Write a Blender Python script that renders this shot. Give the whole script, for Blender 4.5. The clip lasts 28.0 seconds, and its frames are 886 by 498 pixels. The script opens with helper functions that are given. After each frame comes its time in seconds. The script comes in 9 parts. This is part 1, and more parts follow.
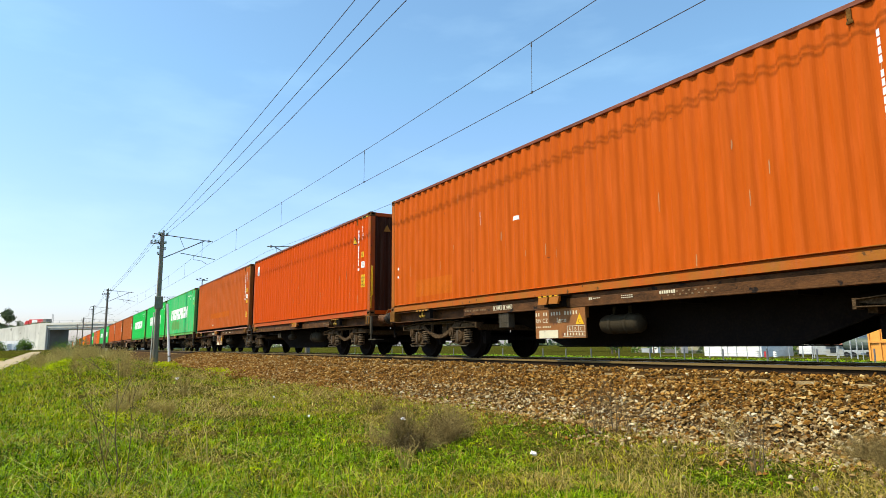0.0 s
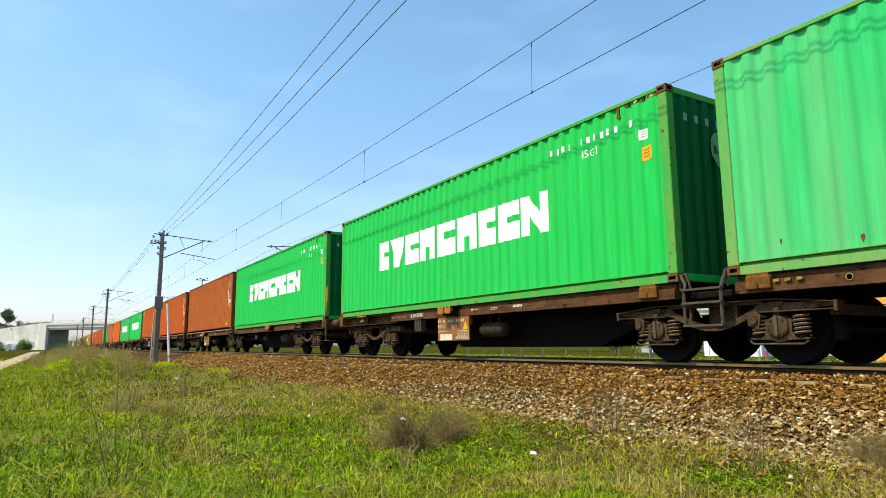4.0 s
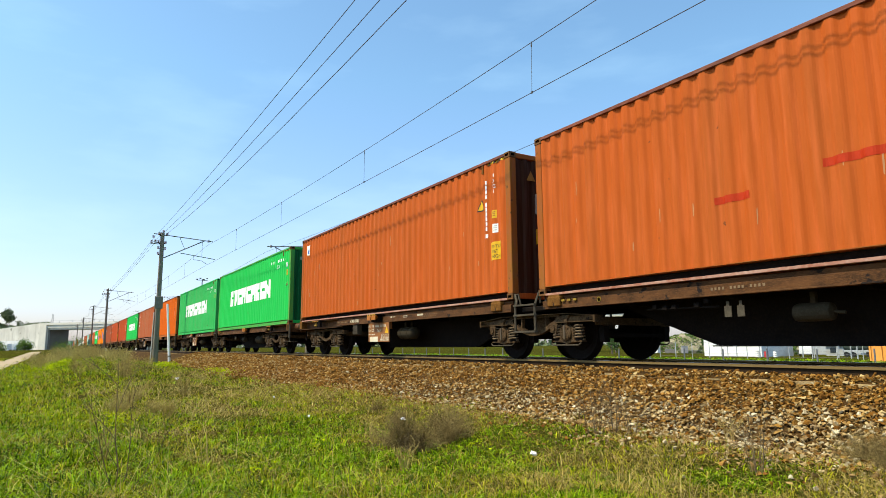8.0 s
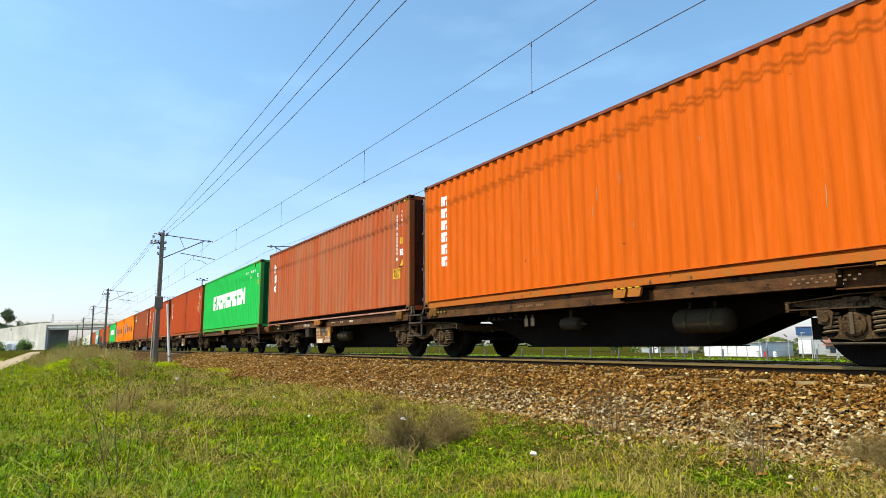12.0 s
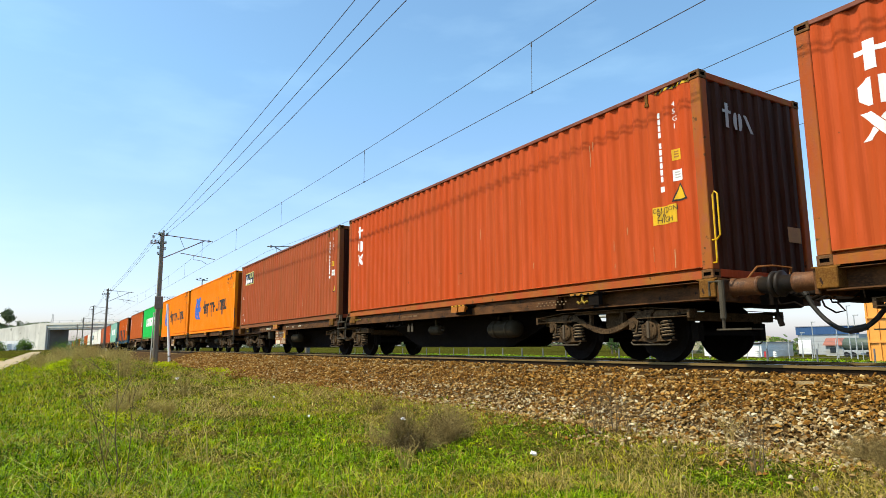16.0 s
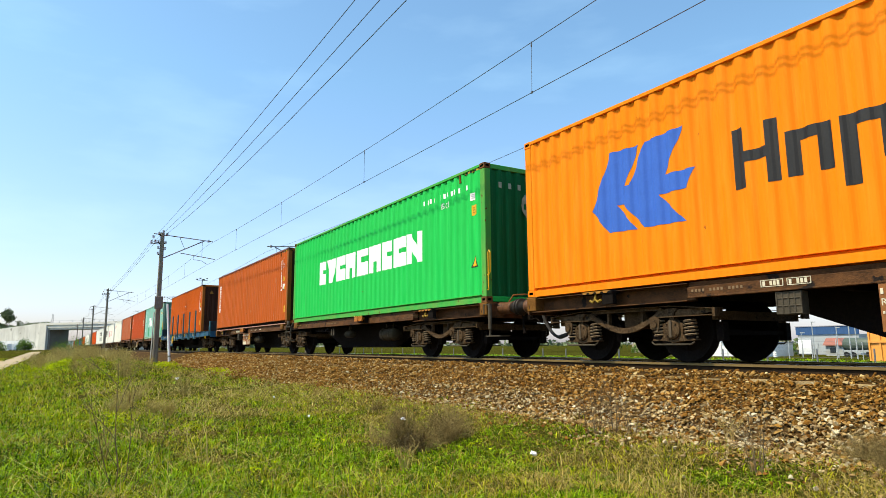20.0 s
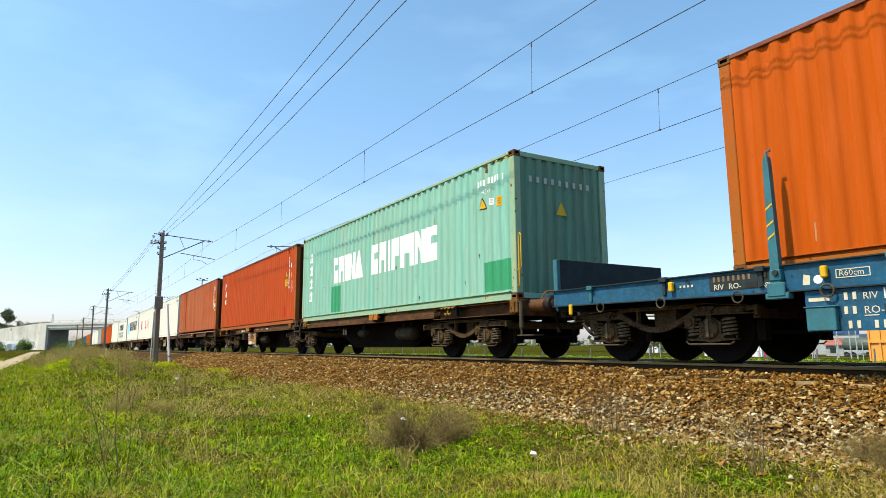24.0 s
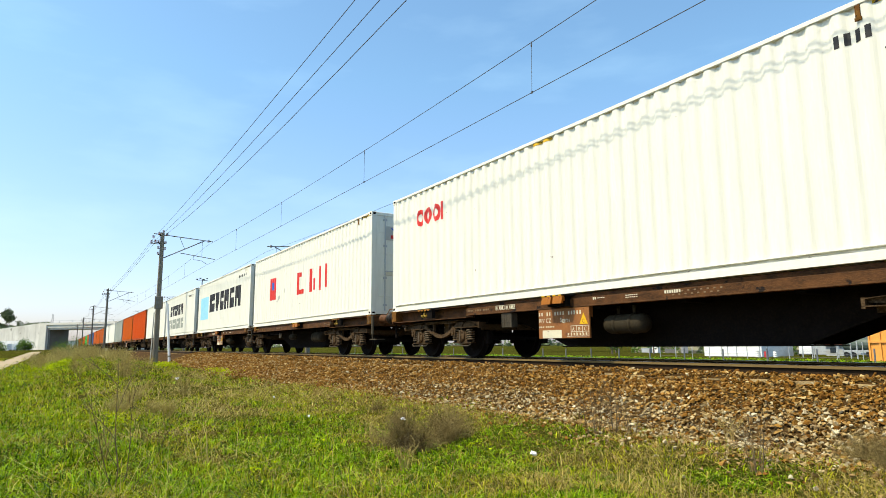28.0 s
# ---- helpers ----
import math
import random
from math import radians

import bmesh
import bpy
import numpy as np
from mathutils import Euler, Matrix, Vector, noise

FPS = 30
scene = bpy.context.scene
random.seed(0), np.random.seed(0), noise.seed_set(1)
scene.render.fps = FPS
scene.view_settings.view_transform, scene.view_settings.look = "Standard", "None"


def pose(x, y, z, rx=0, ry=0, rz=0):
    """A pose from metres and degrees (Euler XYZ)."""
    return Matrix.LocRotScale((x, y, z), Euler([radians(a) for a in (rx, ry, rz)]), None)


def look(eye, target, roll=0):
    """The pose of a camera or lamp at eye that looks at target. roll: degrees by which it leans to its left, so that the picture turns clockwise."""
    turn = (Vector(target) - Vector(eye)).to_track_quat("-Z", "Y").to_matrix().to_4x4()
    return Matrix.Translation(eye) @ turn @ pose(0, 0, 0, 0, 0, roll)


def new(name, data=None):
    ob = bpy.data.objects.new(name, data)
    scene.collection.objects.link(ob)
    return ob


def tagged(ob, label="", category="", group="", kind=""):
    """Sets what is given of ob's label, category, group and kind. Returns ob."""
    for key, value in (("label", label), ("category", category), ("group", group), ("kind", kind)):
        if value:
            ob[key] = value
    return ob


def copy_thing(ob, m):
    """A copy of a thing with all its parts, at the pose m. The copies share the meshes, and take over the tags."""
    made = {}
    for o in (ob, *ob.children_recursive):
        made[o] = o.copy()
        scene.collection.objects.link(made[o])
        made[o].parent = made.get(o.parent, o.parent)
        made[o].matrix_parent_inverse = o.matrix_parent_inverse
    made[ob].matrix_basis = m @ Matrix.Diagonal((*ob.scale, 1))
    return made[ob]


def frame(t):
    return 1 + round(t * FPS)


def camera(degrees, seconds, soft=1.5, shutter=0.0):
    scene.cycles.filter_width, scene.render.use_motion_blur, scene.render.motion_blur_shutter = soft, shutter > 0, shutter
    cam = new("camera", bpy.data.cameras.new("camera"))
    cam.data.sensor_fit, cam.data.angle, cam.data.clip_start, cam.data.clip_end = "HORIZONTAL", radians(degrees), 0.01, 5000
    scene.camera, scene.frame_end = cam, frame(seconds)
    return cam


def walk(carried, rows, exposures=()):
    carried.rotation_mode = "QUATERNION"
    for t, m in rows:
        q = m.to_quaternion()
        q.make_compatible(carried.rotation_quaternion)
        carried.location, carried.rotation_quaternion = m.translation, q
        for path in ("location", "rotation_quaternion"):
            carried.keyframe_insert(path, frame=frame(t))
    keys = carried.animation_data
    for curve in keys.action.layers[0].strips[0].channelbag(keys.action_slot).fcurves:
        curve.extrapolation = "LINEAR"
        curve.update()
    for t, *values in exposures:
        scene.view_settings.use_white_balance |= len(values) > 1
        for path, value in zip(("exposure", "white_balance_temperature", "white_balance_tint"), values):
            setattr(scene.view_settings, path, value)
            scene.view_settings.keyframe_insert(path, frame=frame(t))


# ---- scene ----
# The camera stands still beside the line; x runs along the rails, z = 0 is the rail head.
cam = camera(70.57, 28.0, soft=0.8)
EYE = (0.0, -8.46, 0.262)
YAW, PITCH, ROLL = radians(31.38), radians(8.769), -0.398
VIEW = look(EYE, (EYE[0] - math.cos(YAW) * math.cos(PITCH), EYE[1] + math.sin(YAW) * math.cos(PITCH), EYE[2] + math.sin(PITCH)), ROLL)
walk(cam, [(0.0, VIEW), (28.0, VIEW)])
scene.view_settings.exposure = 0.5

# ---- light: a clear spring noon ----
SUN_WAY = Vector((-0.22, -1.0, 1.5)).normalized()
world = bpy.data.worlds.new("sky")
scene.world = world
world.use_nodes = True
wn, wl = world.node_tree.nodes, world.node_tree.links
wn.clear()
sky = wn.new("ShaderNodeTexSky")
sky.sky_type, sky.sun_disc = "NISHITA", False
sky.sun_elevation = math.asin(SUN_WAY.z)
sky.sun_rotation = math.atan2(SUN_WAY.x, SUN_WAY.y)
sky.air_density, sky.dust_density, sky.ozone_density = 1.0, 1.2, 0.6
# thin cirrus veils
wcoord = wn.new("ShaderNodeTexCoord")
wmap = wn.new("ShaderNodeMapping")
wmap.inputs["Scale"].default_value = (2.0, 2.6, 9.0)
wnoise = wn.new("ShaderNodeTexNoise")
wnoise.inputs["Scale"].default_value, wnoise.inputs["Detail"].default_value = 1.6, 6.0
wramp = wn.new("ShaderNodeMapRange")
wramp.inputs["From Min"].default_value, wramp.inputs["From Max"].default_value = 0.5, 0.95
wramp.inputs["To Min"].default_value, wramp.inputs["To Max"].default_value = 0.0, 0.13
wmix = wn.new("ShaderNodeMix")
wmix.data_type = "RGBA"
wmix.inputs["B"].default_value = (7.6, 8.2, 8.8, 1)
wbg, wout = wn.new("ShaderNodeBackground"), wn.new("ShaderNodeOutputWorld")
wbg.inputs["Strength"].default_value = 0.15
wl.new(wcoord.outputs["Generated"], wmap.inputs["Vector"])
wl.new(wmap.outputs["Vector"], wnoise.inputs["Vector"])
wl.new(wnoise.outputs["Fac"], wramp.inputs["Value"])
wl.new(wramp.outputs["Result"], wmix.inputs["Factor"])
wl.new(sky.outputs["Color"], wmix.inputs["A"])
# clear spring air: a touch more cyan than the standard atmosphere
wtint = wn.new("ShaderNodeMix")
wtint.data_type, wtint.blend_type = "RGBA", "MULTIPLY"
wtint.inputs["Factor"].default_value = 1.0
# and the haze near the horizon is more neutral
wsep, wrise, whaze = wn.new("ShaderNodeSeparateXYZ"), wn.new("ShaderNodeMapRange"), wn.new("ShaderNodeMix")
wrise.inputs["From Min"].default_value, wrise.inputs["From Max"].default_value = 0.0, 0.4
whaze.data_type = "RGBA"
whaze.inputs["A"].default_value = (0.93, 0.9, 1.1, 1)
whaze.inputs["B"].default_value = (0.925, 1.185, 1.2, 1)
wl.new(wcoord.outputs["Generated"], wsep.inputs["Vector"])
wl.new(wsep.outputs["Z"], wrise.inputs["Value"])
wl.new(wrise.outputs["Result"], whaze.inputs["Factor"])
wl.new(whaze.outputs["Result"], wtint.inputs["B"])
wl.new(wmix.outputs["Result"], wtint.inputs["A"])
wl.new(wtint.outputs["Result"], wbg.inputs["Color"])
wl.new(wbg.outputs["Background"], wout.inputs["Surface"])
sun_data = bpy.data.lights.new("sun", "SUN")
sun_data.energy, sun_data.angle, sun_data.color = 4.3, radians(0.53), (1.0, 0.87, 0.64)
sun = new("sun", sun_data)
sun.matrix_world = look(SUN_WAY * 60, (0, 0, 0))


# ---- materials ----
def material(name, colour, rough=0.7, metal=0.0, second=None, third=None, scale=3.0, stretch=(1, 1, 1), amount=0.5, spots=0.0,
             spot_colour=(0.13, 0.045, 0.018), spot_scale=9.0, bump=0.0, bump_scale=60.0, object_random=0.0, island_random=0.0, coords="Object", gloss=0.3):
    """Two scales of colour variation, worn spots and a fine relief."""
    m = bpy.data.materials.new(name)
    m.use_nodes = True
    nt, nodes, link = m.node_tree, m.node_tree.nodes, m.node_tree.links.new
    bsdf = nodes["Principled BSDF"]
    bsdf.inputs["Roughness"].default_value, bsdf.inputs["Metallic"].default_value = rough, metal
    bsdf.inputs["Specular IOR Level"].default_value = gloss
    second = second or tuple(c * 0.72 for c in colour)
    third = third or tuple(min(1, c * 1.25 + 0.01) for c in colour)
    coord = nodes.new("ShaderNodeTexCoord")
    mapping = nodes.new("ShaderNodeMapping")
    mapping.inputs["Scale"].default_value = stretch
    link(coord.outputs[coords], mapping.inputs["Vector"])

    def noise_at(s, detail, low, high, plain=False):
        n = nodes.new("ShaderNodeTexNoise")
        n.inputs["Scale"].default_value, n.inputs["Detail"].default_value = s, detail
        link(coord.outputs[coords] if plain else mapping.outputs["Vector"], n.inputs["Vector"])
        r = nodes.new("ShaderNodeMapRange")
        r.inputs["From Min"].default_value, r.inputs["From Max"].default_value = low, high
        link(n.outputs["Fac"], r.inputs["Value"])
        return r.outputs["Result"]

    def mixed(fac, a, b, strength=1.0):
        mx = nodes.new("ShaderNodeMix")
        mx.data_type = "RGBA"
        if strength != 1.0:
            mul = nodes.new("ShaderNodeMath")
            mul.operation = "MULTIPLY"
            mul.inputs[1].default_value = strength
            link(fac, mul.inputs[0])
            fac = mul.outputs[0]
        link(fac, mx.inputs["Factor"])
        for sock, v in (("A", a), ("B", b)):
            if isinstance(v, tuple):
                mx.inputs[sock].default_value = (*v, 1)
            else:
                link(v, mx.inputs[sock])
        return mx.outputs["Result"]

    out = mixed(noise_at(scale, 5, 0.35, 0.7), colour, second, amount)
    out = mixed(noise_at(scale * 7.3, 6, 0.45, 0.75), out, third, amount * 0.7)
    if spots:
        out = mixed(noise_at(spot_scale, 9, 0.735 - 0.14 * spots, 0.77 - 0.14 * spots, True), out, spot_colour)
    if object_random or island_random:
        src = nodes.new("ShaderNodeObjectInfo").outputs["Random"] if object_random else nodes.new("ShaderNodeNewGeometry").outputs["Random Per Island"]
        hsv = nodes.new("ShaderNodeHueSaturation")
        r = nodes.new("ShaderNodeMapRange")
        k = object_random or island_random
        r.inputs["To Min"].default_value, r.inputs["To Max"].default_value = 1 - k, 1 + k
        link(src, r.inputs["Value"])
        link(r.outputs["Result"], hsv.inputs["Value"])
        link(out, hsv.inputs["Color"])
        out = hsv.outputs["Color"]
    link(out, bsdf.inputs["Base Color"])
    if bump:
        n = nodes.new("ShaderNodeTexNoise")
        n.inputs["Scale"].default_value, n.inputs["Detail"].default_value = bump_scale, 6
        link(coord.outputs[coords], n.inputs["Vector"])
        b = nodes.new("ShaderNodeBump")
        b.inputs["Strength"].default_value, b.inputs["Distance"].default_value = bump, 0.02
        link(n.outputs["Fac"], b.inputs["Height"])
        link(b.outputs["Normal"], bsdf.inputs["Normal"])
    return m


STREAK = (1.0, 1.0, 0.09)


def container_paint(name, colour, dirt, spots=0.35, amount=0.55):
    return material(name, colour, 0.65, 0, gloss=0.06, second=dirt, third=tuple(min(1, c * 1.3 + 0.02) for c in colour), scale=1.6, stretch=STREAK, amount=amount,
                    spots=spots * 0.3, spot_scale=5.0, bump=0.12, bump_scale=30)


PAINT = {
    "orange": container_paint("orange_container_paint", (0.455, 0.08, 0.003), (0.36, 0.07, 0.007), 0.25),
    "red": container_paint("red_container_paint", (0.49, 0.06, 0.001), (0.42, 0.056, 0.002), 0.12),
    "rust": container_paint("rust_red_container_paint", (0.425, 0.085, 0.012), (0.33, 0.086, 0.018), 0.3, 0.7),
    "tan_rust": container_paint("brown_orange_container_paint", (0.36, 0.088, 0.016), (0.29, 0.09, 0.022), 0.3, 0.8),
    "maroon": container_paint("maroon_container_paint", (0.3, 0.045, 0.011), (0.25, 0.038, 0.01), 0.2),
    "faded_red": container_paint("faded_red_container_paint", (0.38, 0.075, 0.02), (0.34, 0.15, 0.075), 0.25, 1.0),
    "brick": container_paint("brick_red_container_paint", (0.42, 0.06, 0.011), (0.33, 0.068, 0.018), 0.35, 0.7),
    # end-wall paints: darker copies of the wall paints, shade put into the colour
    "shaded_brown": container_paint("shaded_brown_end_paint", (0.055, 0.019, 0.009), (0.035, 0.014, 0.008), 0.3, 0.8),
    "shaded_amber": container_paint("shaded_amber_end_paint", (0.27, 0.055, 0.004), (0.18, 0.04, 0.005), 0.2, 0.7),
    "shaded_mint": container_paint("shaded_mint_end_paint", (0.11, 0.24, 0.17), (0.14, 0.19, 0.13), 0.25, 0.8),
    "brown": container_paint("brown_container_paint", (0.31, 0.063, 0.02), (0.25, 0.075, 0.026), 0.25, 0.9),
    "bright_orange": container_paint("bright_orange_container_paint", (0.58, 0.105, 0.004), (0.48, 0.095, 0.006), 0.2),
    "green": container_paint("green_container_paint", (0.016, 0.45, 0.075), (0.03, 0.39, 0.07), 0.15),
    "dull_green": container_paint("dull_green_container_paint", (0.024, 0.38, 0.085), (0.09, 0.34, 0.1), 0.2, 0.7),
    "dusty_green": container_paint("dusty_green_container_paint", (0.03, 0.46, 0.13), (0.16, 0.42, 0.18), 0.25, 0.85),
    # the green darkened for end walls, their shade painted in
    "shaded_green": container_paint("shaded_green_end_paint", (0.005, 0.12, 0.035), (0.008, 0.085, 0.027), 0.15),
    "mint": container_paint("mint_container_paint", (0.2, 0.43, 0.345), (0.27, 0.4, 0.31), 0.25, 0.8),
    "amber": container_paint("amber_container_paint", (0.78, 0.205, 0.004), (0.72, 0.18, 0.005), 0.05),
    "white": container_paint("white_container_paint", (0.7, 0.69, 0.6), (0.63, 0.62, 0.53), 0.05, 0.4),
    "grey": container_paint("grey_container_paint", (0.3, 0.32, 0.28), (0.24, 0.26, 0.22), 0.15),
    "blue": container_paint("blue_container_paint", (0.04, 0.09, 0.2), (0.03, 0.07, 0.16), 0.15),
}
def worn_post(name, colour, rust):
    """Posts and rails: the wall's paint, rubbed and rusting in long patches."""
    return material(name, colour, 0.7, 0, gloss=0.12, second=rust, third=tuple(min(1, c * 0.7 + 0.03) for c in colour), scale=2.6, stretch=(1, 1, 0.3), amount=0.95, spots=0.45, spot_colour=(0.1, 0.045, 0.015), spot_scale=7.0, bump=0.2, bump_scale=30)


POST = {
    "orange": worn_post("worn_orange_post", (0.4, 0.085, 0.006), (0.26, 0.11, 0.014)),
    "red": worn_post("worn_red_post", (0.44, 0.06, 0.007), (0.3, 0.09, 0.015)),
    "rust": worn_post("worn_rust_post", (0.3, 0.07, 0.008), (0.22, 0.1, 0.018)),
    "bright_orange": worn_post("worn_bright_orange_post", (0.45, 0.1, 0.008), (0.3, 0.12, 0.016)),
    "tan_rust": worn_post("worn_tan_post", (0.25, 0.065, 0.012), (0.2, 0.09, 0.02)),
    "brick": worn_post("worn_brick_post", (0.34, 0.06, 0.012), (0.27, 0.11, 0.018)),
    "faded_red": worn_post("worn_faded_red_post", (0.3, 0.07, 0.018), (0.24, 0.1, 0.025)),
    "maroon": worn_post("worn_maroon_post", (0.24, 0.045, 0.012), (0.19, 0.08, 0.02)),
    "brown": worn_post("worn_brown_post", (0.22, 0.06, 0.018), (0.18, 0.085, 0.025)),
    "green": worn_post("worn_green_post", (0.03, 0.33, 0.05), (0.13, 0.29, 0.05)),
    "dusty_green": worn_post("worn_dusty_green_post", (0.07, 0.35, 0.07), (0.22, 0.31, 0.09)),
    "mint": worn_post("worn_mint_post", (0.22, 0.4, 0.28), (0.34, 0.37, 0.2)),
}
M_WHITE = material("white_lettering", (0.779, 0.779, 0.76), 0.5, scale=4, amount=0.25, spots=0.1, spot_colour=(0.38, 0.38, 0.342))
M_PALE = material("faded_lettering", (0.45, 0.435, 0.39), 0.6, scale=4, amount=0.4)
# white end-wall marks toned down to green-grey, shade mixed into the colour
M_PALEGREEN = material("shaded_pale_green_lettering", (0.3, 0.4, 0.29), 0.7, second=(0.16, 0.27, 0.17), scale=6, amount=0.7)
M_DUST = material("dusty_run", (0.13, 0.36, 0.12), 0.75, second=(0.24, 0.34, 0.17), scale=3, amount=0.8, gloss=0.05)
M_STREAK = material("ochre_rust_streak", (0.3, 0.29, 0.12), 0.8, second=(0.22, 0.16, 0.06), scale=9, amount=0.7, gloss=0.04)
M_SCRAPE = material("faint_scrape", (0.42, 0.2, 0.085), 0.7, scale=9, amount=0.6)
M_STENCIL = material("faint_stencil_paint", (0.2, 0.135, 0.075), 0.8, scale=9, amount=0.8, gloss=0.05)
M_BLACK = material("black_lettering", (0.016, 0.014, 0.012), 0.5, scale=4, amount=0.4)
M_NAVY = material("blue_lettering", (0.045, 0.125, 0.47), 0.55, scale=4, amount=0.3, gloss=0.1)
M_SKYBLUE = material("pale_blue_emblem", (0.3, 0.62, 0.78), 0.5, scale=4, amount=0.3)
M_REDMARK = material("red_lettering", (0.6, 0.03, 0.02), 0.5, scale=4, amount=0.3)
M_YELLOW = material("yellow_label", (0.638, 0.37, 0.002), 0.5, scale=6, amount=0.35)
M_PATCH_G = material("fresh_green_patch", (0.03, 0.27, 0.112), 0.45, scale=3, amount=0.3)
M_PATCH_R = material("fresh_red_patch", (0.4, 0.028, 0.002), 0.55, scale=3, amount=0.4, gloss=0.15)
M_SCUFF = material("orange_repaint", (0.47, 0.1, 0.005), 0.65, scale=3, amount=0.5, gloss=0.06)
M_WAGON = material("brown_wagon_paint", (0.105, 0.046, 0.017), 0.75, 0, second=(0.017, 0.01, 0.006), third=(0.15, 0.066, 0.022), scale=5, stretch=(0.7, 1, 1.6), amount=0.85, spots=0.9, spot_colour=(0.014, 0.01, 0.008), spot_scale=5.0, bump=0.3, gloss=0.1)
M_STAND = material("rusty_corner_stand", (0.15, 0.06375, 0.0105), 0.8, 0, second=(0.05625, 0.021, 0.0075), third=(0.225, 0.12, 0.03), scale=6, amount=0.9, spots=0.6, spot_colour=(0.03, 0.015, 0.009), bump=0.3, gloss=0.08)
M_GREASE = material("greasy_black_buffer_plate", (0.012, 0.01, 0.008), 0.5, 0.0, second=(0.03, 0.02, 0.012), scale=7, amount=0.7, gloss=0.2)
M_TOPRAIL = material("grimy_maroon_top_rail", (0.2, 0.048, 0.02), 0.6, 0, second=(0.09, 0.03, 0.016), third=(0.26, 0.1, 0.06), scale=3, stretch=(0.3, 1, 1), amount=0.8, gloss=0.25)
M_CASTING = material("rusty_corner_casting", (0.15, 0.068, 0.024), 0.8, 0, second=(0.06, 0.03, 0.014), third=(0.23, 0.12, 0.05), scale=9, amount=0.9, spots=0.5, gloss=0.08)
M_STRAP = material("worn_pale_strap", (0.085, 0.06, 0.034), 0.6, 0.1, scale=9, amount=0.6)
# near-black steel: the shade beneath the wagons is put into its colour
M_UNDER = material("shade_black_underframe_steel", (0.01, 0.008, 0.007), 0.9, 0.0, second=(0.006, 0.005, 0.0045), third=(0.022, 0.015, 0.01), scale=4, amount=0.7, bump=0.4, gloss=0.04)
M_BOGIE = material("dusty_bogie_steel", (0.075, 0.045, 0.022), 0.85, 0.0, second=(0.022, 0.014, 0.008), third=(0.16, 0.11, 0.062), scale=6, amount=0.9, spots=0.7, spot_colour=(0.016, 0.011, 0.008), bump=0.4, gloss=0.05)
M_SPRING = material("spring_steel", (0.14, 0.1, 0.06), 0.7, 0.0, second=(0.1, 0.065, 0.035), scale=12, amount=0.7, gloss=0.1)
# wheels coloured nearly black to hold the shade they run in
M_WHEEL = material("shade_black_wheel_steel", (0.009, 0.007, 0.006), 0.85, 0.0, scale=6, amount=0.6, bump=0.2, gloss=0.04)
M_BUFFER = material("rusty_buffer_steel", (0.1275, 0.04875, 0.015), 0.6, 0.1, second=(0.045, 0.0195, 0.009), third=(0.1875, 0.09, 0.0375), scale=6, amount=0.9, spots=0.5, spot_colour=(0.025, 0.015, 0.01), bump=0.2)
M_RUBBER = material("black_rubber", (0.02, 0.02, 0.02), 0.6, scale=8, amount=0.4)
M_TANK = material("air_tank_paint", (0.036, 0.028, 0.016), 0.75, 0, scale=5, amount=0.7, bump=0.2, gloss=0.08)
M_PLATE = material("ochre_plate_paint", (0.344, 0.146, 0.0115), 0.6, 0, second=(0.246, 0.0935, 0.0125), scale=4, amount=0.7, spots=0.5)
M_SPIGOT = material("orange_spigot_paint", (0.36, 0.12, 0.008), 0.65, 0, second=(0.24, 0.08, 0.01), scale=6, amount=0.7, spots=0.5)
# bleached lip, paler still because the sun it catches is in the colour
M_LIP = material("bleached_sunlit_pink_paint", (0.36, 0.2, 0.15), 0.7, second=(0.27, 0.09, 0.05), third=(0.45, 0.33, 0.27), scale=3, amount=0.9, gloss=0.06)
M_HOOK = material("dirty_yellow_paint", (0.3, 0.19, 0.012), 0.7, second=(0.12, 0.07, 0.01), scale=8, amount=0.8)
M_CREAM = material("dirty_cream_lettering", (0.6, 0.55, 0.4), 0.6, scale=6, amount=0.4, spots=0.3)
M_PLATEBROWN = material("ochre_brown_plate_paint", (0.25, 0.095, 0.021), 0.65, 0, second=(0.16, 0.06, 0.016), scale=4, amount=0.7, spots=0.4)
M_STEP = material("grey_step_steel", (0.0805, 0.0665, 0.0455), 0.7, 0.1, second=(0.035, 0.0294, 0.021), scale=8, amount=0.8, gloss=0.1)
M_BLUEWAGON = material("blue_wagon_paint", (0.012, 0.088, 0.175), 0.6, 0, second=(0.018, 0.05, 0.075), third=(0.05, 0.13, 0.19), scale=3, amount=0.75, spots=0.5, spot_colour=(0.02, 0.026, 0.028), bump=0.2, gloss=0.15)
M_TEAL = material("faded_teal_paint", (0.0268, 0.142, 0.181), 0.55, 0, second=(0.0313, 0.0852, 0.101), scale=4, amount=0.7, spots=0.4)
M_GREYBOARD = material("dark_grey_board", (0.028, 0.04, 0.045), 0.75, second=(0.015, 0.022, 0.025), scale=4, amount=0.6, gloss=0.1)
# rail colours carry light: ochre flank sunlit, web, head underside and foot shaded
M_RAIL = material("rusty_rail_steel", (0.03, 0.017, 0.008), 0.8, 0.0, second=(0.018, 0.011, 0.006), third=(0.06, 0.034, 0.014), scale=9, amount=0.7, bump=0.2, gloss=0.08)
M_RAILSIDE = material("sunlit_ochre_rail_flank", (0.1725, 0.1164, 0.03881), 0.6, 0.1, second=(0.1121, 0.07331, 0.02588), third=(0.2329, 0.1725, 0.07762), scale=9, stretch=(0.15, 1, 1), amount=0.6, gloss=0.2)
M_RAILSHADE = material("shaded_dark_rail", (0.018, 0.014, 0.009), 0.8, 0.0, scale=9, amount=0.6, gloss=0.1)
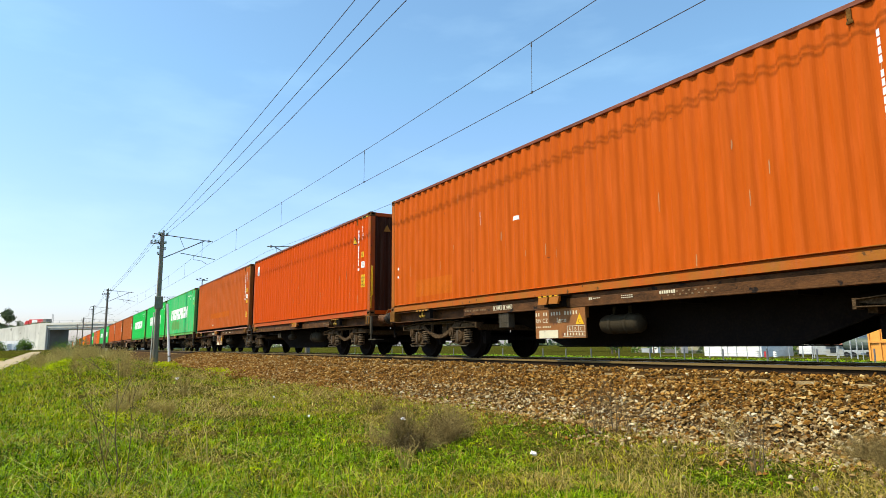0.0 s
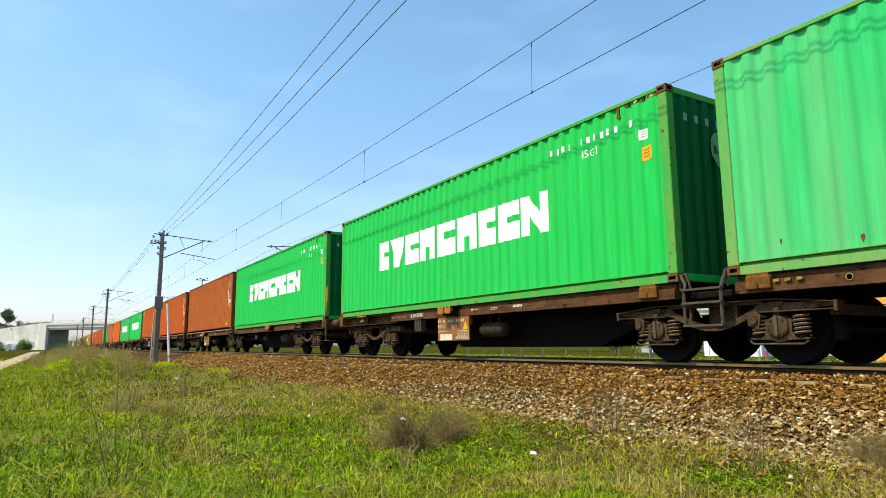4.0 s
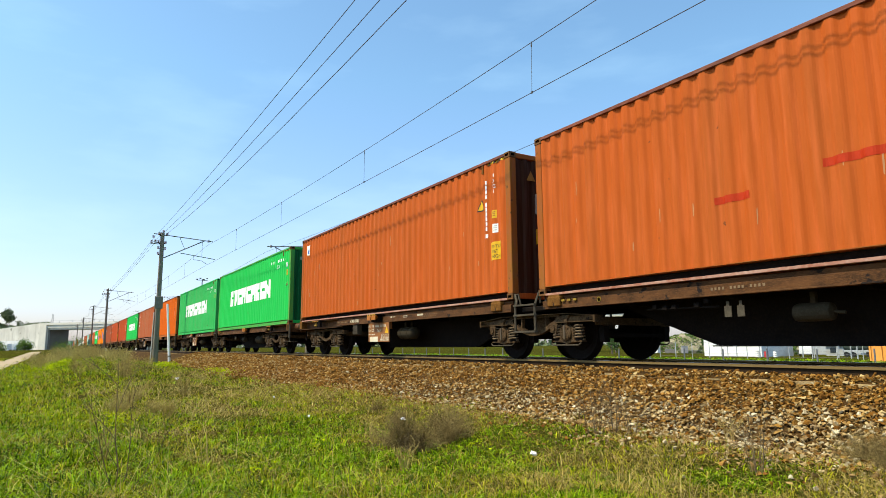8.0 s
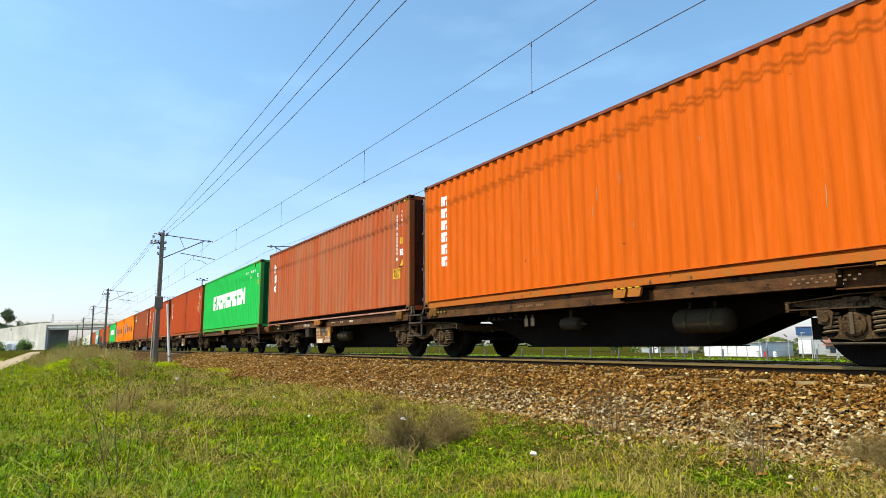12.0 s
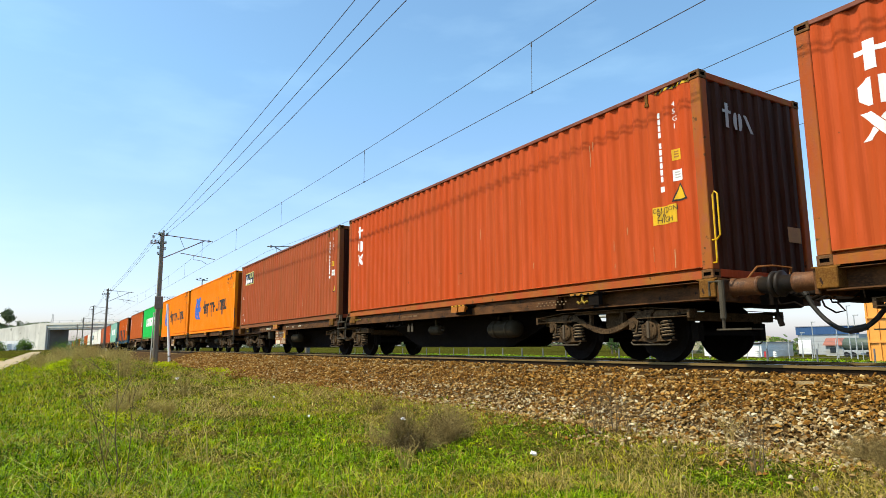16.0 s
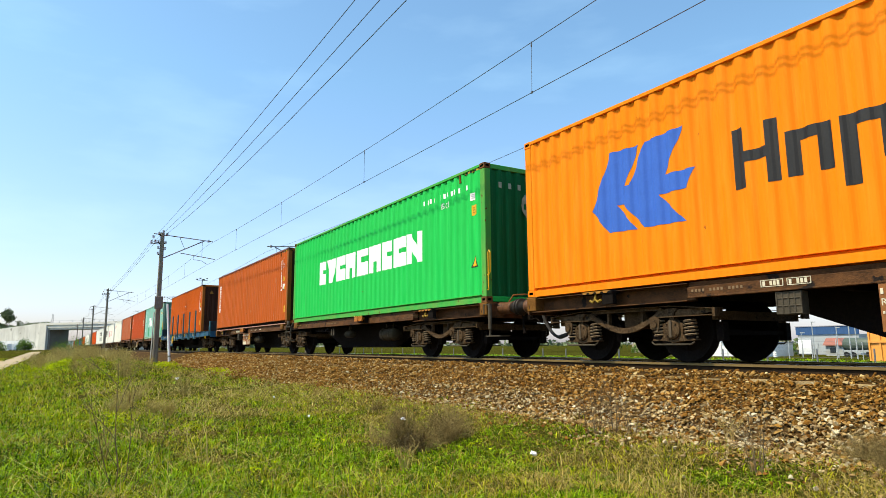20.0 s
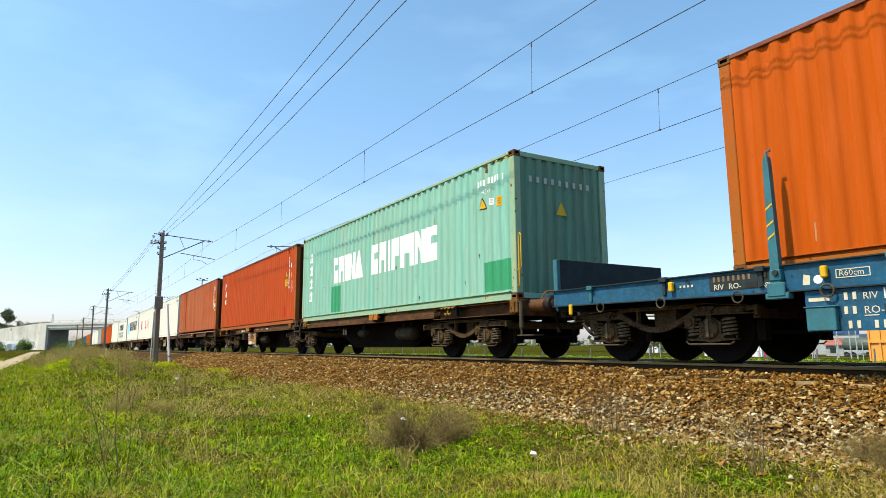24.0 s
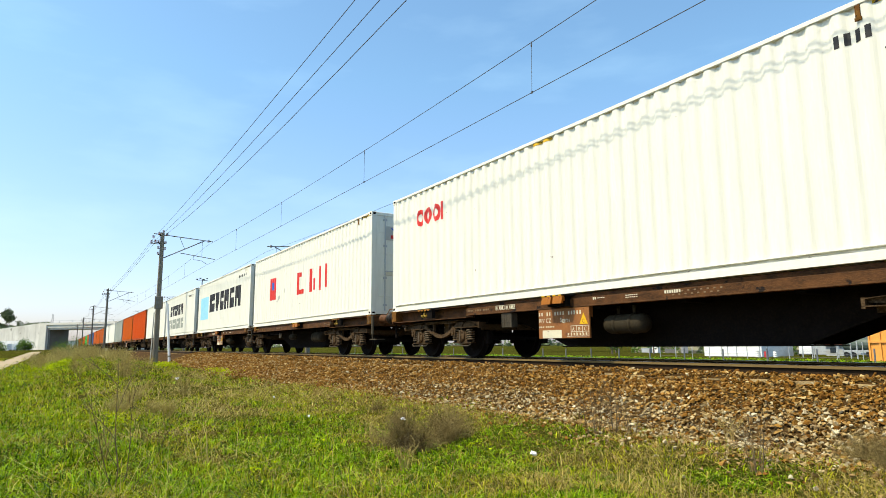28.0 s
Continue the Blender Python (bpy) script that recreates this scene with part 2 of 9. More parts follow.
M_RAILHEAD = material("polished_rail_head", (0.27, 0.258, 0.24), 0.28, 0.9, scale=9, stretch=(0.1, 1, 1), amount=0.4)
M_SLEEPER = material("weathered_concrete_sleeper", (0.3, 0.22, 0.11), 0.9, second=(0.2, 0.13, 0.05), scale=9, amount=0.8, bump=0.6, object_random=0.25, gloss=0.05)


def stone_material(name, colours, per_object=False):
    """Each stone takes one of several colours, with grain and dust of its own."""
    m = material(name, (0.3, 0.2, 0.1), 0.92, bump=0.35, bump_scale=70, gloss=0.08)
    nodes, link = m.node_tree.nodes, m.node_tree.links.new
    src = nodes.new("ShaderNodeObjectInfo").outputs["Random"] if per_object else nodes.new("ShaderNodeNewGeometry").outputs["Random Per Island"]
    ramp = nodes.new("ShaderNodeValToRGB")
    ramp.color_ramp.interpolation = "LINEAR"
    els = ramp.color_ramp.elements
    while len(els) < len(colours):
        els.new(0.5)
    for i, c in enumerate(colours):
        els[i].position, els[i].color = i / (len(colours) - 1), (*c, 1)
    link(src, ramp.inputs["Fac"])
    grain = nodes.new("ShaderNodeTexNoise")
    grain.inputs["Scale"].default_value, grain.inputs["Detail"].default_value = 26.0, 6.0
    mx = nodes.new("ShaderNodeMix")
    mx.data_type, mx.blend_type = "RGBA", "MULTIPLY"
    mx.inputs["Factor"].default_value = 0.75
    link(ramp.outputs["Color"], mx.inputs["A"])
    shade = nodes.new("ShaderNodeMapRange")
    shade.inputs["From Min"].default_value, shade.inputs["From Max"].default_value = 0.3, 0.7
    shade.inputs["To Min"].default_value, shade.inputs["To Max"].default_value = 0.45, 1.35
    link(grain.outputs["Fac"], shade.inputs["Value"])
    link(shade.outputs["Result"], mx.inputs["B"])
    link(mx.outputs["Result"], nodes["Principled BSDF"].inputs["Base Color"])
    return m


BROWN_STONES = ((0.09, 0.036, 0.006), (0.22, 0.1, 0.016), (0.13, 0.055, 0.009), (0.3, 0.155, 0.03), (0.11, 0.046, 0.008), (0.38, 0.24, 0.075), (0.24, 0.11, 0.018), (0.48, 0.37, 0.17))
PALE_STONES = ((0.13, 0.066, 0.017), (0.34, 0.24, 0.1), (0.2, 0.115, 0.034), (0.46, 0.37, 0.2), (0.26, 0.165, 0.055), (0.56, 0.5, 0.33), (0.16, 0.085, 0.022), (0.4, 0.3, 0.15))
M_STONE = stone_material("brown_ballast_stone", BROWN_STONES)
M_PALESTONE = stone_material("pale_ballast_stone", PALE_STONES)
M_STONEPIECE = stone_material("loose_ballast_stone", BROWN_STONES, True)
M_BALLASTBED = material("ballast_bed", (0.0595, 0.0299, 0.0068), 0.95, 0, second=(0.02675, 0.01355, 0.003665), third=(0.106, 0.066, 0.0233), scale=5, amount=0.9, bump=1.0, bump_scale=22, gloss=0.08)
M_MAST = material("weathered_mast", (0.2, 0.175, 0.13), 0.85, second=(0.1, 0.088, 0.066), third=(0.33, 0.3, 0.24), scale=3, stretch=(1, 1, 0.2), amount=0.6, bump=0.3)
M_ARM = material("galvanised_arm", (0.2, 0.2, 0.2), 0.5, 0.5, scale=8, amount=0.5)
M_WIRE = material("copper_wire", (0.07, 0.065, 0.06), 0.5, 0.5, scale=4, amount=0.3)
M_INSULATOR = material("brown_glazed_insulator", (0.12, 0.07, 0.05), 0.25, scale=6, amount=0.3)
M_CONCRETE = material("pale_bridge_concrete", (0.66, 0.63, 0.54), 0.9, 0, second=(0.5, 0.475, 0.41), third=(0.74, 0.72, 0.65), scale=0.25, amount=0.6, bump=0.2, bump_scale=6)
M_RAMPWALL = material("weathered_ramp_wall", (0.8, 0.77, 0.68), 0.9, 0, second=(0.46, 0.43, 0.36), third=(0.62, 0.58, 0.5), scale=0.22, stretch=(1, 1, 0.35), amount=0.85, spots=0.5, spot_colour=(0.3, 0.28, 0.22), spot_scale=0.5, bump=0.2, bump_scale=6)
M_DARKCONC = material("dark_concrete", (0.18, 0.168, 0.15), 0.9, scale=0.5, amount=0.6)
M_STEEL = material("grey_painted_steel", (0.4, 0.42, 0.42), 0.5, 0.2, scale=5, amount=0.4)
M_GLASS = material("dark_window_glass", (0.03, 0.04, 0.05), 0.08, 0, scale=3, amount=0.2)
M_HOUSEWHITE = material("white_render", (0.78, 0.78, 0.76), 0.8, scale=0.7, amount=0.35)
M_TRUCKRED = material("red_lorry_paint", (0.5, 0.03, 0.03), 0.4, scale=2, amount=0.3)
M_ORANGEBOX = material("orange_machine_paint", (0.75, 0.32, 0.06), 0.5, scale=2, amount=0.4)
M_ROOF = material("grey_sheet_roof", (0.3, 0.3, 0.31), 0.6, scale=1, amount=0.4)
M_BARK = material("bark", (0.12, 0.09, 0.06), 0.9, scale=8, amount=0.6, bump=0.5)
M_LEAF = material("tree_leaves", (0.0412, 0.0951, 0.0142), 0.6, 0, second=(0.0273, 0.0658, 0.0119), third=(0.0693, 0.139, 0.0231), scale=1.5, amount=0.7, island_random=0.35)
M_GRASS = material("spring_grass_blades", (0.26, 0.33, 0.002), 0.5, 0, second=(0.36, 0.29, 0.02), third=(0.43, 0.48, 0.004), scale=1.3, amount=0.85, island_random=0.6, gloss=0.1)


def leafy(m, share=0.35):
    """Light also passes through thin blades and leaves."""
    nodes, link = m.node_tree.nodes, m.node_tree.links.new
    bsdf = nodes["Principled BSDF"]
    thin = nodes.new("ShaderNodeBsdfTranslucent")
    link(bsdf.inputs["Base Color"].links[0].from_socket, thin.inputs["Color"])
    mx = nodes.new("ShaderNodeMixShader")
    mx.inputs["Fac"].default_value = share
    link(bsdf.outputs["BSDF"], mx.inputs[1])
    link(thin.outputs["BSDF"], mx.inputs[2])
    link(mx.outputs["Shader"], nodes["Material Output"].inputs["Surface"])
    return m


def mottled(m, share, colour, low=0.0):
    """A share of the blades, picked one by one, takes another colour."""
    nodes, link = m.node_tree.nodes, m.node_tree.links.new
    base = nodes["Principled BSDF"].inputs["Base Color"]
    old = base.links[0].from_socket
    geo, pick, mx = nodes.new("ShaderNodeNewGeometry"), nodes.new("ShaderNodeMath"), nodes.new("ShaderNodeMix")
    wrap, mul = nodes.new("ShaderNodeMath"), nodes.new("ShaderNodeMath")
    mul.operation, mul.inputs[1].default_value = "MULTIPLY", 37.0 + low
    wrap.operation = "FRACT"
    pick.operation, pick.inputs[1].default_value = "LESS_THAN", share
    link(geo.outputs["Random Per Island"], mul.inputs[0])
    link(mul.outputs[0], wrap.inputs[0])
    link(wrap.outputs[0], pick.inputs[0])
    mx.data_type = "RGBA"
    link(pick.outputs[0], mx.inputs["Factor"])
    link(old, mx.inputs["A"])
    mx.inputs["B"].default_value = (*colour, 1)
    link(mx.outputs["Result"], base)
    return m


M_TUFT = material("lush_tuft_blades", (0.215, 0.355, 0.003), 0.5, 0, second=(0.095, 0.18, 0.002), third=(0.42, 0.52, 0.008), scale=1.6, amount=0.8, island_random=0.6, gloss=0.1)
mottled(M_GRASS, 0.14, (0.44, 0.34, 0.07))
mottled(M_GRASS, 0.2, (0.04, 0.075, 0.003), 4.0)
mottled(M_TUFT, 0.06, (0.46, 0.4, 0.07))
mottled(M_TUFT, 0.18, (0.03, 0.08, 0.002), 4.0)
leafy(M_GRASS, 0.26)
leafy(M_TUFT, 0.25)
leafy(M_LEAF)
M_DRY = material("dry_stalks", (0.5, 0.41, 0.135), 0.75, 0, second=(0.27, 0.2, 0.055), third=(0.62, 0.54, 0.24), scale=1.2, amount=0.7, island_random=0.45, gloss=0.1)
leafy(M_DRY, 0.3)
M_LITTERGRASS = material("brown_dead_litter", (0.29, 0.22, 0.055), 0.9, 0, second=(0.135, 0.1, 0.02), third=(0.47, 0.38, 0.13), scale=1.2, amount=0.8, island_random=0.5, gloss=0.05)
M_TWIG = material("brown_dead_twigs", (0.36, 0.275, 0.09), 0.9, 0, second=(0.155, 0.105, 0.03), third=(0.62, 0.5, 0.2), scale=3, amount=0.7, island_random=0.55, gloss=0.02)
M_BUSH = material("grey_brown_bush_twigs", (0.2, 0.15, 0.055), 0.9, 0, second=(0.075, 0.055, 0.02), third=(0.38, 0.3, 0.13), scale=3, amount=0.8, island_random=0.6, gloss=0.02)
M_SHRUB = material("dark_shrub_bark", (0.13, 0.095, 0.05), 0.9, 0, second=(0.06, 0.045, 0.025), third=(0.26, 0.2, 0.12), scale=6, amount=0.8, gloss=0.05)
M_BLOOM = material("yellow_green_blossom", (0.36, 0.44, 0.003), 0.7, scale=3, amount=0.4, island_random=0.25, gloss=0.03)
M_RUBBLE = material("rubble_soil", (0.26, 0.22, 0.15), 0.95, second=(0.13, 0.15, 0.05), third=(0.4, 0.36, 0.28), scale=0.9, amount=0.9, bump=0.8, bump_scale=4)
M_LEAFY = leafy(material("weed_leaves", (0.1, 0.19, 0.02), 0.6, second=(0.06, 0.11, 0.015), third=(0.2, 0.26, 0.05), scale=1.2, amount=0.8, island_random=0.4))
M_LITTER = material("white_plastic_scrap", (0.8, 0.8, 0.8), 0.5, scale=6, amount=0.2)
M_PATH = material("dirt_track", (0.36, 0.28, 0.17), 0.95, scale=1.5, amount=0.5, bump=0.5, bump_scale=12)
M_GROUND = material("meadow_ground", (0.05, 0.06, 0.006), 0.95, 0, second=(0.07, 0.046, 0.015), third=(0.045, 0.07, 0.004), scale=0.6, amount=0.85, bump=1.0, bump_scale=40, gloss=0.0)


def crumbly(m, scale, low, high):
    """A third, fine scale of dark and light crumbs."""
    nodes, link = m.node_tree.nodes, m.node_tree.links.new
    base = nodes["Principled BSDF"].inputs["Base Color"]
    old = base.links[0].from_socket
    n, r, mx = nodes.new("ShaderNodeTexNoise"), nodes.new("ShaderNodeMapRange"), nodes.new("ShaderNodeMix")
    n.inputs["Scale"].default_value, n.inputs["Detail"].default_value = scale, 5
    link(nodes["Texture Coordinate"].outputs["Object"], n.inputs["Vector"])
    r.inputs["From Min"].default_value, r.inputs["From Max"].default_value = 0.35, 0.65
    r.inputs["To Min"].default_value, r.inputs["To Max"].default_value = low, high
    link(n.outputs["Fac"], r.inputs["Value"])
    mx.data_type, mx.blend_type = "RGBA", "MULTIPLY"
    mx.inputs["Factor"].default_value = 1.0
    link(old, mx.inputs["A"])
    link(r.outputs["Result"], mx.inputs["B"])
    link(mx.outputs["Result"], base)
    return m


crumbly(M_GROUND, 28.0, 0.25, 1.5)
M_FARTREE = material("distant_foliage", (0.12, 0.155, 0.07), 0.9, scale=0.3, amount=0.6, island_random=0.3)


# ---- building helpers ----
def part(name, bm, mat, parent=None, label="", smooth=False):
    """One bmesh as one mesh object, under a thing or a part."""
    me = bpy.data.meshes.new(name)
    bm.to_mesh(me)
    bm.free()
    return mesh_part(name, me, mat, parent, label, smooth)


def mesh_part(name, me, mat, parent=None, label="", smooth=False):
    if mat is not None and not me.materials:
        me.materials.append(mat)
    if smooth:
        me.polygons.foreach_set("use_smooth", [True] * len(me.polygons))
    ob = new(name, me)
    if parent is not None:
        ob.parent = parent
    if label:
        tagged(ob, label)
    return ob


def thing(name, label, category, group="", kind="", at=None):
    ob = new(name)
    ob.empty_display_size = 0.2
    if at is not None:
        ob.matrix_basis = at
    return tagged(ob, label, category, group, kind)


def box(bm, x0, x1, y0, y1, z0, z1, bevel=0.0):
    made = bmesh.ops.create_cube(bm, size=1.0, matrix=Matrix.LocRotScale(((x0 + x1) / 2, (y0 + y1) / 2, (z0 + z1) / 2), None, (abs(x1 - x0), abs(y1 - y0), abs(z1 - z0))))
    if bevel:
        edges = list({e for v in made["verts"] for e in v.link_edges})
        bmesh.ops.bevel(bm, geom=edges, offset=bevel, segments=1, affect="EDGES")
    return bm


def boxes(*rows, bevel=0.0):
    bm = bmesh.new()
    for r in rows:
        box(bm, *r, bevel=bevel)
    return bm


def rod(bm, a, b, r, seg=8, r2=None):
    a, b = Vector(a), Vector(b)
    d = b - a
    m = Matrix.Translation((a + b) / 2) @ d.to_track_quat("Z", "Y").to_matrix().to_4x4()
    bmesh.ops.create_cone(bm, cap_ends=True, segments=seg, radius1=r, radius2=r if r2 is None else r2, depth=d.length, matrix=m)
    return bm


def tube(bm, pts, r, seg=6):
    """One round bar swept along the points; closed when the last point is the first."""
    pts = [Vector(p) for p in pts]
    ring = (pts[0] - pts[-1]).length < 1e-6
    if ring:
        pts = pts[:-1]
    n = len(pts)
    rings, side = [], None
    for i, p in enumerate(pts):
        a, b = (pts[i - 1], pts[(i + 1) % n]) if ring else (pts[max(i - 1, 0)], pts[min(i + 1, n - 1)])
        d = (b - a).normalized()
        if side is None:
            side = d.orthogonal().normalized()
        side = (side - d * side.dot(d)).normalized()
        other = d.cross(side)
        rings.append([bm.verts.new(p + (side * math.cos(2 * math.pi * k / seg) + other * math.sin(2 * math.pi * k / seg)) * r) for k in range(seg)])
    made = []
    for i in range(n if ring else n - 1):
        p, q = rings[i], rings[(i + 1) % n]
        for k in range(seg):
            j = (k + 1) % seg
            made.append(bm.faces.new((p[k], p[j], q[j], q[k])))
    if not ring:
        made += [bm.faces.new(rings[0][::-1]), bm.faces.new(rings[-1])]
    bmesh.ops.recalc_face_normals(bm, faces=made)
    return bm


def prism(bm, outline, y0, y1):
    """An outline in (x, z) drawn out from y0 to y1."""
    front = [bm.verts.new((x, y0, z)) for x, z in outline]
    back = [bm.verts.new((x, y1, z)) for x, z in outline]
    bm.faces.new(front)
    bm.faces.new(back[::-1])
    n = len(outline)
    for i in range(n):
        j = (i + 1) % n
        bm.faces.new((front[j], front[i], back[i], back[j]))
    bmesh.ops.recalc_face_normals(bm, faces=bm.faces[:])
    return bm


def lathe(bm, profile, seg=20, axis="y", at=(0, 0, 0)):
    """A profile of (radius, along) turned round an axis."""
    rings = []
    for r, h in profile:
        ring = []
        for k in range(seg):
            a = 2 * math.pi * k / seg
            c, s = r * math.cos(a), r * math.sin(a)
            p = {"y": (c, h, s), "z": (c, s, h), "x": (h, c, s)}[axis]
            ring.append(bm.verts.new(Vector(p) + Vector(at)))
        rings.append(ring)
    for a, b in zip(rings, rings[1:]):
        for k in range(seg):
            j = (k + 1) % seg
            bm.faces.new((a[k], a[j], b[j], b[k]))
    bm.faces.new(rings[0][::-1])
    bm.faces.new(rings[-1])
    bmesh.ops.recalc_face_normals(bm, faces=bm.faces[:])
    return bm


def raw_mesh(name, verts, faces):
    """A mesh from numpy arrays of points and of triangles or quads."""
    me = bpy.data.meshes.new(name)
    k = faces.shape[1]
    me.vertices.add(len(verts))
    me.vertices.foreach_set("co", verts.astype(np.float32).ravel())
    me.loops.add(faces.size)
    me.loops.foreach_set("vertex_index", faces.astype(np.int32).ravel())
    me.polygons.add(len(faces))
    me.polygons.foreach_set("loop_start", np.arange(0, faces.size, k, dtype=np.int32))
    me.polygons.foreach_set("use_smooth", [False] * len(faces))
    me.update(calc_edges=True)
    me.validate()
    return me


# ---- ground, ballast, rails ----
random.seed(7)
def smooth(a, b, x):
    t = np.clip((x - a) / (b - a), 0, 1)
    return t * t * (3 - 2 * t)


def wave(x, y, s, k):
    """A cheap soft noise between -1 and 1."""
    return (np.sin(x * s * 1.7 + k) * np.cos(y * s * 1.3 - k * 2) + np.sin((x + y) * s * 0.9 + 3 * k) + np.cos((x - 0.6 * y) * s * 2.3 + k)) / 3


def ground_z(x, y):
    x, y = np.asarray(x, float), np.asarray(y, float)
    z = -0.86 + 0.14 * smooth(-4.6, -2.9, y) * (1 - smooth(7.2, 9, y)) + 0.05 * wave(x, y, 0.9, 1) * smooth(2.5, 3.5, np.abs(y - 2.2) - 4)
    bank = smooth(-9.4, -7.6, y) * (1 - smooth(-5.6, -3.9, y)) * smooth(-14, -30, x)
    z = z + bank * (0.42 + 0.12 * wave(x, y, 0.35, 2))
    z = z + 0.5 * smooth(-60, -160, x) * (1 - smooth(-4.5, -3.0, y)) * smooth(-60, -9.5, y)
    z = z - 1.0 * smooth(6, 90, y) + 0.95 * smooth(130, 260, y)
    far = np.hypot(x, y)
    return z + 0.4 * smooth(120, 600, far) * wave(x, y, 0.01, 4) * smooth(9, 40, np.abs(y))


def spread(a, b, near, far, mid=0.0):
    """Coordinates that crowd round mid."""
    out, p, step = [mid], mid, near
    while p < b:
        p += step
        step = min(step * 1.09, far)
        out.append(min(p, b))
    p, step = mid, near
    while p > a:
        p -= step
        step = min(step * 1.09, far)
        out.insert(0, max(p, a))
    return np.array(out)


def sheet(name, xs, ys, z_of, mat):
    X, Y = np.meshgrid(xs, ys)
    Z = z_of(X, Y)
    verts = np.stack([X, Y, Z], -1).reshape(-1, 3)
    n, m = len(ys), len(xs)
    idx = np.arange(n * m).reshape(n, m)
    faces = np.stack([idx[:-1, :-1], idx[:-1, 1:], idx[1:, 1:], idx[1:, :-1]], -1).reshape(-1, 4)
    return mesh_part(name, raw_mesh(name, verts, faces), mat, None, "", True)


ground = tagged(sheet("ground", spread(-3000, 2500, 0.35, 220, -8), spread(-2500, 3000, 0.3, 220, -6), ground_z, M_GROUND), "meadow ground with spring grass beside the line", "ground", "", "structure")

path = tagged(sheet("dirt_path", np.linspace(-140, 20, 420), np.linspace(-12.5, -10.9, 7), lambda X, Y: ground_z(X, Y) + 0.05 + 0.015 * wave(X, Y, 2, 1), M_PATH), "pale dirt track along the meadow", "path", "", "structure")

# ballast bed under the two tracks
TRACK_2 = 4.2
LOWER = 0.3                       # the second track lies this much lower


def ballast_z(x, y):
    y = np.asarray(y, float)
    d = np.abs(y - TRACK_2 / 2) - TRACK_2 / 2            # distance outwards from the outer centre lines
    shoulder = -0.19 + 0.085 * smooth(0.78, 0.88, d) - 0.145 * smooth(1.02, 1.6, d)
    slope = -0.25 - (d - 1.6) * 0.40
    return np.where(d > 1.6, slope, shoulder) + 0.018 * wave(x, y, 3.1, 2) - 0.03 - LOWER * smooth(1.2, 2.4, y)


bed = tagged(sheet("ballast_bed", spread(-900, 300, 0.25, 6, -8), np.linspace(-2.95, TRACK_2 + 2.95, 48), ballast_z, M_BALLASTBED), "brown crushed-stone ballast bed under the rails", "ballast", "", "structure")

RAIL_PROFILE = [(-0.075, -0.172), (0.075, -0.172), (0.075, -0.16), (0.012, -0.14), (0.009, -0.05), (0.036, -0.038), (0.036, -0.006), (0.03, 0.0), (-0.03, 0.0), (-0.036, -0.006), (-0.036, -0.038), (-0.009, -0.05), (-0.012, -0.14), (-0.075, -0.16)]


def rail_mesh(y, dz=0.0):
    bm = bmesh.new()
    prof = [(y + a, b + dz) for a, b in RAIL_PROFILE]
    ends = [[bm.verts.new((x, a, b)) for a, b in prof] for x in (-900, -300, -80, -25, 0, 40, 300)]
    for p, q in zip(ends, ends[1:]):
        for i in range(len(prof)):
            j = (i + 1) % len(prof)
            f = bm.faces.new((p[i], p[j], q[j], q[i]))
            # sunlit colour on the head's flanks, shaded colour below the head and at the foot
            f.material_index = 1 if i == 7 else 3 if i in (5, 9) else 2 if i in (0, 1, 13, 4, 10) else 0
    bmesh.ops.recalc_face_normals(bm, faces=bm.faces[:])
    return bm


def sleeper_mesh():
    bm = bmesh.new()
    prism(bm, [(-0.15, -0.38), (0.15, -0.38), (0.13, -0.18), (-0.13, -0.18)], -1.3, 1.3)
    for v in bm.verts:
        if v.co.z > -0.3:
            v.co.y *= 0.985
    return bm


def clip_mesh():
    bm = bmesh.new()
    for s in (-1, 1):
        box(bm, -0.05, 0.05, s * 0.07, s * 0.13, -0.18, -0.145, bevel=0.006)
        rod(bm, (0, s * 0.1, -0.15), (0, s * 0.1, -0.11), 0.014, 6)
    return bm


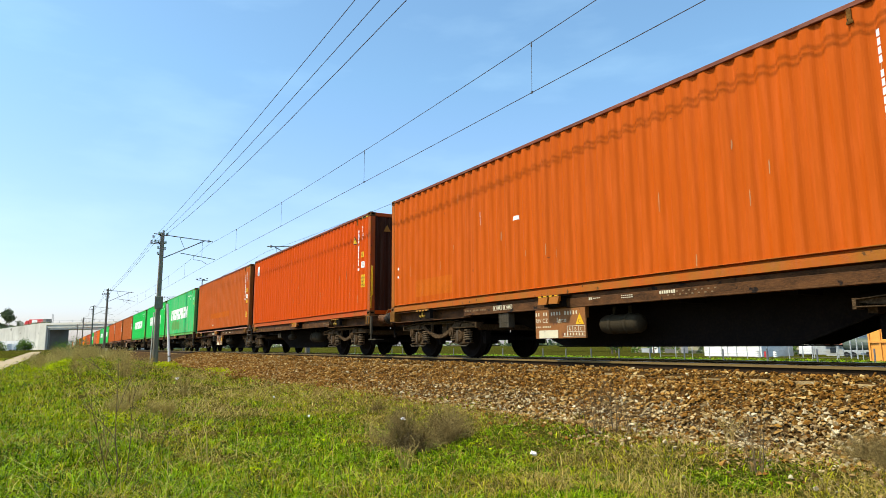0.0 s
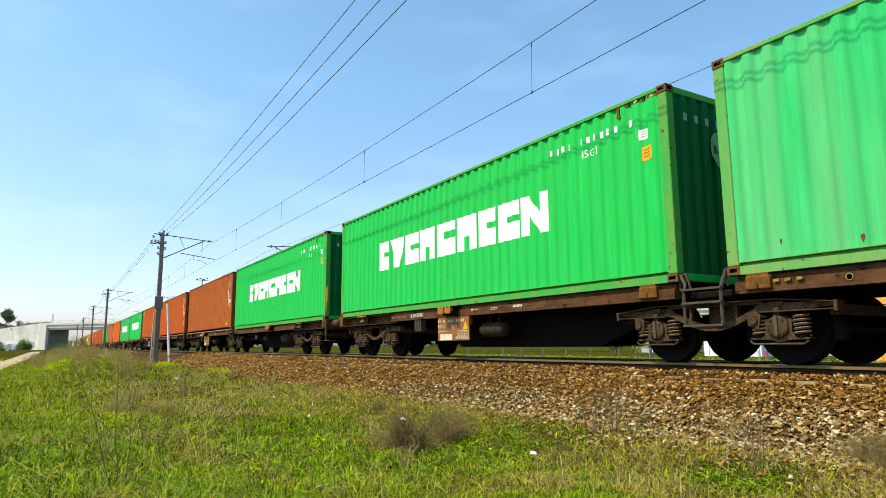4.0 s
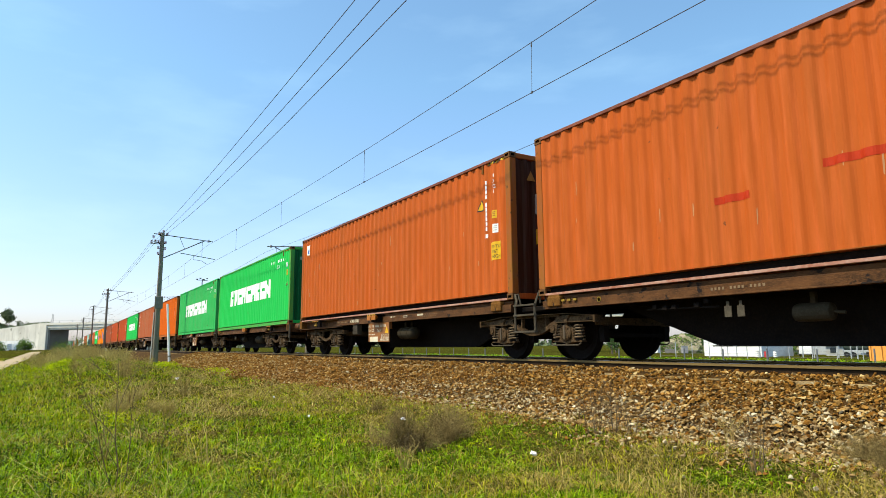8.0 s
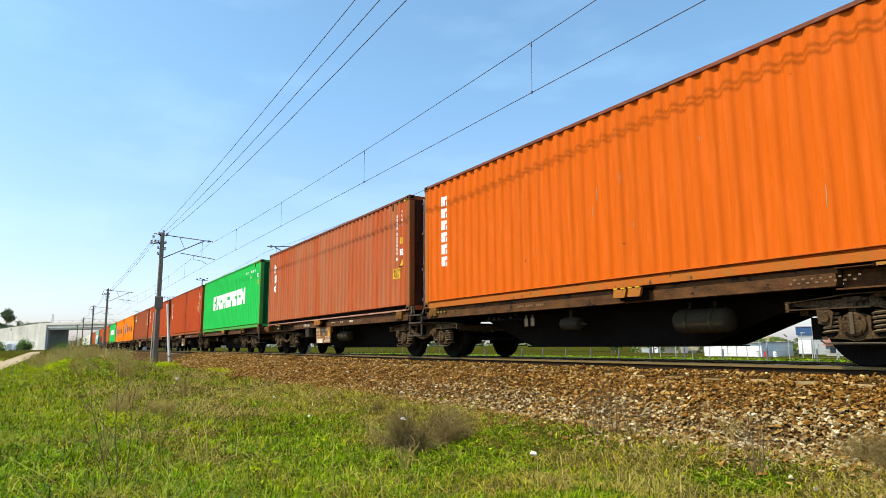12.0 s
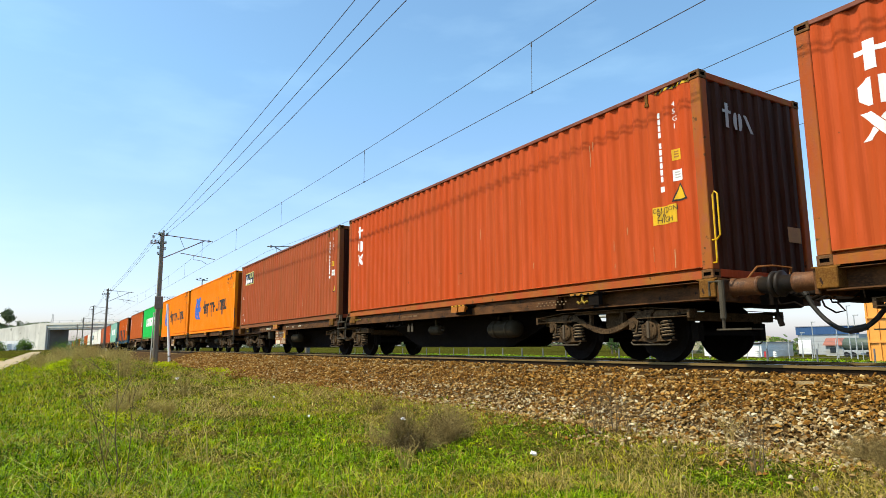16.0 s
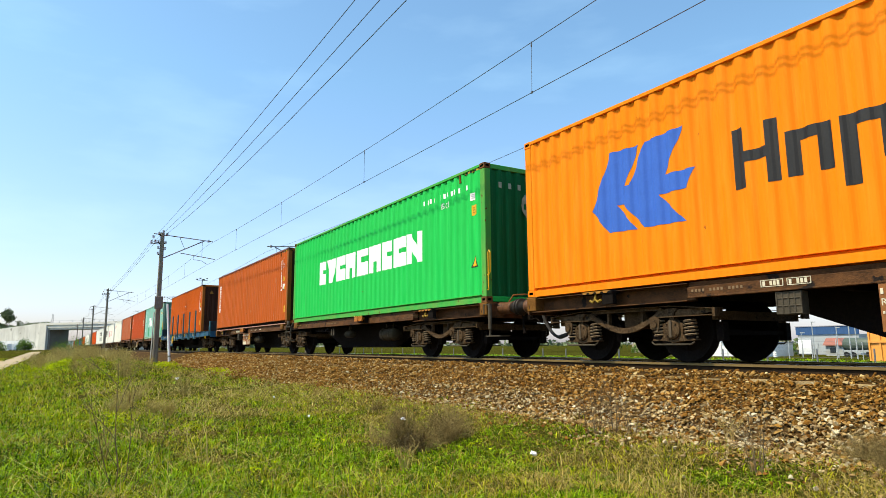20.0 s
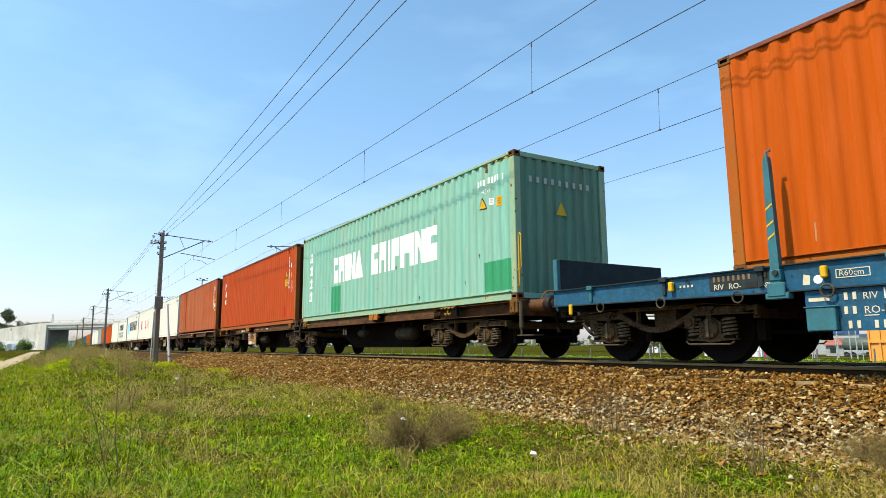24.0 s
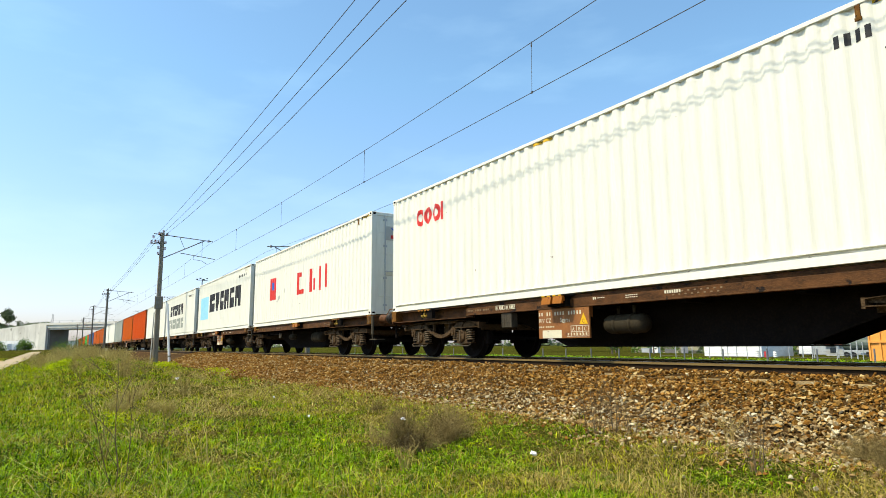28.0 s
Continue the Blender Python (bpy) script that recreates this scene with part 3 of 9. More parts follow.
for y0, label in ((0.0, "railway track on concrete sleepers, polished rails"), (TRACK_2, "second railway track beyond the train")):
    dz = 0.0 if y0 == 0 else -LOWER
    tr = thing("railway_track", label, "track", "tracks", "structure")
    for s in (-1, 1):
        r = part("rail", rail_mesh(y0 + s * 0.7535, dz), M_RAIL, tr)
        r.data.materials.append(M_RAILHEAD)
        r.data.materials.append(M_RAILSHADE)
        r.data.materials.append(M_RAILSIDE)
    count = 110 if y0 == 0 else 60
    for k in range(count):
        sl = new("sleeper", bpy.data.meshes.get("sleeper_block") or (lambda bm: (lambda me: (bm.to_mesh(me), bm.free(), me.materials.append(M_SLEEPER), me)[-1])(bpy.data.meshes.new("sleeper_block")))(sleeper_mesh()))
        sl.parent = tr
        sl.matrix_basis = pose(2.0 - 0.6 * k, y0, dz + random.uniform(0.0, 0.016), 0, 0, random.uniform(-0.6, 0.6))
    # the many sleepers farther off
    bm = bmesh.new()
    for k in range(count, 620):
        x = 2.0 - 0.6 * k
        box(bm, x - 0.13, x + 0.13, y0 - 1.28, y0 + 1.28, dz - 0.3, dz - 0.185)
    tagged(part("far_sleepers", bm, M_SLEEPER, tr), kind="stuff")
    bm = bmesh.new()
    me = bpy.data.meshes.new("clip_piece")
    q = clip_mesh()
    q.to_mesh(me)
    q.free()
    for k in range(70):
        for s in (-1, 1):
            q = bmesh.new()
            q.from_mesh(me)
            bmesh.ops.translate(q, verts=q.verts[:], vec=(2.0 - 0.6 * k, y0 + s * 0.7535, dz))
            m2 = bpy.data.meshes.new("c")
            q.to_mesh(m2)
            q.free()
            bm.from_mesh(m2)
            bpy.data.meshes.remove(m2)
    tagged(part("rail_fastenings", bm, M_RAIL, tr), kind="stuff")


# ballast stones
def stone_shapes(n):
    """Angular broken stones: hulls of a few points."""
    out = []
    rng = np.random.RandomState(5)
    for _ in range(n):
        bm = bmesh.new()
        for p in rng.normal(0, 1, (8, 3)):
            bm.verts.new(p / np.linalg.norm(p) * rng.uniform(0.85, 1.1))
        hull = bmesh.ops.convex_hull(bm, input=bm.verts[:])
        bmesh.ops.delete(bm, geom=[g for g in hull["geom_interior"] if isinstance(g, bmesh.types.BMVert)], context="VERTS")
        bmesh.ops.recalc_face_normals(bm, faces=bm.faces[:])
        sc = (rng.uniform(0.9, 1.45), rng.uniform(0.7, 1.1), rng.uniform(0.6, 0.95))
        v = np.array([tuple(q.co) for q in bm.verts]) * sc
        bm.verts.index_update()
        f = np.array([[q.index for q in p.verts] for p in bm.faces])
        bm.free()
        out.append((v, f))
    return out


STONES = stone_shapes(14)


def stone_cloud(xs, ys, zs, sizes, rng):
    V, F, base = [], [], 0
    kind = rng.randint(0, len(STONES), len(xs))
    ang = rng.uniform(0, 2 * math.pi, len(xs))
    tilt = rng.uniform(-0.6, 0.6, len(xs))
    for k, (v, f) in enumerate(STONES):
        sel = np.nonzero(kind == k)[0]
        if not len(sel):
            continue
        c, s, ct, st = np.cos(ang[sel]), np.sin(ang[sel]), np.cos(tilt[sel]), np.sin(tilt[sel])
        p = v[None] * sizes[sel, None, None]
        y, z = p[..., 1] * ct[:, None] - p[..., 2] * st[:, None], p[..., 1] * st[:, None] + p[..., 2] * ct[:, None]
        x = p[..., 0]
        q = np.stack([x * c[:, None] - y * s[:, None] + xs[sel, None], x * s[:, None] + y * c[:, None] + ys[sel, None], z + zs[sel, None]], -1)
        V.append(q.reshape(-1, 3))
        F.append((f[None] + (np.arange(len(sel)) * len(v))[:, None, None] + base).reshape(-1, 3))
        base += len(sel) * len(v)
    return np.concatenate(V), np.concatenate(F)


rng = np.random.RandomState(11)
n = 80000
u = rng.uniform(0, 1, n)
sx = 1.5 - 44 * u ** 1.8
sy = rng.uniform(-2.95, -0.8, n)
keep = (np.abs((sx - 2.0 + 0.3) % 0.6 - 0.3) > 0.13) | (sy < -1.31) | (rng.uniform(0, 1, n) < np.where(sy > -1.1, 0.9, 0.15))
sx, sy = sx[keep], sy[keep]
# a thinner spread past the near end of the view, then strays among the grass
qx, qy = rng.uniform(1.5, 14, 5000), rng.uniform(-2.95, -0.8, 5000)
sx, sy = np.concatenate([sx, qx]), np.concatenate([sy, qy])
ex, ey = rng.uniform(-26, 0, 2600), -2.8 - np.abs(rng.normal(0, 0.42, 2600))
sx, sy = np.concatenate([sx, ex]), np.concatenate([sy, ey])
ex, ey = rng.uniform(-5.5, -1.0, 1500), -2.75 - np.abs(rng.normal(0, 0.4, 1500))
sx, sy = np.concatenate([sx, ex]), np.concatenate([sy, ey])
ss = (0.012 + 0.024 * rng.uniform(0, 1, len(sx)) ** 1.6) * (1 + np.clip((-sx - 10) / 40, 0, 0.7))
sz = np.maximum(ballast_z(sx, sy), ground_z(sx, sy)) + ss * rng.uniform(-0.1, 1.3, len(sx))
pale = rng.uniform(0, 1, len(sx)) < 0.06 + (0.8 - (0.6 - 0.45 * smooth(-6, -4.5, sx)) * smooth(-2.8, -3.1, sy)) * smooth(-1.75, -2.45, sy + 0.3 * wave(sx, sy, 1.3, 4)) * smooth(-16, -6, sx)
for name, pick, mat in (("ballast_stones", ~pale, M_STONE), ("pale_stones", pale, M_PALESTONE)):
    v, f = stone_cloud(sx[pick], sy[pick], sz[pick], ss[pick], rng)
    tagged(mesh_part(name, raw_mesh(name, v, f), mat, bed), kind="stuff")
n = 6500
sx, sy = rng.uniform(-30, 1, n), rng.uniform(-0.66, 2.9, n)
keep = np.abs(sy - 0.7535) > 0.1
sx, sy = sx[keep], sy[keep]
ss = rng.uniform(0.025, 0.05, len(sx))
v, f = stone_cloud(sx, sy, ballast_z(sx, sy) + ss * 0.2, ss, rng)
tagged(mesh_part("inner_stones", raw_mesh("inner_stones", v, f), M_STONE, bed), kind="stuff")
STONE_MESHES = []
for k, (v, f) in enumerate(STONES):
    me = raw_mesh("stone_shape", v, f)
    me.materials.append(M_STONEPIECE)
    STONE_MESHES.append(me)


# ---- grass, weeds ----
def blades(xs, ys, heights, widths, lean, rng, way=None):
    """Thin bent blades: two quads tapering to a point, as three triangles each."""
    n = len(xs)
    z0 = np.maximum(ground_z(xs, ys), np.where(np.abs(ys - 2.1) < 5.0, ballast_z(xs, ys), -9)) - 0.01
    a = rng.uniform(0, 2 * math.pi, n)
    la = rng.uniform(0, 2 * math.pi, n) if way is None else way + rng.normal(0, 0.5, n)
    ll = np.abs(rng.normal(0, lean, n)) * heights
    dx, dy = np.cos(a) * widths / 2, np.sin(a) * widths / 2
    bx, by = np.cos(la) * ll, np.sin(la) * ll
    P = np.zeros((n, 5, 3))
    P[:, 0] = np.stack([xs - dx, ys - dy, z0], -1)
    P[:, 1] = np.stack([xs + dx, ys + dy, z0], -1)
    P[:, 2] = np.stack([xs - dx * 0.8 + bx * 0.35, ys - dy * 0.8 + by * 0.35, z0 + heights * 0.6], -1)
    P[:, 3] = np.stack([xs + dx * 0.8 + bx * 0.35, ys + dy * 0.8 + by * 0.35, z0 + heights * 0.6], -1)
    P[:, 4] = np.stack([xs + bx, ys + by, z0 + heights * (1 - 0.25 * np.minimum(1, ll / heights))], -1)
    T = np.array([[0, 1, 3], [0, 3, 2], [2, 3, 4]])
    F = (T[None] + (np.arange(n) * 5)[:, None, None]).reshape(-1, 3)
    return P.reshape(-1, 3), F


def meadow_points(n, rng, near=4.0, farthest=60.0, power=1.6, side=(-26, 8)):
    """Points in a fan before the camera, thinning with distance."""
    ang = np.radians(rng.uniform(side[0], 72, n))              # from -x towards +y
    d = near + (farthest - near) * rng.uniform(0, 1, n) ** power
    x, y = EYE[0] - d * np.cos(ang), EYE[1] + d * np.sin(ang)
    return x, y, d


LATTICE = np.random.RandomState(3).uniform(0, 1, (128, 128))


def soft_noise(x, y, s, k=0):
    """Smooth value noise between 0 and 1, s spots to the metre."""
    x, y = x * s + 31.7 * k, y * s + 17.3 * k
    i, j = np.floor(x).astype(int), np.floor(y).astype(int)
    a, b = x - i, y - j
    a, b = a * a * (3 - 2 * a), b * b * (3 - 2 * b)
    g = lambda p, q: LATTICE[p % 128, q % 128]
    return (g(i, j) * (1 - a) + g(i + 1, j) * a) * (1 - b) + (g(i, j + 1) * (1 - a) + g(i + 1, j + 1) * a) * b


# lush (+) and dry (-) spots: x, y, radius, strength
SPOTS = ((-6.35, -3.65, 0.75, 0.95), (-5.6, -3.7, 0.5, 0.7), (-5.7, -4.1, 0.75, 0.9), (-6.1, -6.1, 0.75, 0.75), (-5.1, -6.7, 0.5, 0.5), (-7.8, -6.2, 0.9, 0.6), (-10.5, -8.8, 1.7, 0.45), (-7.2, -8.3, 0.9, 0.5), (-6.4, -7.7, 0.6, 0.4),
         (-3.3, -3.75, 0.35, 0.9), (-2.95, -3.75, 0.4, 0.95), (-9.4, -5.0, 0.7, 0.45), (-7.75, -4.75, 0.35, 0.6), (-40.0, -8.5, 11.0, 0.8), (-27.0, -8.6, 7.0, 0.5), (-13.8, -4.1, 0.9, 0.4), (-6.2, -8.8, 0.7, 0.5),
         (-25.0, -6.2, 5.0, -0.35), (-16.8, -7.0, 2.2, -0.4), (-12.3, -6.9, 1.3, -0.5), (-20.0, -9.4, 5.0, 0.55), (-14.0, -8.7, 2.0, 0.5), (-4.9, -4.6, 0.5, 0.5), (-4.6, -5.2, 0.4, 0.4), (-5.5, -5.0, 0.6, 0.4), (-8.8, -7.15, 0.5, -0.7), (-4.75, -6.6, 0.3, -0.6), (-4.05, -4.0, 0.35, -0.6), (-3.9, -4.9, 0.3, -0.35), (-10.2, -6.9, 0.7, -0.45), (-17.0, -9.6, 2.0, 0.35), (-8.8, -6.75, 0.45, -0.55), (-7.1, -5.1, 0.45, -0.8), (-9.0, -3.7, 1.0, -0.7), (-4.4, -5.75, 0.4, -0.55), (-4.9, -6.0, 0.35, -0.4), (-4.5, -4.0, 0.4, -0.5),
         (-3.9, -4.0, 0.35, -0.4), (-15.9, -3.6, 2.0, -0.5), (-16.5, -5.6, 2.2, -0.5), (-12.0, -3.6, 1.2, -0.5), (-2.5, -3.0, 0.5, -0.6), (-3.4, -4.5, 0.35, -0.5), (-4.0, -5.0, 0.3, -0.45), (-6.9, -6.95, 0.4, -0.5))


def patch(x, y):
    """Lush spots against dry ones, about -1 to 1."""
    v = 0.85 * (soft_noise(x, y, 0.42, 1) - 0.5) + 1.15 * (soft_noise(x, y, 1.3, 2) - 0.5) + 1.0 * (soft_noise(x, y, 4.5, 3) - 0.5)
    for a, b, r, k in SPOTS:
        v = v + k * np.exp(-((x - a) ** 2 + (y - b) ** 2) / (r * r))
    return v + 0.1 * smooth(-5.5, -7.0, y) + 0.25 * smooth(-7.3, -8.3, y) * smooth(-7, -11, x) + 0.12 * smooth(-5.6, -4.4, y) * smooth(-9, -6, x)


rng = np.random.RandomState(21)


def on_meadow(x, y, reach):
    edge = -2.55 - (reach + 0.35) * np.clip(2.2 * soft_noise(x, y, 1.5, 5) - 0.6, 0, 1)
    return (y < edge) & ~((y > -12.1) & (y < -11.25) & (x > -120))


def tussocks(n, each, rng, near, farthest, power, chance, radius):
    """Blades gathered in clumps that lean outwards."""
    cx, cy, cd = meadow_points(n, rng, near, farthest, power)
    keep = on_meadow(cx, cy, 0.7) & (rng.uniform(0, 1, n) < chance(cx, cy))
    cx, cy, cd = (np.repeat(q[keep], each) for q in (cx, cy, cd))
    size = np.repeat(rng.uniform(0.5, 1.3, keep.sum()), each)
    a, r = rng.uniform(0, 2 * math.pi, len(cx)), np.sqrt(rng.uniform(0, 1, len(cx))) * radius * size
    return cx + r * np.cos(a), cy + r * np.sin(a), cd, size, a


def low_foot(x, y):
    """Shorter growth towards the ballast, longer away from it."""
    return 1 - 0.5 * smooth(-5.0, -3.3, y) * smooth(-16, -9, x) + (0.1 + 0.5 * soft_noise(x, y, 0.9, 7)) * smooth(-5.6, -6.8, y)


# brown litter over the soil, a green sward, then clumps
x, y, d = meadow_points(170000, rng, 4.2, 45, 1.7)
keep = on_meadow(x, y, 0.1) & (rng.uniform(0, 1, len(x)) < 0.7 - 0.8 * patch(x, y) + 0.3 * smooth(-4.0, -3.0, y))
x, y, d = x[keep], y[keep], d[keep]
h = 0.02 + 0.07 * rng.uniform(0, 1, len(x)) ** 1.5
v, f = blades(x, y, h, 0.004 + 0.0007 * d, 2.2, rng)
tagged(mesh_part("dead_litter", raw_mesh("dead_litter", v, f), M_LITTERGRASS), "brown dead grass litter between the tufts", "grass", "", "stuff")
# crumbs of thatch and small herbs along the foot of the ballast
n = 80000
x, y = 0.5 - 17 * rng.uniform(0, 1, n) ** 1.3, -2.55 - 2.7 * rng.uniform(0, 1, n) ** 1.05
keep = rng.uniform(0, 1, n) < (0.25 + smooth(-2.6, -3.0, y + 0.3 * soft_noise(x, y, 2.5, 8))) * (1 - 0.9 * smooth(0.1, 0.45, patch(x, y)))
x, y = x[keep], y[keep]
d = np.hypot(x, y + 8.46)
v, f = blades(x, y, 0.025 + 0.07 * rng.uniform(0, 1, len(x)) ** 1.6, 0.005 + 0.0007 * d, 1.8, rng)
half = len(f) // 6 * 3
tagged(mesh_part("foot_thatch", raw_mesh("foot_thatch", v[:half // 3 * 5], f[:half]), M_LITTERGRASS), "brown thatch at the ballast foot", "grass", "", "stuff")
tagged(mesh_part("foot_herbs", raw_mesh("foot_herbs", v[half // 3 * 5:], f[half:] - half // 3 * 5), M_GRASS), "small green herbs at the ballast foot", "grass", "", "stuff")
x, y, d = meadow_points(230000, rng, 4.2, 80, 1.75)
keep = on_meadow(x, y, 0.6) & (rng.uniform(0, 1, len(x)) < np.clip(0.5 + 0.95 * patch(x, y), 0, 1) * (1 - 0.75 * smooth(0.3, 0.7, patch(x, y)) * smooth(-10, -8, x)))
x, y, d = x[keep], y[keep], d[keep]
h = (0.02 + 0.065 * rng.uniform(0, 1, len(x)) ** 1.7) * (1 + d / 70) * low_foot(x, y)
v, f = blades(x, y, h, 0.0042 + 0.0007 * d, 1.6, rng)
tagged(mesh_part("meadow_grass", raw_mesh("meadow_grass", v, f), M_GRASS), "fresh green spring grass on the meadow", "grass", "", "stuff")
x, y, d, s, a = tussocks(10500, 18, rng, 4.2, 55, 1.7, lambda p, q: np.clip(0.24 + 1.05 * patch(p, q), 0, 1) * (1 - 0.85 * smooth(0.3, 0.65, patch(p, q)) * smooth(-10, -8, p)), 0.075)
h = (0.03 + 0.09 * rng.uniform(0, 1, len(x)) ** 1.6) * s * low_foot(x, y)
v, f = blades(x, y, h, 0.0045 + 0.0007 * d, 1.5, rng, a)
tagged(mesh_part("grass_tussocks", raw_mesh("grass_tussocks", v, f), M_GRASS), "tufty green grass clumps on the meadow", "grass", "", "stuff")

# fuller growth at middle distance
x, y, d = meadow_points(44000, rng, 11, 48, 1.2)
keep = on_meadow(x, y, 0.6) & (rng.uniform(0, 1, len(x)) < 0.45 + 0.9 * patch(x, y))
x, y, d = x[keep], y[keep], d[keep]
h = (0.05 + 0.1 * rng.uniform(0, 1, len(x)) ** 1.6) * low_foot(x, y)
v, f = blades(x, y, h, 0.006 + 0.0009 * d, 1.1, rng)
tagged(mesh_part("meadow_growth", raw_mesh("meadow_growth", v, f), M_GRASS), "fresh green growth farther out on the meadow", "grass", "", "stuff")

# close rosettes of broad leaves near the stand
x, y, d, s, a = tussocks(3600, 16, rng, 4.2, 13, 1.0, lambda p, q: 0.25 + 1.0 * patch(p, q), 0.06)
h = (0.02 + 0.06 * rng.uniform(0, 1, len(x)) ** 1.3) * s * low_foot(x, y)
v, f = blades(x, y, h, 0.009 + 0.0006 * d, 1.9, rng, a)
tagged(mesh_part("broad_leaves", raw_mesh("broad_leaves", v, f), M_TUFT), "broad green leaves in low rosettes", "grass", "", "stuff")
# broad-leaved tufts, lusher than the rest
x, y, d, s, a = tussocks(17000, 15, rng, 4.2, 55, 1.6, lambda p, q: 1.35 * patch(p, q) - 0.06, 0.07)
h = (0.03 + 0.075 * rng.uniform(0, 1, len(x)) ** 1.4) * s * low_foot(x, y)
v, f = blades(x, y, h, 0.0065 + 0.0008 * d, 1.6, rng, a)
tagged(mesh_part("green_tufts", raw_mesh("green_tufts", v, f), M_TUFT), "lush bright green tufts of broad grass", "grass", "", "stuff")

x, y, d, s, a = tussocks(9500, 12, rng, 4.6, 90, 1.4, lambda p, q: 0.14 - 0.95 * patch(p, q) + 0.14 * smooth(-8, -12, p) + 0.8 * smooth(-28, -44, p) * smooth(-10, -8.5, q), 0.12)
bank = smooth(-26, -44, x) * smooth(-10.2, -8.8, y) * (1 - smooth(-4.6, -3.4, y))
h = (0.05 + 0.2 * rng.uniform(0, 1, len(x)) ** 1.8) * s * (1 + 1.7 * bank) * low_foot(x, y)
v, f = blades(x, y, h, 0.0022 + 0.00055 * d, 1.9, rng, a)
tagged(mesh_part("dry_grass", raw_mesh("dry_grass", v, f), M_DRY), "dry straw-coloured grass among the green", "grass", "", "stuff")
# old stalks bleached grey-brown, in tangles
x, y, d, s, a = tussocks(6500, 10, rng, 4.6, 60, 1.5, lambda p, q: -0.05 - 0.6 * patch(p, q), 0.16)
h = (0.08 + 0.2 * rng.uniform(0, 1, len(x)) ** 1.5) * s * low_foot(x, y)
v, f = blades(x, y, h, 0.0022 + 0.0005 * d, 2.2, rng)
tagged(mesh_part("withered_stalks", raw_mesh("withered_stalks", v, f), M_TWIG), "withered grey-brown stalks in the dry patches", "grass", "", "stuff")
# single long straws lying every way
x, y, d = meadow_points(26000, rng, 4.4, 45, 1.6)
keep = on_meadow(x, y, 0.2) & (rng.uniform(0, 1, len(x)) < (0.3 - 0.6 * patch(x, y)) * (0.4 + 1.1 * smooth(-5.2, -6.4, y)) * (1 + 1.6 * smooth(-7, -10, x)) + 0.12 * smooth(-8, -11, x))
x, y, d = x[keep], y[keep], d[keep]
h = (0.08 + 0.3 * rng.uniform(0, 1, len(x)) ** 2) * low_foot(x, y)
v, f = blades(x, y, h, 0.002 + 0.00045 * d, 2.6, rng)
tagged(mesh_part("loose_straws", raw_mesh("loose_straws", v, f), M_DRY), "loose pale straws lying across the grass", "grass", "", "stuff")
# the same meadow beside and behind the camera
n = 48000
a, r = rng.uniform(0, 2 * math.pi, n), 0.3 + 13 * rng.uniform(0, 1, n) ** 0.7
x, y = EYE[0] + r * np.cos(a), EYE[1] + r * np.sin(a)
keep = on_meadow(x, y, 0.4) & ((r < 4.6) | (x > EYE[0] - 0.3 * np.abs(y - EYE[1])) | (y < EYE[1] - 0.45 * np.abs(x)))
x, y = x[keep], y[keep]
v, f = blades(x, y, 0.03 + 0.08 * rng.uniform(0, 1, len(x)) ** 2, np.full(len(x), 0.014), 1.3, rng)
tagged(mesh_part("near_meadow_grass", raw_mesh("near_meadow_grass", v, f), M_GRASS), "fresh green grass round the camera's stand", "grass", "", "stuff")
# the meadow beyond the line
n = 21000
x, y = rng.uniform(-130, -4, n), 8.2 + 60 * rng.uniform(0, 1, n) ** 1.4
d = np.hypot(x, y + 8.46)
v, f = blades(x, y, 0.08 + 0.16 * rng.uniform(0, 1, n) ** 2, 0.02 + 0.0016 * d, 1.0, rng)
tagged(mesh_part("far_meadow_grass", raw_mesh("far_meadow_grass", v, f), M_TUFT), "bright green grass on the meadow beyond the line", "grass", "", "stuff")

# yellow-flowering patches
bx, by = [], []
for cx, cy, rx, ry, k in ((-36.0, -3.6, 1.6, 0.25, 380), (-24.3, -3.3, 1.1, 0.16, 170), (-35.0, -8.7, 3.0, 0.6, 800), (-30.0, -8.4, 1.6, 0.3, 120), (-24.0, -8.9, 1.4, 0.3, 90), (-12.0, -8.6, 0.7, 0.25, 60), (-15.0, -7.4, 0.8, 0.3, 60), (-9.8, -7.7, 0.3, 0.12, 120), (-8.0, -7.1, 0.16, 0.1, 50), (-10.4, -8.4, 0.35, 0.15, 60),
                          (-5.3, -4.9, 0.1, 0.06, 14), (-6.1, -6.2, 0.08, 0.06, 12), (-18.5, -7.0, 0.8, 0.4, 60), (-5.0, -7.1, 0.06, 0.05, 25)):
    bx.append(rng.normal(cx, rx, k))
    by.append(rng.normal(cy, ry, k))
bx, by = np.concatenate(bx), np.concatenate(by)
bs = rng.uniform(0.008, 0.016, len(bx)) * (1 + np.clip((-bx - 8) / 18, 0, 2.2))
v, f = stone_cloud(bx, by, np.maximum(ground_z(bx, by), np.where(np.abs(by - 2.1) < 5.0, ballast_z(bx, by), -9)) + rng.uniform(0.1, 0.26, len(bx)), bs, rng)
tagged(mesh_part("yellow_blossoms", raw_mesh("yellow_blossoms", v, f), M_BLOOM), "small yellow flower heads in the meadow", "flowers", "", "stuff")


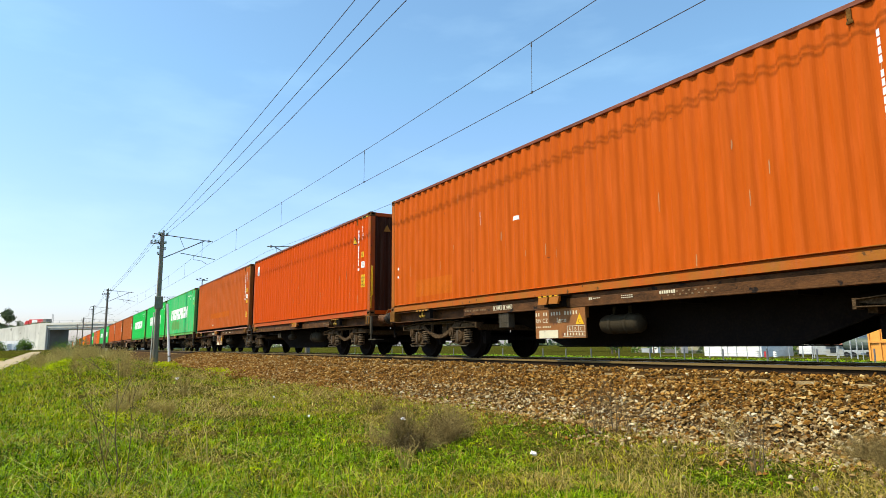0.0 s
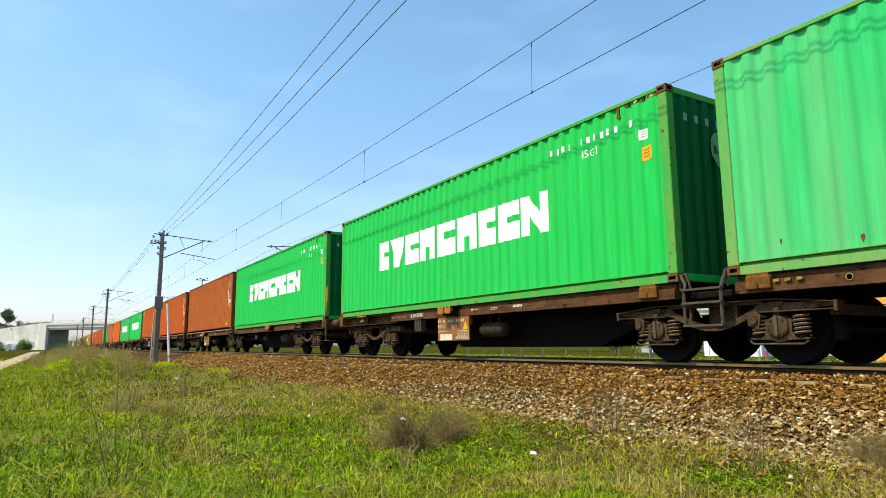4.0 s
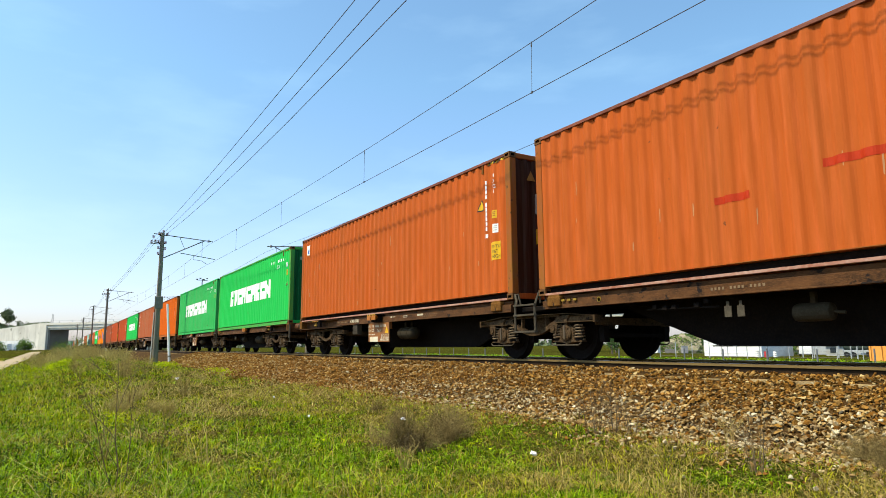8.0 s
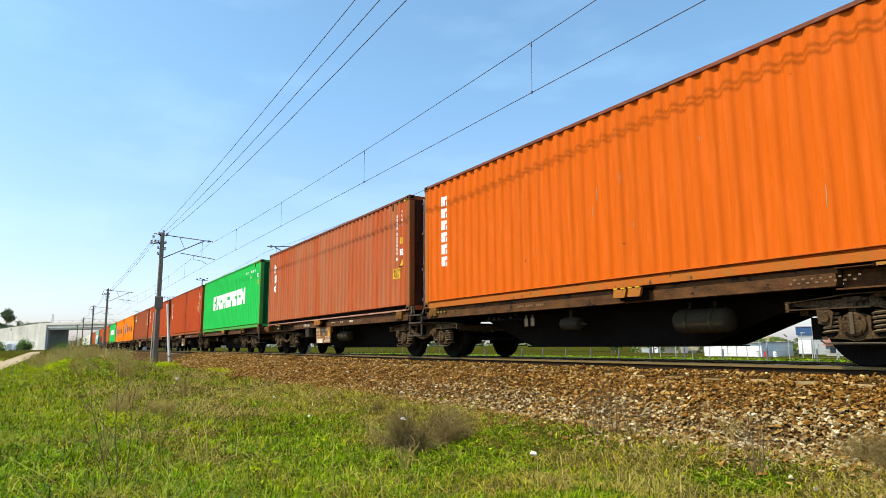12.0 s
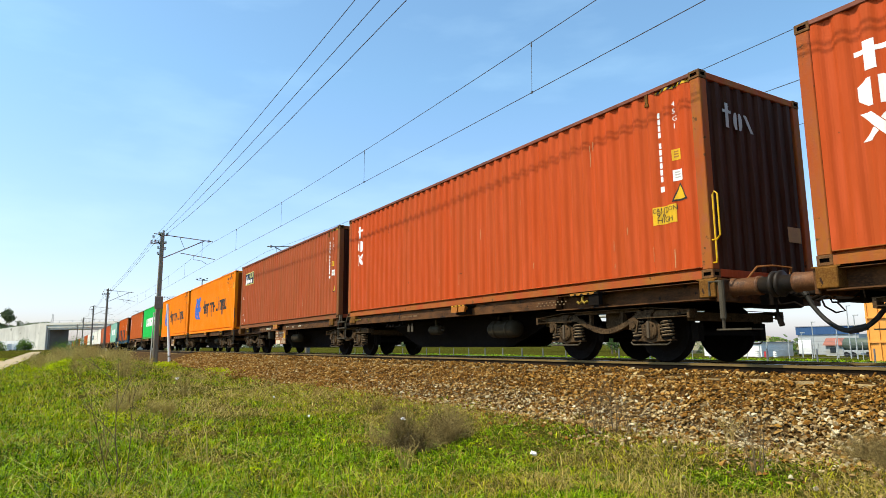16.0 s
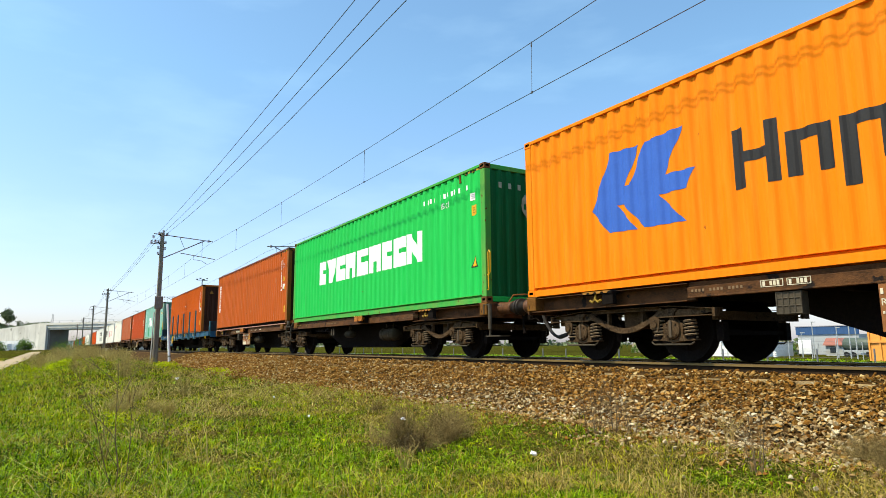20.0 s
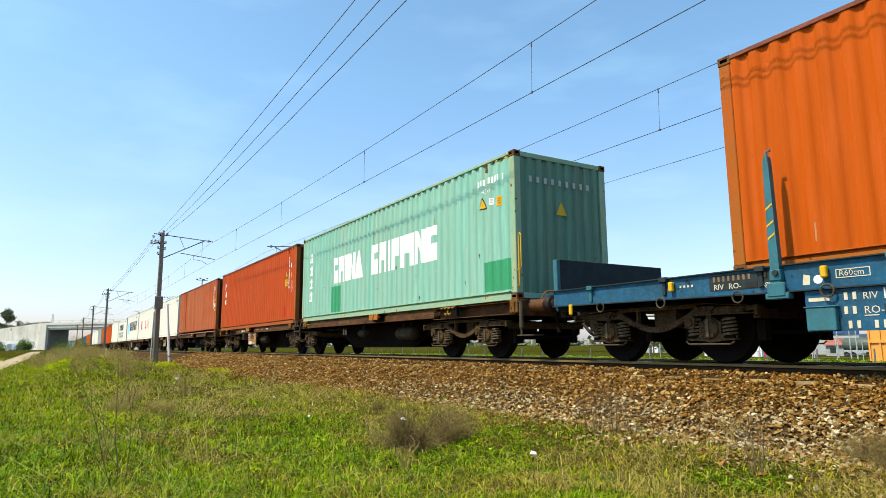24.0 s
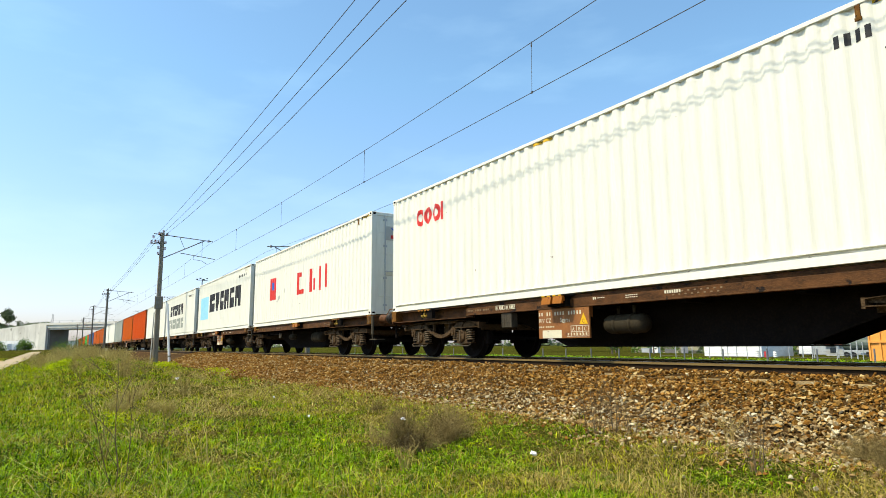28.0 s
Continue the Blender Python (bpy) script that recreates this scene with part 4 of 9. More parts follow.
def twig_mesh(seed, n, height, spread_r, thick=0.0035, droop=0.3):
    """A tangle of branching dead stalks."""
    rr = random.Random(seed)
    V, F = [], []

    def stick(p, q, r):
        d = (q - p)
        side = d.cross(Vector((rr.uniform(-1, 1), rr.uniform(-1, 1), 0.3)))
        if side.length < 1e-6:
            return
        side.normalize()
        other = d.cross(side).normalized()
        b = len(V)
        for k in range(3):
            a = 2 * math.pi * k / 3
            o = (side * math.cos(a) + other * math.sin(a)) * r
            V.append(tuple(p + o))
            V.append(tuple(q + o * 0.6))
        for k in range(3):
            i, j = b + 2 * k, b + 2 * ((k + 1) % 3)
            F.append((i, j, j + 1))
            F.append((i, j + 1, i + 1))

    for _ in range(n):
        a, r0 = rr.uniform(0, 2 * math.pi), spread_r * 0.3 * rr.random()
        p = Vector((math.cos(a) * r0, math.sin(a) * r0, -0.02))
        lean = Vector((math.cos(a), math.sin(a), 0)) * spread_r * rr.uniform(0.3, 1.0)
        hgt = height * rr.uniform(0.45, 1.0)
        q = p + lean * 0.35 + Vector((0, 0, hgt * 0.55))
        e = p + lean + Vector((rr.uniform(-0.05, 0.05), rr.uniform(-0.05, 0.05), hgt * (1 - droop * rr.random())))
        stick(p, q, thick)
        stick(q, e, thick * 0.7)
        for _ in range(4):
            s = q.lerp(e, rr.random())
            stick(s, s + Vector((rr.uniform(-1, 1), rr.uniform(-1, 1), rr.uniform(-0.1, 1))) * height * 0.22, thick * 0.5)
    return raw_mesh("twigs", np.array(V), np.array(F))


def dome_mesh(seed, n, radius, thick):
    """A rounded dead bush: fine crooked twigs radiating from one foot, with side shoots."""
    rr = random.Random(seed)
    bm_v, bm_f = [], []

    def stick(p, q, r):
        d = q - p
        side = d.orthogonal().normalized()
        other = d.cross(side).normalized()
        b = len(bm_v)
        for k in range(3):
            a = 2 * math.pi * k / 3
            o = (side * math.cos(a) + other * math.sin(a)) * r
            bm_v.append(tuple(p + o))
            bm_v.append(tuple(q + o * 0.6))
        for k in range(3):
            i, j = b + 2 * k, b + 2 * ((k + 1) % 3)
            bm_f.append((i, j, j + 1))
            bm_f.append((i, j + 1, i + 1))

    for _ in range(n):
        a, up = rr.uniform(0, 2 * math.pi), math.radians(rr.uniform(8, 86))
        way = Vector((math.cos(a) * math.cos(up), math.sin(a) * math.cos(up), math.sin(up)))
        length = radius * rr.uniform(0.55, 1.05)
        p = Vector((rr.gauss(0, 0.12), rr.gauss(0, 0.12), 0.0)) * radius
        q = p + way * length * 0.5 + Vector((0, 0, 0.06 * radius))
        e = q + (way + Vector((rr.uniform(-0.5, 0.5), rr.uniform(-0.5, 0.5), rr.uniform(-0.7, 0.2)))).normalized() * length * 0.5
        stick(p, q, thick)
        stick(q, e, thick * 0.7)
        for _ in range(3):
            m = q.lerp(e, rr.random())
            stick(m, m + Vector((rr.uniform(-1, 1), rr.uniform(-1, 1), rr.uniform(-0.6, 1))) * radius * 0.2, thick * 0.5)
    return raw_mesh("twigs", np.array(bm_v), np.array(bm_f))


# ---- the train: its speed falls slowly while it passes ----
LENGTH, HIGH, HALF = 12.192, 2.896, 1.219
DECK = 1.113                      # container floor over the rail head
GAP_JOINT, GAP_BUFFER = 0.754, 1.315


def run(t):
    """How far the leading container's front end has come, in metres."""
    u = (t - 14) / 14
    return 169.473 + 169.169 * u - 3.117 * u * u - 0.548 * u ** 3


LAST = 47


def front(n):
    """The front end of container n, behind the leading container's front end."""
    if n == 21:
        return -281.141
    first, x = (0, 0.0) if n <= 20 else (22, -297.754)
    for k in range(min(first, n), max(first, n)):
        joint = (k % 2 == 1) if n <= 20 else (k % 2 == 0)
        x -= (LENGTH + (GAP_JOINT if joint else GAP_BUFFER)) * (1 if n > first else -1)
    return x


# -- shipping containers: the origin lies at the front end, in the middle of the floor --
PITCH_C, DEPTH_C = 0.278, 0.036
OUTER, INNER = -1.203, -1.203 + DEPTH_C
WALL_X0, WALL_X1 = -LENGTH + 0.17, -0.17
BREAKS = (0.0, 0.062, 0.087, 0.121, 0.146, 0.2, 0.2234, 0.2546)       # outer flat, rounded slope in, inner flat, rounded slope out
FOLD = (0.0, 0.0, 0.22, 0.78, 1.0, 1.0, 0.78, 0.22, 0.0)


def wall_y(x):
    u = (x - WALL_X0) % PITCH_C
    return OUTER + DEPTH_C * float(np.interp(u, (*BREAKS, PITCH_C), FOLD))


def wall_cuts(x0, x1):
    k0, k1 = int((x0 - WALL_X0) // PITCH_C), int((x1 - WALL_X0) // PITCH_C) + 1
    return [c for c in (WALL_X0 + k * PITCH_C + b for k in range(k0, k1 + 1) for b in BREAKS) if x0 + 1e-4 < c < x1 - 1e-4]


def corrugated(bm, cuts, place, z0, z1, thick=0.004):
    """A sheet folded along the cuts, with a back face."""
    rows = []
    for u in cuts:
        a, b = place(u, 0.0), place(u, thick)
        rows.append([bm.verts.new((*a, z0)), bm.verts.new((*a, z1)), bm.verts.new((*b, z1)), bm.verts.new((*b, z0))])
    for p, q in zip(rows, rows[1:]):
        for i in range(4):
            j = (i + 1) % 4
            bm.faces.new((p[i], q[i], q[j], p[j]))
    bm.faces.new(rows[0])
    bm.faces.new(rows[-1][::-1])
    bmesh.ops.recalc_face_normals(bm, faces=bm.faces[:])
    return bm


def flush(bm, mat, name, parent, lift=0.003, label=""):
    """Paint lying on the folded wall: a flat drawing in (x, z), cut along the folds and laid on them."""
    xs = [v.co.x for v in bm.verts]
    for c in wall_cuts(min(xs), max(xs)):
        bmesh.ops.bisect_plane(bm, geom=bm.verts[:] + bm.edges[:] + bm.faces[:], plane_co=(c, 0, 0), plane_no=(1, 0, 0))
    for v in bm.verts:
        v.co.y = wall_y(v.co.x) - lift
    bmesh.ops.recalc_face_normals(bm, faces=bm.faces[:])
    for f in bm.faces:
        if f.normal.y > 0:
            f.normal_flip()
    ob = part(name, bm, mat, parent, label)
    if name in ("serial_number", "label", "size_code", "label_print", "scratch_marks", "rust_spots", "warning_stripe", "grime_band"):
        tagged(ob, kind="stuff")
    return ob


def drawn(polys):
    bm = bmesh.new()
    for poly in polys:
        bm.faces.new([bm.verts.new((x, 0, z)) for x, z in poly])
    bm.normal_update()
    bmesh.ops.triangulate(bm, faces=[f for f in bm.faces if len(f.verts) > 4])
    return bm


def rect(x0, x1, z0, z1):
    return [(x0, z0), (x1, z0), (x1, z1), (x0, z1)]


FONT = {}


def lettering(text, size, x, z):
    """Words in the built-in font, as a flat drawing that starts at (x, z)."""
    if text not in FONT:
        cu = bpy.data.curves.new("words", "FONT")
        cu.body, cu.resolution_u = text, 2
        ob = bpy.data.objects.new("words", cu)
        scene.collection.objects.link(ob)
        dg = bpy.context.evaluated_depsgraph_get()
        FONT[text] = bpy.data.meshes.new_from_object(ob.evaluated_get(dg))
        bpy.data.objects.remove(ob)
        bpy.data.curves.remove(cu)
    bm = bmesh.new()
    bm.from_mesh(FONT[text])
    for v in bm.verts:
        v.co = Vector((x + v.co.x * size, 0, z + v.co.y * size))
    return bm


def stacked(text, size, x, z):
    """Words written downwards, letter under letter."""
    bm = bmesh.new()
    for i, ch in enumerate(text):
        piece = lettering(ch, size, x, z - i * size * 1.05)
        me = bpy.data.meshes.new("letter")
        piece.to_mesh(me)
        piece.free()
        bm.from_mesh(me)
        bpy.data.meshes.remove(me)
    return bm


def block_word(c, x0, x1, z0, z1, widths, mat, lift=0.003, shapes=(0, 1, 0, 2, 3, 2, 0, 0, 4), label="block of the brand's word"):
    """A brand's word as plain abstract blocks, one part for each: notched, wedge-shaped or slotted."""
    total = sum(widths) + 0.1 * (len(widths) - 1)
    k, x, h = (x1 - x0) / total, x0, z1 - z0
    for i, w in enumerate(widths):
        a, b = x, x + w * k
        m, q = (a + b) / 2, (b - a)
        shape = shapes[i % len(shapes)]
        if shape == 0:
            polys = [rect(a, a + 0.45 * q, z0, z1), rect(a + 0.45 * q, b, z0 + 0.62 * h, z1), rect(a + 0.45 * q, b, z0, z0 + 0.46 * h)]
        elif shape == 1:
            polys = [[(m - 0.2 * q, z0), (m + 0.2 * q, z0), (b, z1), (a, z1)]]
        elif shape == 2:
            polys = [rect(a, b, z0 + 0.4 * h, z1), rect(a, a + 0.4 * q, z0, z0 + 0.4 * h), rect(b - 0.36 * q, b, z0, z0 + 0.4 * h)]
        elif shape == 3:
            polys = [rect(a, b, z0, z0 + 0.5 * h), rect(a, a + 0.4 * q, z0 + 0.5 * h, z1), rect(a + 0.4 * q, b, z0 + 0.72 * h, z1)]
        elif shape == 5:
            polys = [rect(a, b, z0, z1)]
        elif shape == 6:
            polys = [rect(a, b, z0 + 0.42 * h, z1), rect(a, a + 0.45 * q, z0, z0 + 0.42 * h)]
        elif shape == 7:
            polys = [[(a, z0), (b, z0), (m + 0.2 * q, z1), (m - 0.2 * q, z1)]]
        else:
            polys = [rect(a, a + 0.3 * q, z0, z1), [(a + 0.3 * q, z1), (a + 0.3 * q, z0 + 0.55 * h), (b - 0.28 * q, z0), (b - 0.28 * q, z0 + 0.5 * h)], rect(b - 0.28 * q, b, z0, z1)]
        flush(drawn(polys), mat, "brand_block", c, lift, label)
        x = b + 0.1 * k


def bars_down(x, z, n, w=0.04, h=0.08, step=0.1):
    """Owner's code, number and a wider check figure, one below the other."""
    rows = [(i + 0.6 * (i >= 4) + 0.5 * (i >= n - 3), i == n - 3) for i in range(n - 2)]
    return drawn([rect(x + (0 if last else 0.01), x + w + (0.022 if last else 0.01), z - i * step - h, z - i * step) for i, last in rows])


def bars_along(x, z, n, w=0.06, h=0.11, step=0.15, skip=(4, 11)):
    return drawn([rect(x + i * step, x + i * step + w, z, z + h) for i in range(n) if i not in skip])


MESHES = {}


def shared(key, build):
    if key not in MESHES:
        bm = build()
        me = bpy.data.meshes.new(key)
        bm.to_mesh(me)
        bm.free()
        MESHES[key] = me
    return MESHES[key]


def casting_mesh():
    bm = bmesh.new()
    box(bm, -0.089, 0.089, -0.081, 0.081, -0.059, 0.059, bevel=0.006)
    for axis, sign in ((1, -1), (1, 1), (0, 1), (0, -1)):
        face = max(bm.faces, key=lambda f: f.calc_area() * (1 if f.normal[axis] * sign > 0.99 else 0))
        bmesh.ops.inset_individual(bm, faces=[face], thickness=0.042)
        bmesh.ops.inset_individual(bm, faces=[face], thickness=0.002)
        # recess floor and sides take near-black, the hole's shade given as colour
        face.material_index = 1
        for e in face.edges:
            for f in e.link_faces:
                f.material_index = 1
        for v in face.verts:
            v.co[axis] -= sign * 0.05
    return bm


def side_mesh(sign):
    cuts = [WALL_X0] + wall_cuts(WALL_X0, WALL_X1) + [WALL_X1]
    return corrugated(bmesh.new(), cuts, lambda x, d: (x, (wall_y(x) + d) * sign), 0.15, HIGH - 0.055)


END_PITCH = 0.25


def end_depth(y):
    u = (y + 1.1) % END_PITCH
    a, b, c = 0.09, 0.125, 0.215
    return 0 if u < a else 0.045 * (u - a) / (b - a) if u < b else 0.045 if u < c else 0.045 * (END_PITCH - u) / (END_PITCH - c)


def end_mesh(x_out, way):
    cuts = sorted({-1.06, 1.06, *(y for k in range(10) for b in (0, 0.09, 0.125, 0.215) if -1.06 < (y := -1.1 + k * END_PITCH + b) < 1.06)})
    return corrugated(bmesh.new(), cuts, lambda y, d: (x_out - way * (0.02 + end_depth(y) + d), y), 0.12, HIGH - 0.1)


def bottom_rail_mesh(sign, channel):
    """The rail under the side wall: a channel that opens outwards, or a flat face below a groove."""
    bm = bmesh.new()
    if channel:
        prof = [(0.98, 0.0), (1.216, 0.0), (1.216, 0.03), (1.065, 0.034), (1.065, 0.15), (1.207, 0.152), (1.207, 0.162), (0.98, 0.162)]
    else:
        prof = [(0.98, 0.0), (1.212, 0.0), (1.212, 0.108), (1.14, 0.114), (1.14, 0.15), (1.207, 0.152), (1.207, 0.162), (0.98, 0.162)]
    ends = [[bm.verts.new((x, -sign * y, z)) for y, z in prof] for x in (-LENGTH + 0.17, -0.17)]
    for i in range(len(prof)):
        j = (i + 1) % len(prof)
        bm.faces.new((ends[0][i], ends[0][j], ends[1][j], ends[1][i]))
    bm.faces.new(ends[0][::-1])
    bm.faces.new(ends[1])
    bmesh.ops.recalc_face_normals(bm, faces=bm.faces[:])
    return bm


def door_mesh(y0, y1):
    bm = boxes((-0.06, -0.03, y0, y1, 0.12, HIGH - 0.1), bevel=0.006)
    for z in (0.5, 1.1, 1.7, 2.3):
        box(bm, -0.035, -0.018, y0 + 0.08, y1 - 0.08, z, z + 0.34, bevel=0.008)
    return bm


def locking_bar_mesh(y):
    bm = bmesh.new()
    rod(bm, (0.0, y, 0.1), (0.0, y, HIGH - 0.08), 0.018, 8)
    for z in (0.25, 1.0, 1.9, HIGH - 0.25):
        box(bm, -0.02, 0.02, y - 0.05, y + 0.05, z, z + 0.05)
    box(bm, -0.01, 0.025, y, y + 0.28, 1.2, 1.23)
    return bm


def container(label, paint, end_paint=None, post_paint=None, doors=False):
    c = thing("shipping_container", label, "container", "containers on the train")
    m = PAINT[paint]
    # front ends and doors take the paints darkened for shade
    me_end = PAINT[end_paint or {"amber": "shaded_amber", "mint": "shaded_mint", "white": "white", "grey": "grey", "blue": "blue", "green": "shaded_green"}.get(paint, "shaded_brown")]
    me_post = POST.get(post_paint or paint, PAINT[post_paint or paint])
    me_cast = M_CASTING if (post_paint or paint) in POST else me_post

    def put(name, key, build, mat, lab="", at=None):
        ob = new(name, shared(key, build))
        if not ob.data.materials:
            ob.data.materials.append(mat)
            if key == "casting":
                # second slot: near-black that paints the shade inside the holes
                ob.data.materials.append(M_UNDER)
        ob.material_slots[0].link = "OBJECT"
        ob.material_slots[0].material = mat
        ob.parent = c
        if at is not None:
            ob.matrix_basis = at
        if lab:
            tagged(ob, lab)
        return ob

    me_top = M_TOPRAIL if paint in ("orange", "bright_orange", "red", "rust", "tan_rust", "brick", "faded_red", "brown", "maroon") else me_post
    put("side_wall", "near_wall", lambda: side_mesh(1), m)
    put("side_wall", "off_wall", lambda: side_mesh(-1), m)
    if doors:
        for y0, y1, key in ((-1.06, -0.01, "door_a"), (0.01, 1.06, "door_b")):
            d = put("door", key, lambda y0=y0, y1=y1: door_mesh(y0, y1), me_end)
            for f in (0.25, 0.75):
                y = y0 + f * (y1 - y0)
                bar = put("locking_bar", "bar%.2f" % y, lambda y=y: locking_bar_mesh(y), M_STEEL)
                bar.parent = d
    else:
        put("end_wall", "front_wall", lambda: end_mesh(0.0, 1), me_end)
    put("end_wall", "rear_wall", lambda: end_mesh(-LENGTH, -1), m)
    put("roof", "roof", lambda: boxes((-LENGTH + 0.05, -0.05, -1.19, 1.19, HIGH - 0.045, HIGH - 0.012)), m)
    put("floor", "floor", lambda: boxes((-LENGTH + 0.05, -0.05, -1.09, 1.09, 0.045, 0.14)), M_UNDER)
    for sign in (1, -1):
        put("top_rail", "top_rail%d" % sign, lambda: boxes((-LENGTH + 0.17, -0.17, -sign * 1.15, -sign * 1.216, HIGH - 0.066, HIGH - 0.006), bevel=0.006), me_top)
        channel = paint in ("rust", "faded_red", "tan_rust")
        put("bottom_rail", "bottom_rail%d%d" % (sign, channel), lambda: bottom_rail_mesh(sign, channel), me_post)
        if channel:
            put("rail_lip", "rail_lip%d" % sign, lambda: boxes((-LENGTH + 0.18, -0.18, -sign * 1.15, -sign * 1.219, -0.002, 0.037), bevel=0.003), M_LIP, "bleached, sunlit-coloured lower lip of the rail")
        for end, x in ((1, 0.0), (-1, -LENGTH)):
            put("corner_post", "post%d%d" % (sign, end), lambda: boxes((x - end * 0.006, x - end * 0.165, -sign * 1.06, -sign * 1.212, 0.118, HIGH - 0.118), bevel=0.01), me_post)
            for z in (0.059, HIGH - 0.059):
                put("corner_casting", "casting", casting_mesh, me_cast, "", pose(x - end * 0.089, -sign * (HALF - 0.081), z))
    put("rail_tab", "rail_tab", lambda: boxes((-0.94, -0.89, -1.221, -1.2, HIGH - 0.23, HIGH - 0.07), (-0.95, -0.88, -1.222, -1.2, HIGH - 0.25, HIGH - 0.215)), M_STAND)
    for end, x in ((1, 0.0), (-1, -LENGTH)):
        put("end_header", "header%d" % end, lambda: boxes((x - end * 0.01, x - end * 0.08, -1.05, 1.05, HIGH - 0.11, HIGH - 0.01), bevel=0.008), me_post)
        put("end_sill", "sill%d" % end, lambda: boxes((x - end * 0.01, x - end * 0.1, -1.05, 1.05, 0.02, 0.13), bevel=0.008), m)
    return c


def warning_stripes(c):
    """The yellow and black height warning under the top corner."""
    flush(drawn([rect(-0.78, -0.2, HIGH - 0.11, HIGH - 0.072)]), M_YELLOW, "height_warning_strip", c, 0.004)
    flush(drawn([[(x, HIGH - 0.11), (x + 0.045, HIGH - 0.11), (x + 0.085, HIGH - 0.072), (x + 0.04, HIGH - 0.072)] for x in (-0.77, -0.67, -0.57, -0.47, -0.37)]), M_BLACK, "warning_stripe", c, 0.007)


def flat_on_end(polys, mat, name, c, x=-0.008, label=""):
    bm = bmesh.new()
    for poly in polys:
        bm.faces.new([bm.verts.new((x, y, z)) for y, z in poly])
    return part(name, bm, mat, c, label)


def triangle_sign(c, x, z, s=0.26):
    flush(drawn([[(x - s / 2, z), (x + s / 2, z), (x, z + s)]]), M_BLACK, "warning_sign", c, 0.004)
    flush(drawn([[(x - s * 0.36, z + 0.025), (x + s * 0.36, z + 0.025), (x, z + s * 0.85)]]), M_YELLOW, "sign_face", c, 0.008)


def size_label(c, x, z, w=0.2, h=0.22, mat=None):
    flush(drawn([rect(x, x + w, z, z + h)]), mat or M_YELLOW, "label", c, 0.004)
    if mat is None and w >= 0.27:
        k = w / 0.28
        for text, f in (("CAUTION", 0.68), ("9'6\"", 0.38), ("HIGH", 0.1)):
            flush(lettering(text, 0.062 * k if text == "CAUTION" else 0.075 * k, x + (0.012 if text == "CAUTION" else 0.06) * k, z + h * f), M_BLACK, "label_print", c, 0.008)
        return
    flush(drawn([rect(x + 0.03, x + w - 0.03, z + h * f, z + h * f + 0.018) for f in (0.25, 0.5, 0.72)]), M_PLATE if mat is None else M_PALE, "label_print", c, 0.007)


def down_marks(c, x=-0.86, z=2.48, n=13, mat=None, code=True, x2=None, step=0.1, z2=None):
    """The serial number written downwards, as bars, and the size code beside it."""
    mat = mat or M_WHITE
    flush(bars_down(x, z, n, step=step), mat, "serial_number", c)
    if code:
        flush(stacked("45G1", 0.105, x2 if x2 is not None else x + 0.27, z2 if z2 is not None else z + 0.02), mat, "size_code", c)


def end_word(c, z=2.15, s=0.36):
    """The brand's three plain blocks on the end wall: a cross, a split disc, a slanting bar pair."""
    y = -0.74
    flat_on_end([[(y + 0.06, z), (y + 0.13, z), (y + 0.13, z + s), (y + 0.06, z + s)]], M_PALE, "brand_block", c)
    flat_on_end([rect(y, y + 0.058, z + 0.6 * s, z + 0.72 * s), rect(y + 0.132, y + 0.19, z + 0.6 * s, z + 0.72 * s)], M_PALE, "brand_block", c)
    y = -0.5
    for sign in (-1, 1):
        flat_on_end([[(y + 0.1 + sign * 0.02, z), (y + 0.1 + sign * 0.07, z), (y + 0.1 + sign * 0.1, z + 0.2 * s), (y + 0.1 + sign * 0.1, z + 0.5 * s), (y + 0.1 + sign * 0.07, z + 0.7 * s), (y + 0.1 + sign * 0.02, z + 0.7 * s)][::sign]], M_PALE, "brand_block", c)
    y = -0.26
    flat_on_end([[(y, z + 0.7 * s), (y + 0.07, z + 0.7 * s), (y + 0.22, z), (y + 0.15, z)]], M_PALE, "brand_block", c)
    # yellow label in duller ochre, dimmed by colour for the shaded end
    flat_on_end([rect(0.62, 0.95, 0.62, 0.85)], M_PLATE, "label", c)


def along_marks(c, x=-2.55, z=2.45, mat=None, code=True):
    mat = mat or M_WHITE
    flush(bars_along(x, z, 13), mat, "serial_number", c)
    if code:
        flush(lettering("45G1", 0.19, x + 0.75, z - 0.24), mat, "size_code", c)


def grab_bar(c, mat, z0=0.25, z1=1.0):
    """A narrow loop beside the front corner post, its feet turned in to the post."""
    bm = bmesh.new()
    tube(bm, [(-0.02, -1.18, z0), (0.05, -1.19, z0), (0.06, -1.2, z0 + 0.05), (0.06, -1.2, z1), (0.09, -1.2, z1 + 0.04), (0.13, -1.2, z1), (0.13, -1.2, z0 + 0.35), (0.08, -1.2, z0 + 0.3), (-0.02, -1.18, z0 + 0.3)], 0.012)
    return part("grab_bar", bm, mat, c)


def scratches(c, seed, n, mat, zone=(-11.6, -0.6, 0.3, 2.3)):
    """Rubbed marks, mostly upright on the outer ribs, a few long and slanting."""
    rng = random.Random(seed)
    polys = []
    for k in range(2 * n):
        x, z, h = rng.uniform(zone[0], zone[1]), rng.uniform(zone[2], zone[3]) * (0.6 if k % 2 else 1.0), rng.uniform(0.05, 0.3)
        if k % 2:
            x = WALL_X0 + round((x - WALL_X0) / PITCH_C) * PITCH_C + 0.03
        w = rng.uniform(0.006, 0.016)
        polys.append([(x, z), (x + w, z - 0.01), (x + w + 0.008, z + h * 0.5), (x + w * 0.6 + 0.01, z + h), (x + 0.004, z + h * 0.9)])
    flush(drawn(polys), mat, "scratch_marks", c, 0.002)


